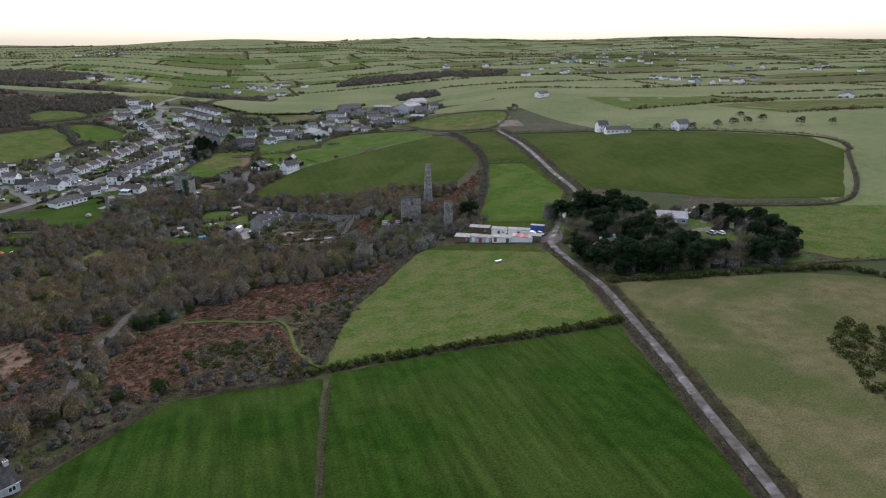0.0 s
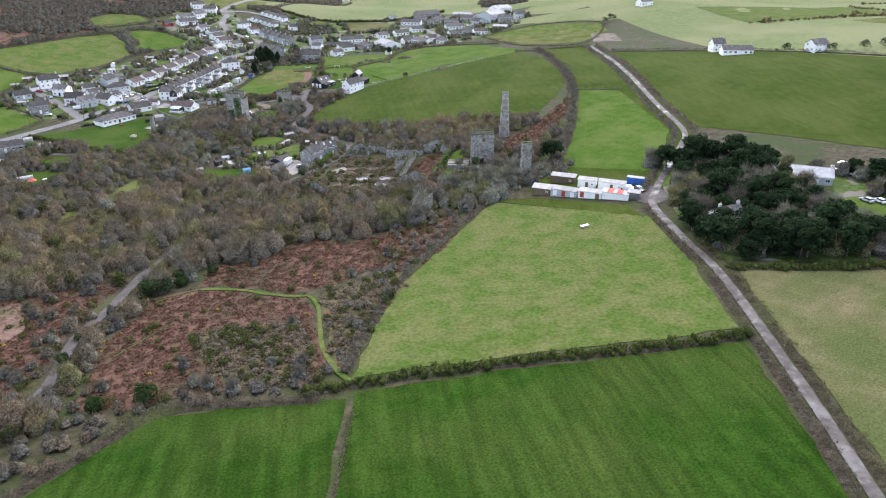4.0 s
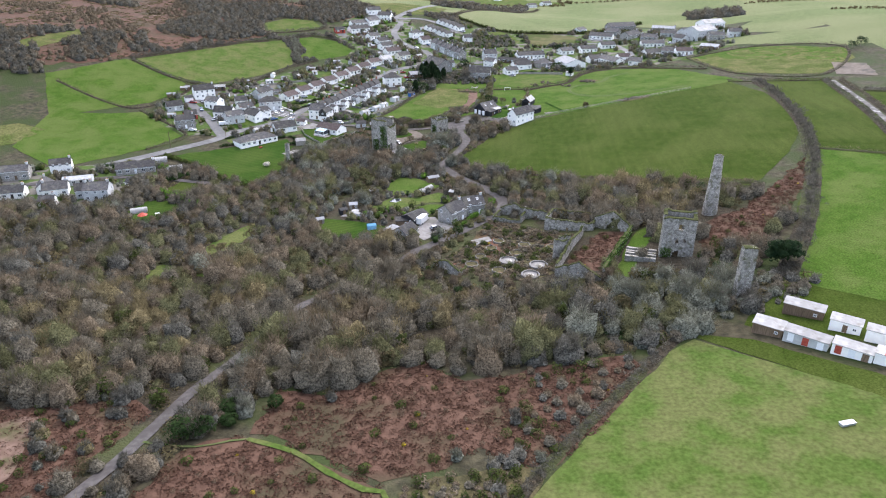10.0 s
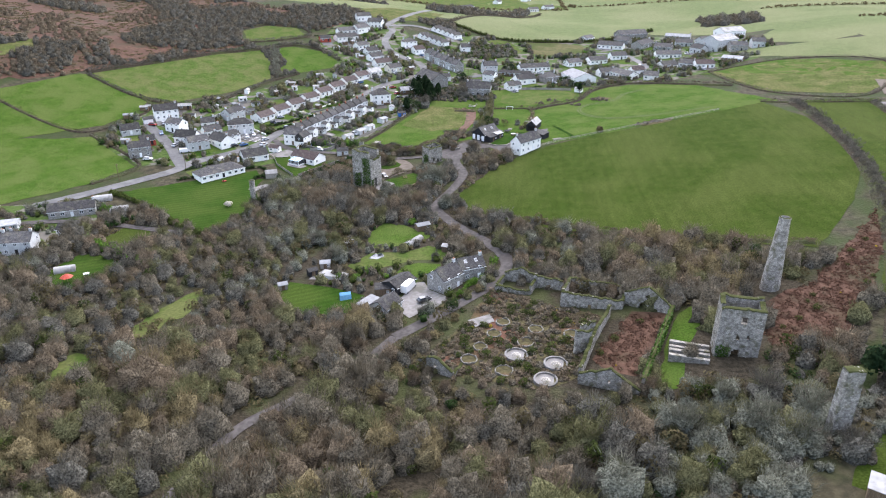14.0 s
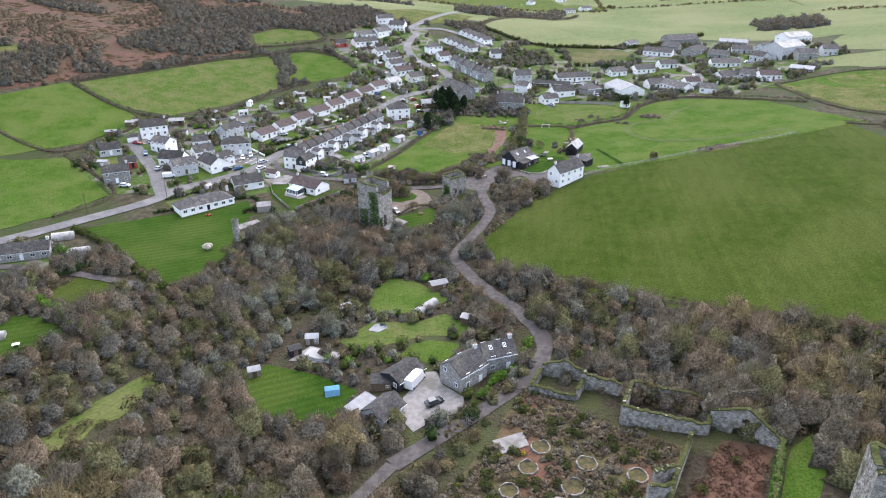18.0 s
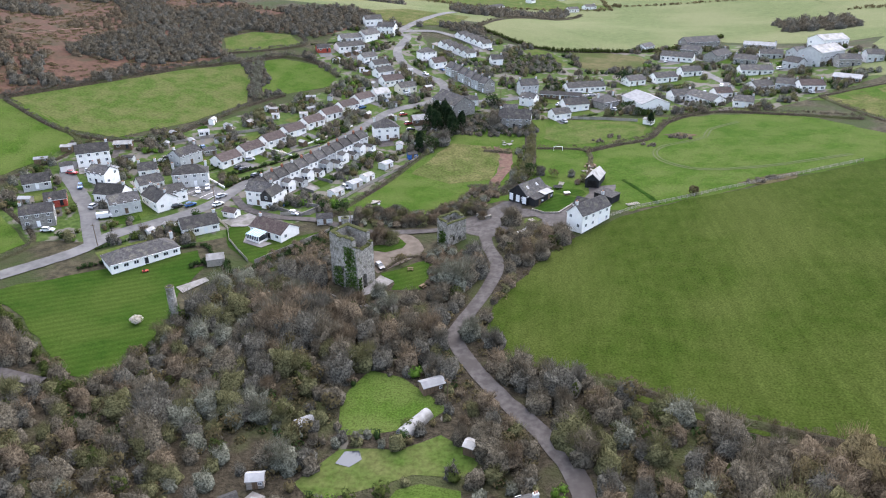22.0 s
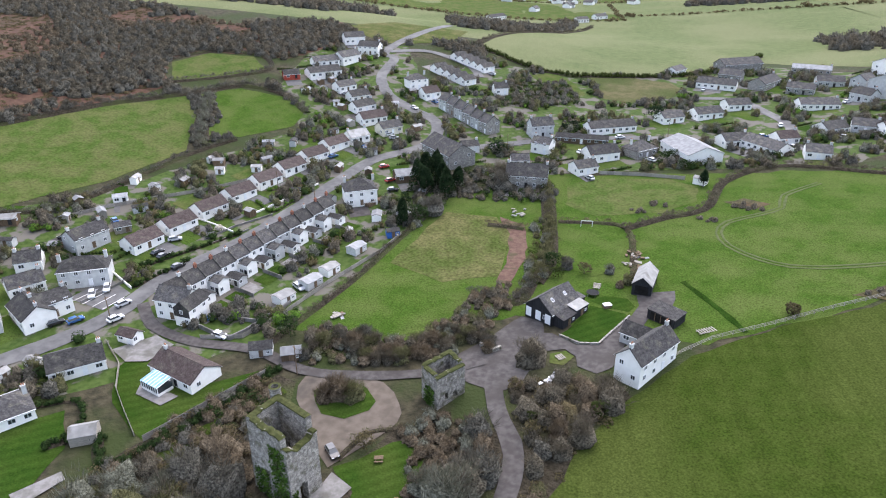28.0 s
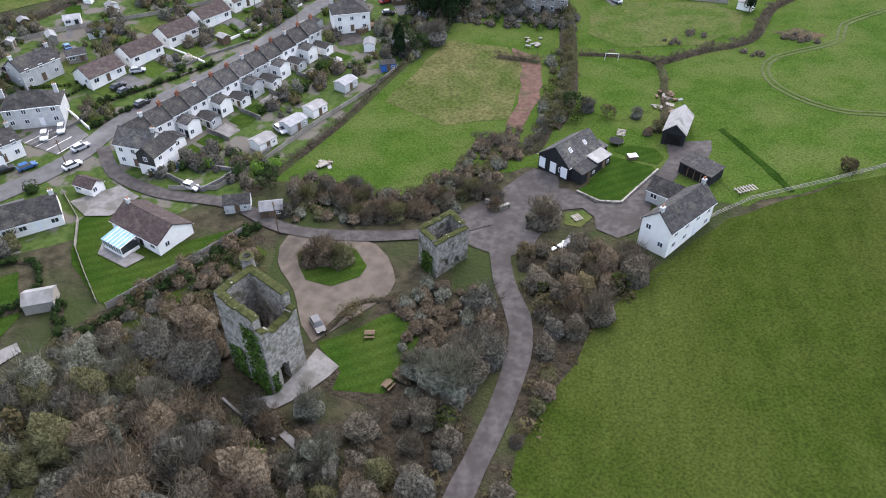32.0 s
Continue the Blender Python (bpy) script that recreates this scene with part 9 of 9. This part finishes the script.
for hue, pts in plot_hedge.items():
    scatter(pts, HEDGE_LF if hue in LF else HEDGE_TW, "garden_hedges", (LF if hue in LF else TW)[hue], "clipped hedges between village gardens", "hedges")
# garden sheds and outhouses among the village plots
done = 0
for poly in GARDENS[2:]:
    for x, y in spots(poly, 11.0, lambda x, y: off_houses(x, y, 8.0), 91, 2.5):
        if done < 46 and q.random() < 0.75:
            done += 1
            wl, rf = q.choice([("grey_wood", "felt"), ("brown_wood", "felt"), ("white", "tin_white"), ("grey_render", "slate_dark"), ("white", "felt"), ("brown_wood", "tin_white")])
            shed(x, y, q.uniform(0, 180), q.uniform(2.6, 5.0), q.uniform(2.0, 3.2), 2.0, 2.6, wl, rf, "small %s garden shed with a %s roof" % ({"grey_wood": "weathered timber", "brown_wood": "brown timber", "white": "white rendered", "grey_render": "grey block"}[wl], {"felt": "grey felt", "tin_white": "pale sheet", "slate_dark": "dark slate"}[rf]), "shed", "village sheds")
scatter([(x + q.uniform(-2.4, 2.4), y + q.uniform(-1.6, 1.6), q.uniform(0.5, 1.0)) for x, y in ((70.6, 580.6), (75.8, 577.6), (58.4, 569.7), (38.4, 577.8), (45.3, 582.9), (73, 579), (94, 523), (88, 521)) for _ in range(4)], [scrub_crown(1.8, 1.5, 160, 0.07, 290 + i, 5) for i in range(3)], "meadow_scrub", TW["brown"], "low clumps of brown bramble in a meadow", "scrub")
for x, y, kind, hue, k, sc in ((13.8, 538.6, "bare", "grey", 3, 0.9), (18.7, 535.4, "leafy", "bramble", 2, 0.9), (25.5, 535.4, "shrub", "lichen", 2, 1.0), (27.4, 527.6, "shrub", "rust", 1, 1.1), (29.6, 529.4, "shrub", "olive", 2, 1.0), (10.8, 533.5, "leafy", "gorse", 2, 0.9)):
    tree(x, y, kind, hue, k, sc, q.uniform(0, 360), "garden bush behind the black barn", "bush", "bush", "bushes behind the barn")
for x, y, sc in ((-62, 448.9, 1.0), (-57.9, 436.3, 1.1), (-47.6, 438.1, 1.05), (-47.4, 443.5, 0.8), (-52.5, 443.2, 1.0), (-25.1, 436.7, 1.1), (-28.2, 433.9, 0.9), (-13.9, 453.8, 0.9), (-29.5, 445, 0.8), (-66, 443, 0.8)):
    tree(x, y, "bare", "lichen", q.randrange(4), sc, q.uniform(0, 360), "rounded lichen-grey tree beside the engine house", group="trees by the engine house")
# bays, walls and hedges by the lower road
region("parking", [(-120.8, 508.4), (-108.6, 505.2), (-105.8, 514), (-115.0, 519.6), (-118.0, 514.0)], M["tarmac"], 0.19, "tarmac parking bays in front of a house", "parking", 4.0, 0.0)
for k in range(4):
    ribbon("bay_line", [(-118.6 + 3.2 * k, 507.6 - 0.7 * k), (-115.4 + 3.0 * k, 514.2 - 0.8 * k)], 0.14, M["white"], 0.22, "worn white parking bay line", "line", 3.0)
hedge([(-106.4, 517.0), (-102, 526), (-98, 533.5)], 1.3, 1.2, "laurel", "dark clipped hedge beside the pavement", seed=61)
# scrub on the banks round the old mine buildings
BANKS = [([(-80, 450), (-60, 484), (-50, 482), (-45, 464), (-47, 440), (-60, 434)], ["rust", "bramble", "grey", "rust"]), ([(-21, 470), (-14, 476), (-6, 474), (-2, 462), (-6, 444), (-14, 444), (-16, 450)], ["rust", "lichen", "rust"]),
         ([(-50, 489), (-46, 503), (-30, 501), (-20, 507), (-12, 520), (-4, 532), (2, 522), (-6, 506), (-16, 494)], ["brown", "rust", "lichen", "olive", "rust"]), ([(1, 527), (3.5, 548), (4, 566), (4, 574), (10, 570), (9, 540), (6, 526)], ["olive", "gorse", "lichen", "bramble"]),
         ([(-5, 586), (-26, 588), (-34, 606), (-20, 616), (-4, 612), (12, 600), (12, 584)], ["grey", "brown", "laurel"]), ([(-42, 560), (-28, 580), (-24, 592), (-40, 598), (-48, 580)], ["laurel", "grey", "pine"]), ([(-24, 724), (18, 738), (26, 702), (-14, 692)], ["grey", "gorse", "brown", "laurel"]),
         ([(-52, 497), (-50, 508), (-40, 504), (-38, 497)], ["brown", "rust"]), ([(-50, 142), (-35, 159), (-23, 168.5), (9, 167), (12, 174), (-6, 176), (-26, 174), (-40, 176), (-46, 206), (-40, 230), (-52, 226), (-64, 180), (-66, 150)], ["brown", "gorse", "grey", "bramble", "rust"]), ([(10, 172), (20, 196), (31, 222), (60, 264), (66, 268), (74, 276), (68, 280), (56, 270), (30, 258), (26, 230), (16, 214), (10, 196)], ["grey", "gorse", "brown", "rust", "bramble"]), ([(-134, 622), (-120, 625), (-134, 608), (-146, 640), (-158, 658), (-150, 666), (-134, 640)], ["grey", "brown", "grey"]), ([(74, 278), (84, 288), (96, 303), (110, 297), (101, 286), (88, 280)], ["grey", "bramble", "brown", "lichen"]), ([(-62, 470), (-54, 484), (-49, 481), (-46, 470), (-54, 462)], ["laurel", "bramble"])]
BANK_TW, BANK_LF = [scrub_crown(2.5, 1.9, 200, 0.07, 260 + i, 6) for i in range(3)], [leaf_cloud(150, 1.3, 1.0, 0.17, 0.7, 270 + i) for i in range(3)]
for k, (poly, hues) in enumerate(BANKS):
    pts = [p for p in spots(poly, 3.8 if k in (8, 9) else 2.6, None, 80 + k, 1.0, False) if off_houses(*p, 4.5) and not any(inside(*p, y_) for _, _, y_ in YARDS) and all(off_line(*p, l_) > w_ / 2 + 0.8 for _, w_, l_, _ in LANES) and not any(x0 - 1 < p[0] < x1 + 1 and y0 - 1 < p[1] < y1 + 1 for x0, x1, y0, y1 in ((-46, -32, 447, 461), (-19, -9, 476, 487)))]
    for h in sorted(set(hues)):
        mine = [(x, y, q.uniform(0.6, 1.25)) for i, (x, y) in enumerate(pts) if hues[(i * 7 + int(x)) % len(hues)] == h]
        scatter(mine, BANK_TW if h in TW else BANK_LF, "bank_scrub", (TW if h in TW else LF)[h], "tangled %s scrub on a rough bank" % (HUE_WORD[h] if h in HUE_WORD else "green"), "scrub")
region("scrub_floor", [(-82, 448), (-58, 488), (-48, 484), (-46, 466), (-28, 449), (-6, 442), (-2, 462), (-8, 474), (-22, 470), (-44, 440), (-62, 432)], M["litter"], 0.09, "leaf litter and dead bracken on a bank", "scrub floor", 6.0, 1.0)

# ---- the far country ----


def taken(x, y):
    if x < 175 and y < 835 and x > -235:
        return True
    if -420 < x < -150 and 520 < y < 830:
        return True
    if any(x0 - 20 < x < x1 + 20 and y0 - 20 < y < y1 + 20 and (inside(x, y, p)) for x0, x1, y0, y1, p in CLEAR_BOX[:len(FIELD_POLY)]):
        return True
    return (x > 100 and y < 210 and x < 230) or (110 < x < 215 and y < 300) or (170 < x < 360 and 300 < y < 500) or (-70 < x < 160 and y < 1020)


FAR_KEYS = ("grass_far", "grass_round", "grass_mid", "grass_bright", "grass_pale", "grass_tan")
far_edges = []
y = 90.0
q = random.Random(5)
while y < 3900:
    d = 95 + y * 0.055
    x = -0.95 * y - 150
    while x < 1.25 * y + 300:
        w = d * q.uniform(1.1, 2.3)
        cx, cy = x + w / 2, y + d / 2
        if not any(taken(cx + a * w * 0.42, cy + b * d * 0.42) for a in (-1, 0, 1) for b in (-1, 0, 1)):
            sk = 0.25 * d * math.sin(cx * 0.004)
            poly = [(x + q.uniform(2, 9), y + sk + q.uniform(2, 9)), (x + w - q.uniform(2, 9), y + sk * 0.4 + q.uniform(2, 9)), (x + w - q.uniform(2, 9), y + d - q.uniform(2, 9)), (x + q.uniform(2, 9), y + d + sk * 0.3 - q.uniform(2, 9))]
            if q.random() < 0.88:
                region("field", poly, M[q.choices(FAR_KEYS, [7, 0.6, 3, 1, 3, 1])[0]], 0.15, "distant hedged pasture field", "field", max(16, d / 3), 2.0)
            far_edges += [(poly[0], poly[1]), (poly[1], poly[2])]
        x += w
    y += d
FAR_HEDGE = [leaf_cloud(14, 2.0, 0.9, 0.9, 0.5, 240 + i) for i in range(3)]
fh = []
for a, b in far_edges:
    n = max(2, int((Vector(b) - Vector(a)).length / (4.0 + a[1] * 0.0035)))
    for k in range(n):
        p = Vector(a).lerp(Vector(b), k / n)
        fh.append((p.x + q.uniform(-1, 1), p.y - 4 + q.uniform(-1, 1), q.uniform(0.7, 1.3) * (1 + a[1] * 0.0004) * (1.7 if q.random() < 0.06 else 1)))
scatter(fh, FAR_HEDGE, "distant_hedges", LF["bramble"], "dark hedgerows between distant fields", "hedges")
FAR_TREE = [scrub_crown(4.4, 3.4, 66, 0.5, 250 + i, 5) for i in range(3)]
HILL_WOOD = [[(-236, 566), (-250, 622), (-240, 690), (-225, 712), (-245, 806), (-188, 773), (-128, 814), (-104, 791), (-108, 770), (-118, 764), (-132, 722), (-150, 724), (-176, 722), (-188, 700), (-176, 668), (-162, 662), (-186, 634), (-206, 598)],
             [(-330, 700), (-262, 690), (-225, 712), (-245, 806), (-300, 800), (-420, 740)], [(-128, 690), (-98, 644), (-104, 660), (-118, 678), (-136, 682)], [(-60, 860), (-20, 860), (20, 960), (40, 1040), (-80, 1000)], [(190, 840), (240, 830), (250, 880), (200, 900)],
             [(-300, 850), (-150, 860), (-120, 960), (-300, 1000)], [(-600, 1150), (-250, 1100), (-200, 1250), (-500, 1300)], [(150, 1150), (420, 1100), (480, 1200), (200, 1260)], [(-240, 360), (-200, 365), (-205, 395), (-240, 400)],
             [(-300, 500), (-262, 512), (-240, 556), (-252, 600), (-290, 596), (-330, 560)], [(-100, 760), (-60, 780), (-30, 765), (-20, 790), (-90, 800)]]
HEATH = [(-420, 520), (-300, 500), (-240, 545), (-226, 566), (-206, 600), (-186, 636), (-170, 664), (-188, 700), (-176, 722), (-150, 726), (-132, 724), (-108, 775), (-128, 816), (-188, 776), (-245, 808), (-330, 800), (-450, 720)]
region("heath", HEATH, M["bracken"], 0.08, "hillside of dead red-brown bracken", "heath", 12.0, 4.0)
for k, poly in enumerate(HILL_WOOD):
    near = k < 3 or k > 7
    pts = spots(poly, 4.4 if near else 7.0, lambda x, y: noise.noise((x * 0.02, y * 0.02, 3)) < (0.02 if k == 1 else 0.34), 15 + k, 2.0)
    for hue in ("grey", "brown"):
        scatter([(x, y, q.uniform(0.7, 1.15) * (1 if near else 1.5)) for i, (x, y) in enumerate(pts) if (i % 2 == 0) == (hue == "grey")], FAR_TREE, "hill_scrub", TW[hue], "bare %s scrub on the hillside" % hue, "woodland")
heath_pts = [p for p in spots(HEATH, 5.0, None, 33, 1.0)]
scatter([(x, y, q.uniform(0.9, 2.0)) for x, y in heath_pts if noise.noise((x * 0.03, y * 0.03, 5)) > -0.25], FROND, "heather", LF["bramble"], "dark heather and bracken on the hill", "heath")
scatter([(x, y, q.uniform(0.4, 0.8)) for x, y in heath_pts if noise.noise((x * 0.025, y * 0.025, 9)) > 0.1], FAR_TREE, "hill_scrub", TW["rust"], "low reddish scrub on the hillside", "woodland")


def distant_house(x, y, turn, s, wall, roof):
    root = empty("distant_house", pose(x, y, ground_z(x, y), 0, 0, turn), "distant %s house with a slate roof" % ("white" if wall == "white" else "grey"), "house", "distant houses")
    L, W = 5.5 * s, 3.6 * s
    part("wall", Build().prism([(-W, -2), (W, -2), (W, 3.4), (0, 5.6), (-W, 3.4)], -L, L).mesh("wall", M[wall], True), root)
    part("roof", Build().prism([(-W - 0.4, 3.2), (0, 5.6), (W + 0.4, 3.2), (W + 0.4, 3.45), (0, 5.9), (-W - 0.4, 3.45)], -L - 0.3, L + 0.3).mesh("roof", M[roof], True), root)


for cx, cy, n, sp in ((-197, 1235, 6, 60), (-352, 2170, 8, 160), (14, 1193, 8, 60), (62, 1244, 6, 60), (875, 1446, 10, 150), (1487, 2130, 12, 300), (1099, 2043, 10, 300), (650, 900, 6, 60), (662, 860, 5, 50), (726, 1358, 8, 120), (512, 1450, 8, 120), (552, 1114, 6, 80), (602, 544, 4, 30), (1010, 1085, 8, 120), (1640, 2540, 10, 400)):
    for _ in range(n):
        distant_house(cx + q.gauss(0, sp * 0.6), cy + q.gauss(0, sp * 0.6), q.uniform(0, 180), q.uniform(0.9, 1.4), q.choice(["white", "white", "grey_render"]), q.choice(["slate", "slate_dark"]))
for x, y, s in ((328, 414, 1.3), (340, 412, 1.5), (352, 412, 1.4), (366, 414, 1.4), (376, 388, 1.5), (369, 441, 1.2), (310, 418, 1.2), (255, 620, 1.6), (248, 616, 1.2), (290, 432, 1.2), (396, 380, 1.1)):
    tree(x, y, "leafy", "pine", 2, s, q.uniform(0, 360), "dark evergreen tree beside distant houses", group="far trees")
scatter([(x, y, q.uniform(0.7, 1.5)) for x, y in spots([(163, 142), (150, 134), (138, 112), (134, 100), (146, 98), (160, 118), (172, 132)], 3.2, None, 44, 1, False)], GB, "gorse", LF["gorse"], "dark gorse clump in dry pasture", "gorse")
# worn tracks in the meadow
region("field", [(140, 812), (160, 800), (205, 772), (262, 780), (264, 842), (150, 842)], M["grass_far"], 0.14, "pasture field above the industrial sheds", "field", 9.0, 2.0)
RUT = rounded([(128, 545), (100, 537.5), (80.6, 535.9), (73, 537.2), (66.1, 542.3), (60.4, 551), (59.6, 560.3), (64, 568), (74, 573), (82.8, 578.4), (86.8, 589.1), (101.3, 599.8)], 4.0)
for off in (-0.75, 0.75):
    ribbon("worn_path", beside(RUT, off), 0.75, M["worn"], 0.2, "pale worn wheel rut in a meadow", "path", ragged=0.6)
ribbon("worn_path", [(-40, 195), (-30, 210)], 0.8, M["moss"], 0.25, "faint trodden path", "path")
ribbon("worn_path", [(-300, 600), (-264.7, 677.5), (-222.8, 707.2), (-208, 690), (-210, 675), (-207, 650)], 1.6, M["earth"], 0.3, "pale earth track on the hillside", "path")
region("rough_patch", [(66, 584), (74, 588), (80, 582), (74, 577)], M["gorse_ground"], 0.2, "rough weedy patch in the meadow", "rough ground", 4, 1.5)
region("rough_patch", [(82, 521), (94, 526), (104, 528), (102, 522), (90, 517)], M["gorse_ground"], 0.2, "rough spoil patch in the meadow", "rough ground", 4, 1.5)
region("rough_patch", [(-7, 573), (-3.8, 561), (-3.3, 550), (-3.5, 541), (-5.7, 530.7), (-2.2, 529), (1.6, 544), (2.2, 556), (1, 567)], M["dug"], 0.2, "strip of dead red bracken", "bracken", 5, 1.5)
tr_ = empty("sheep_trough", pose(92.3, 236.6, ground_z(92.3, 236.6) + 0.12, 0, 0, 20), "pale metal trough on grass", "trough")
part("tub", Build().box(-1.5, -0.5, 0, 1.5, 0.5, 0.55).mesh("tub", M["metal"]), tr_)
part("rim", Build().box(-1.55, -0.55, 0.55, 1.55, 0.55, 0.62).mesh("rim", M["upvc"]), tr_)
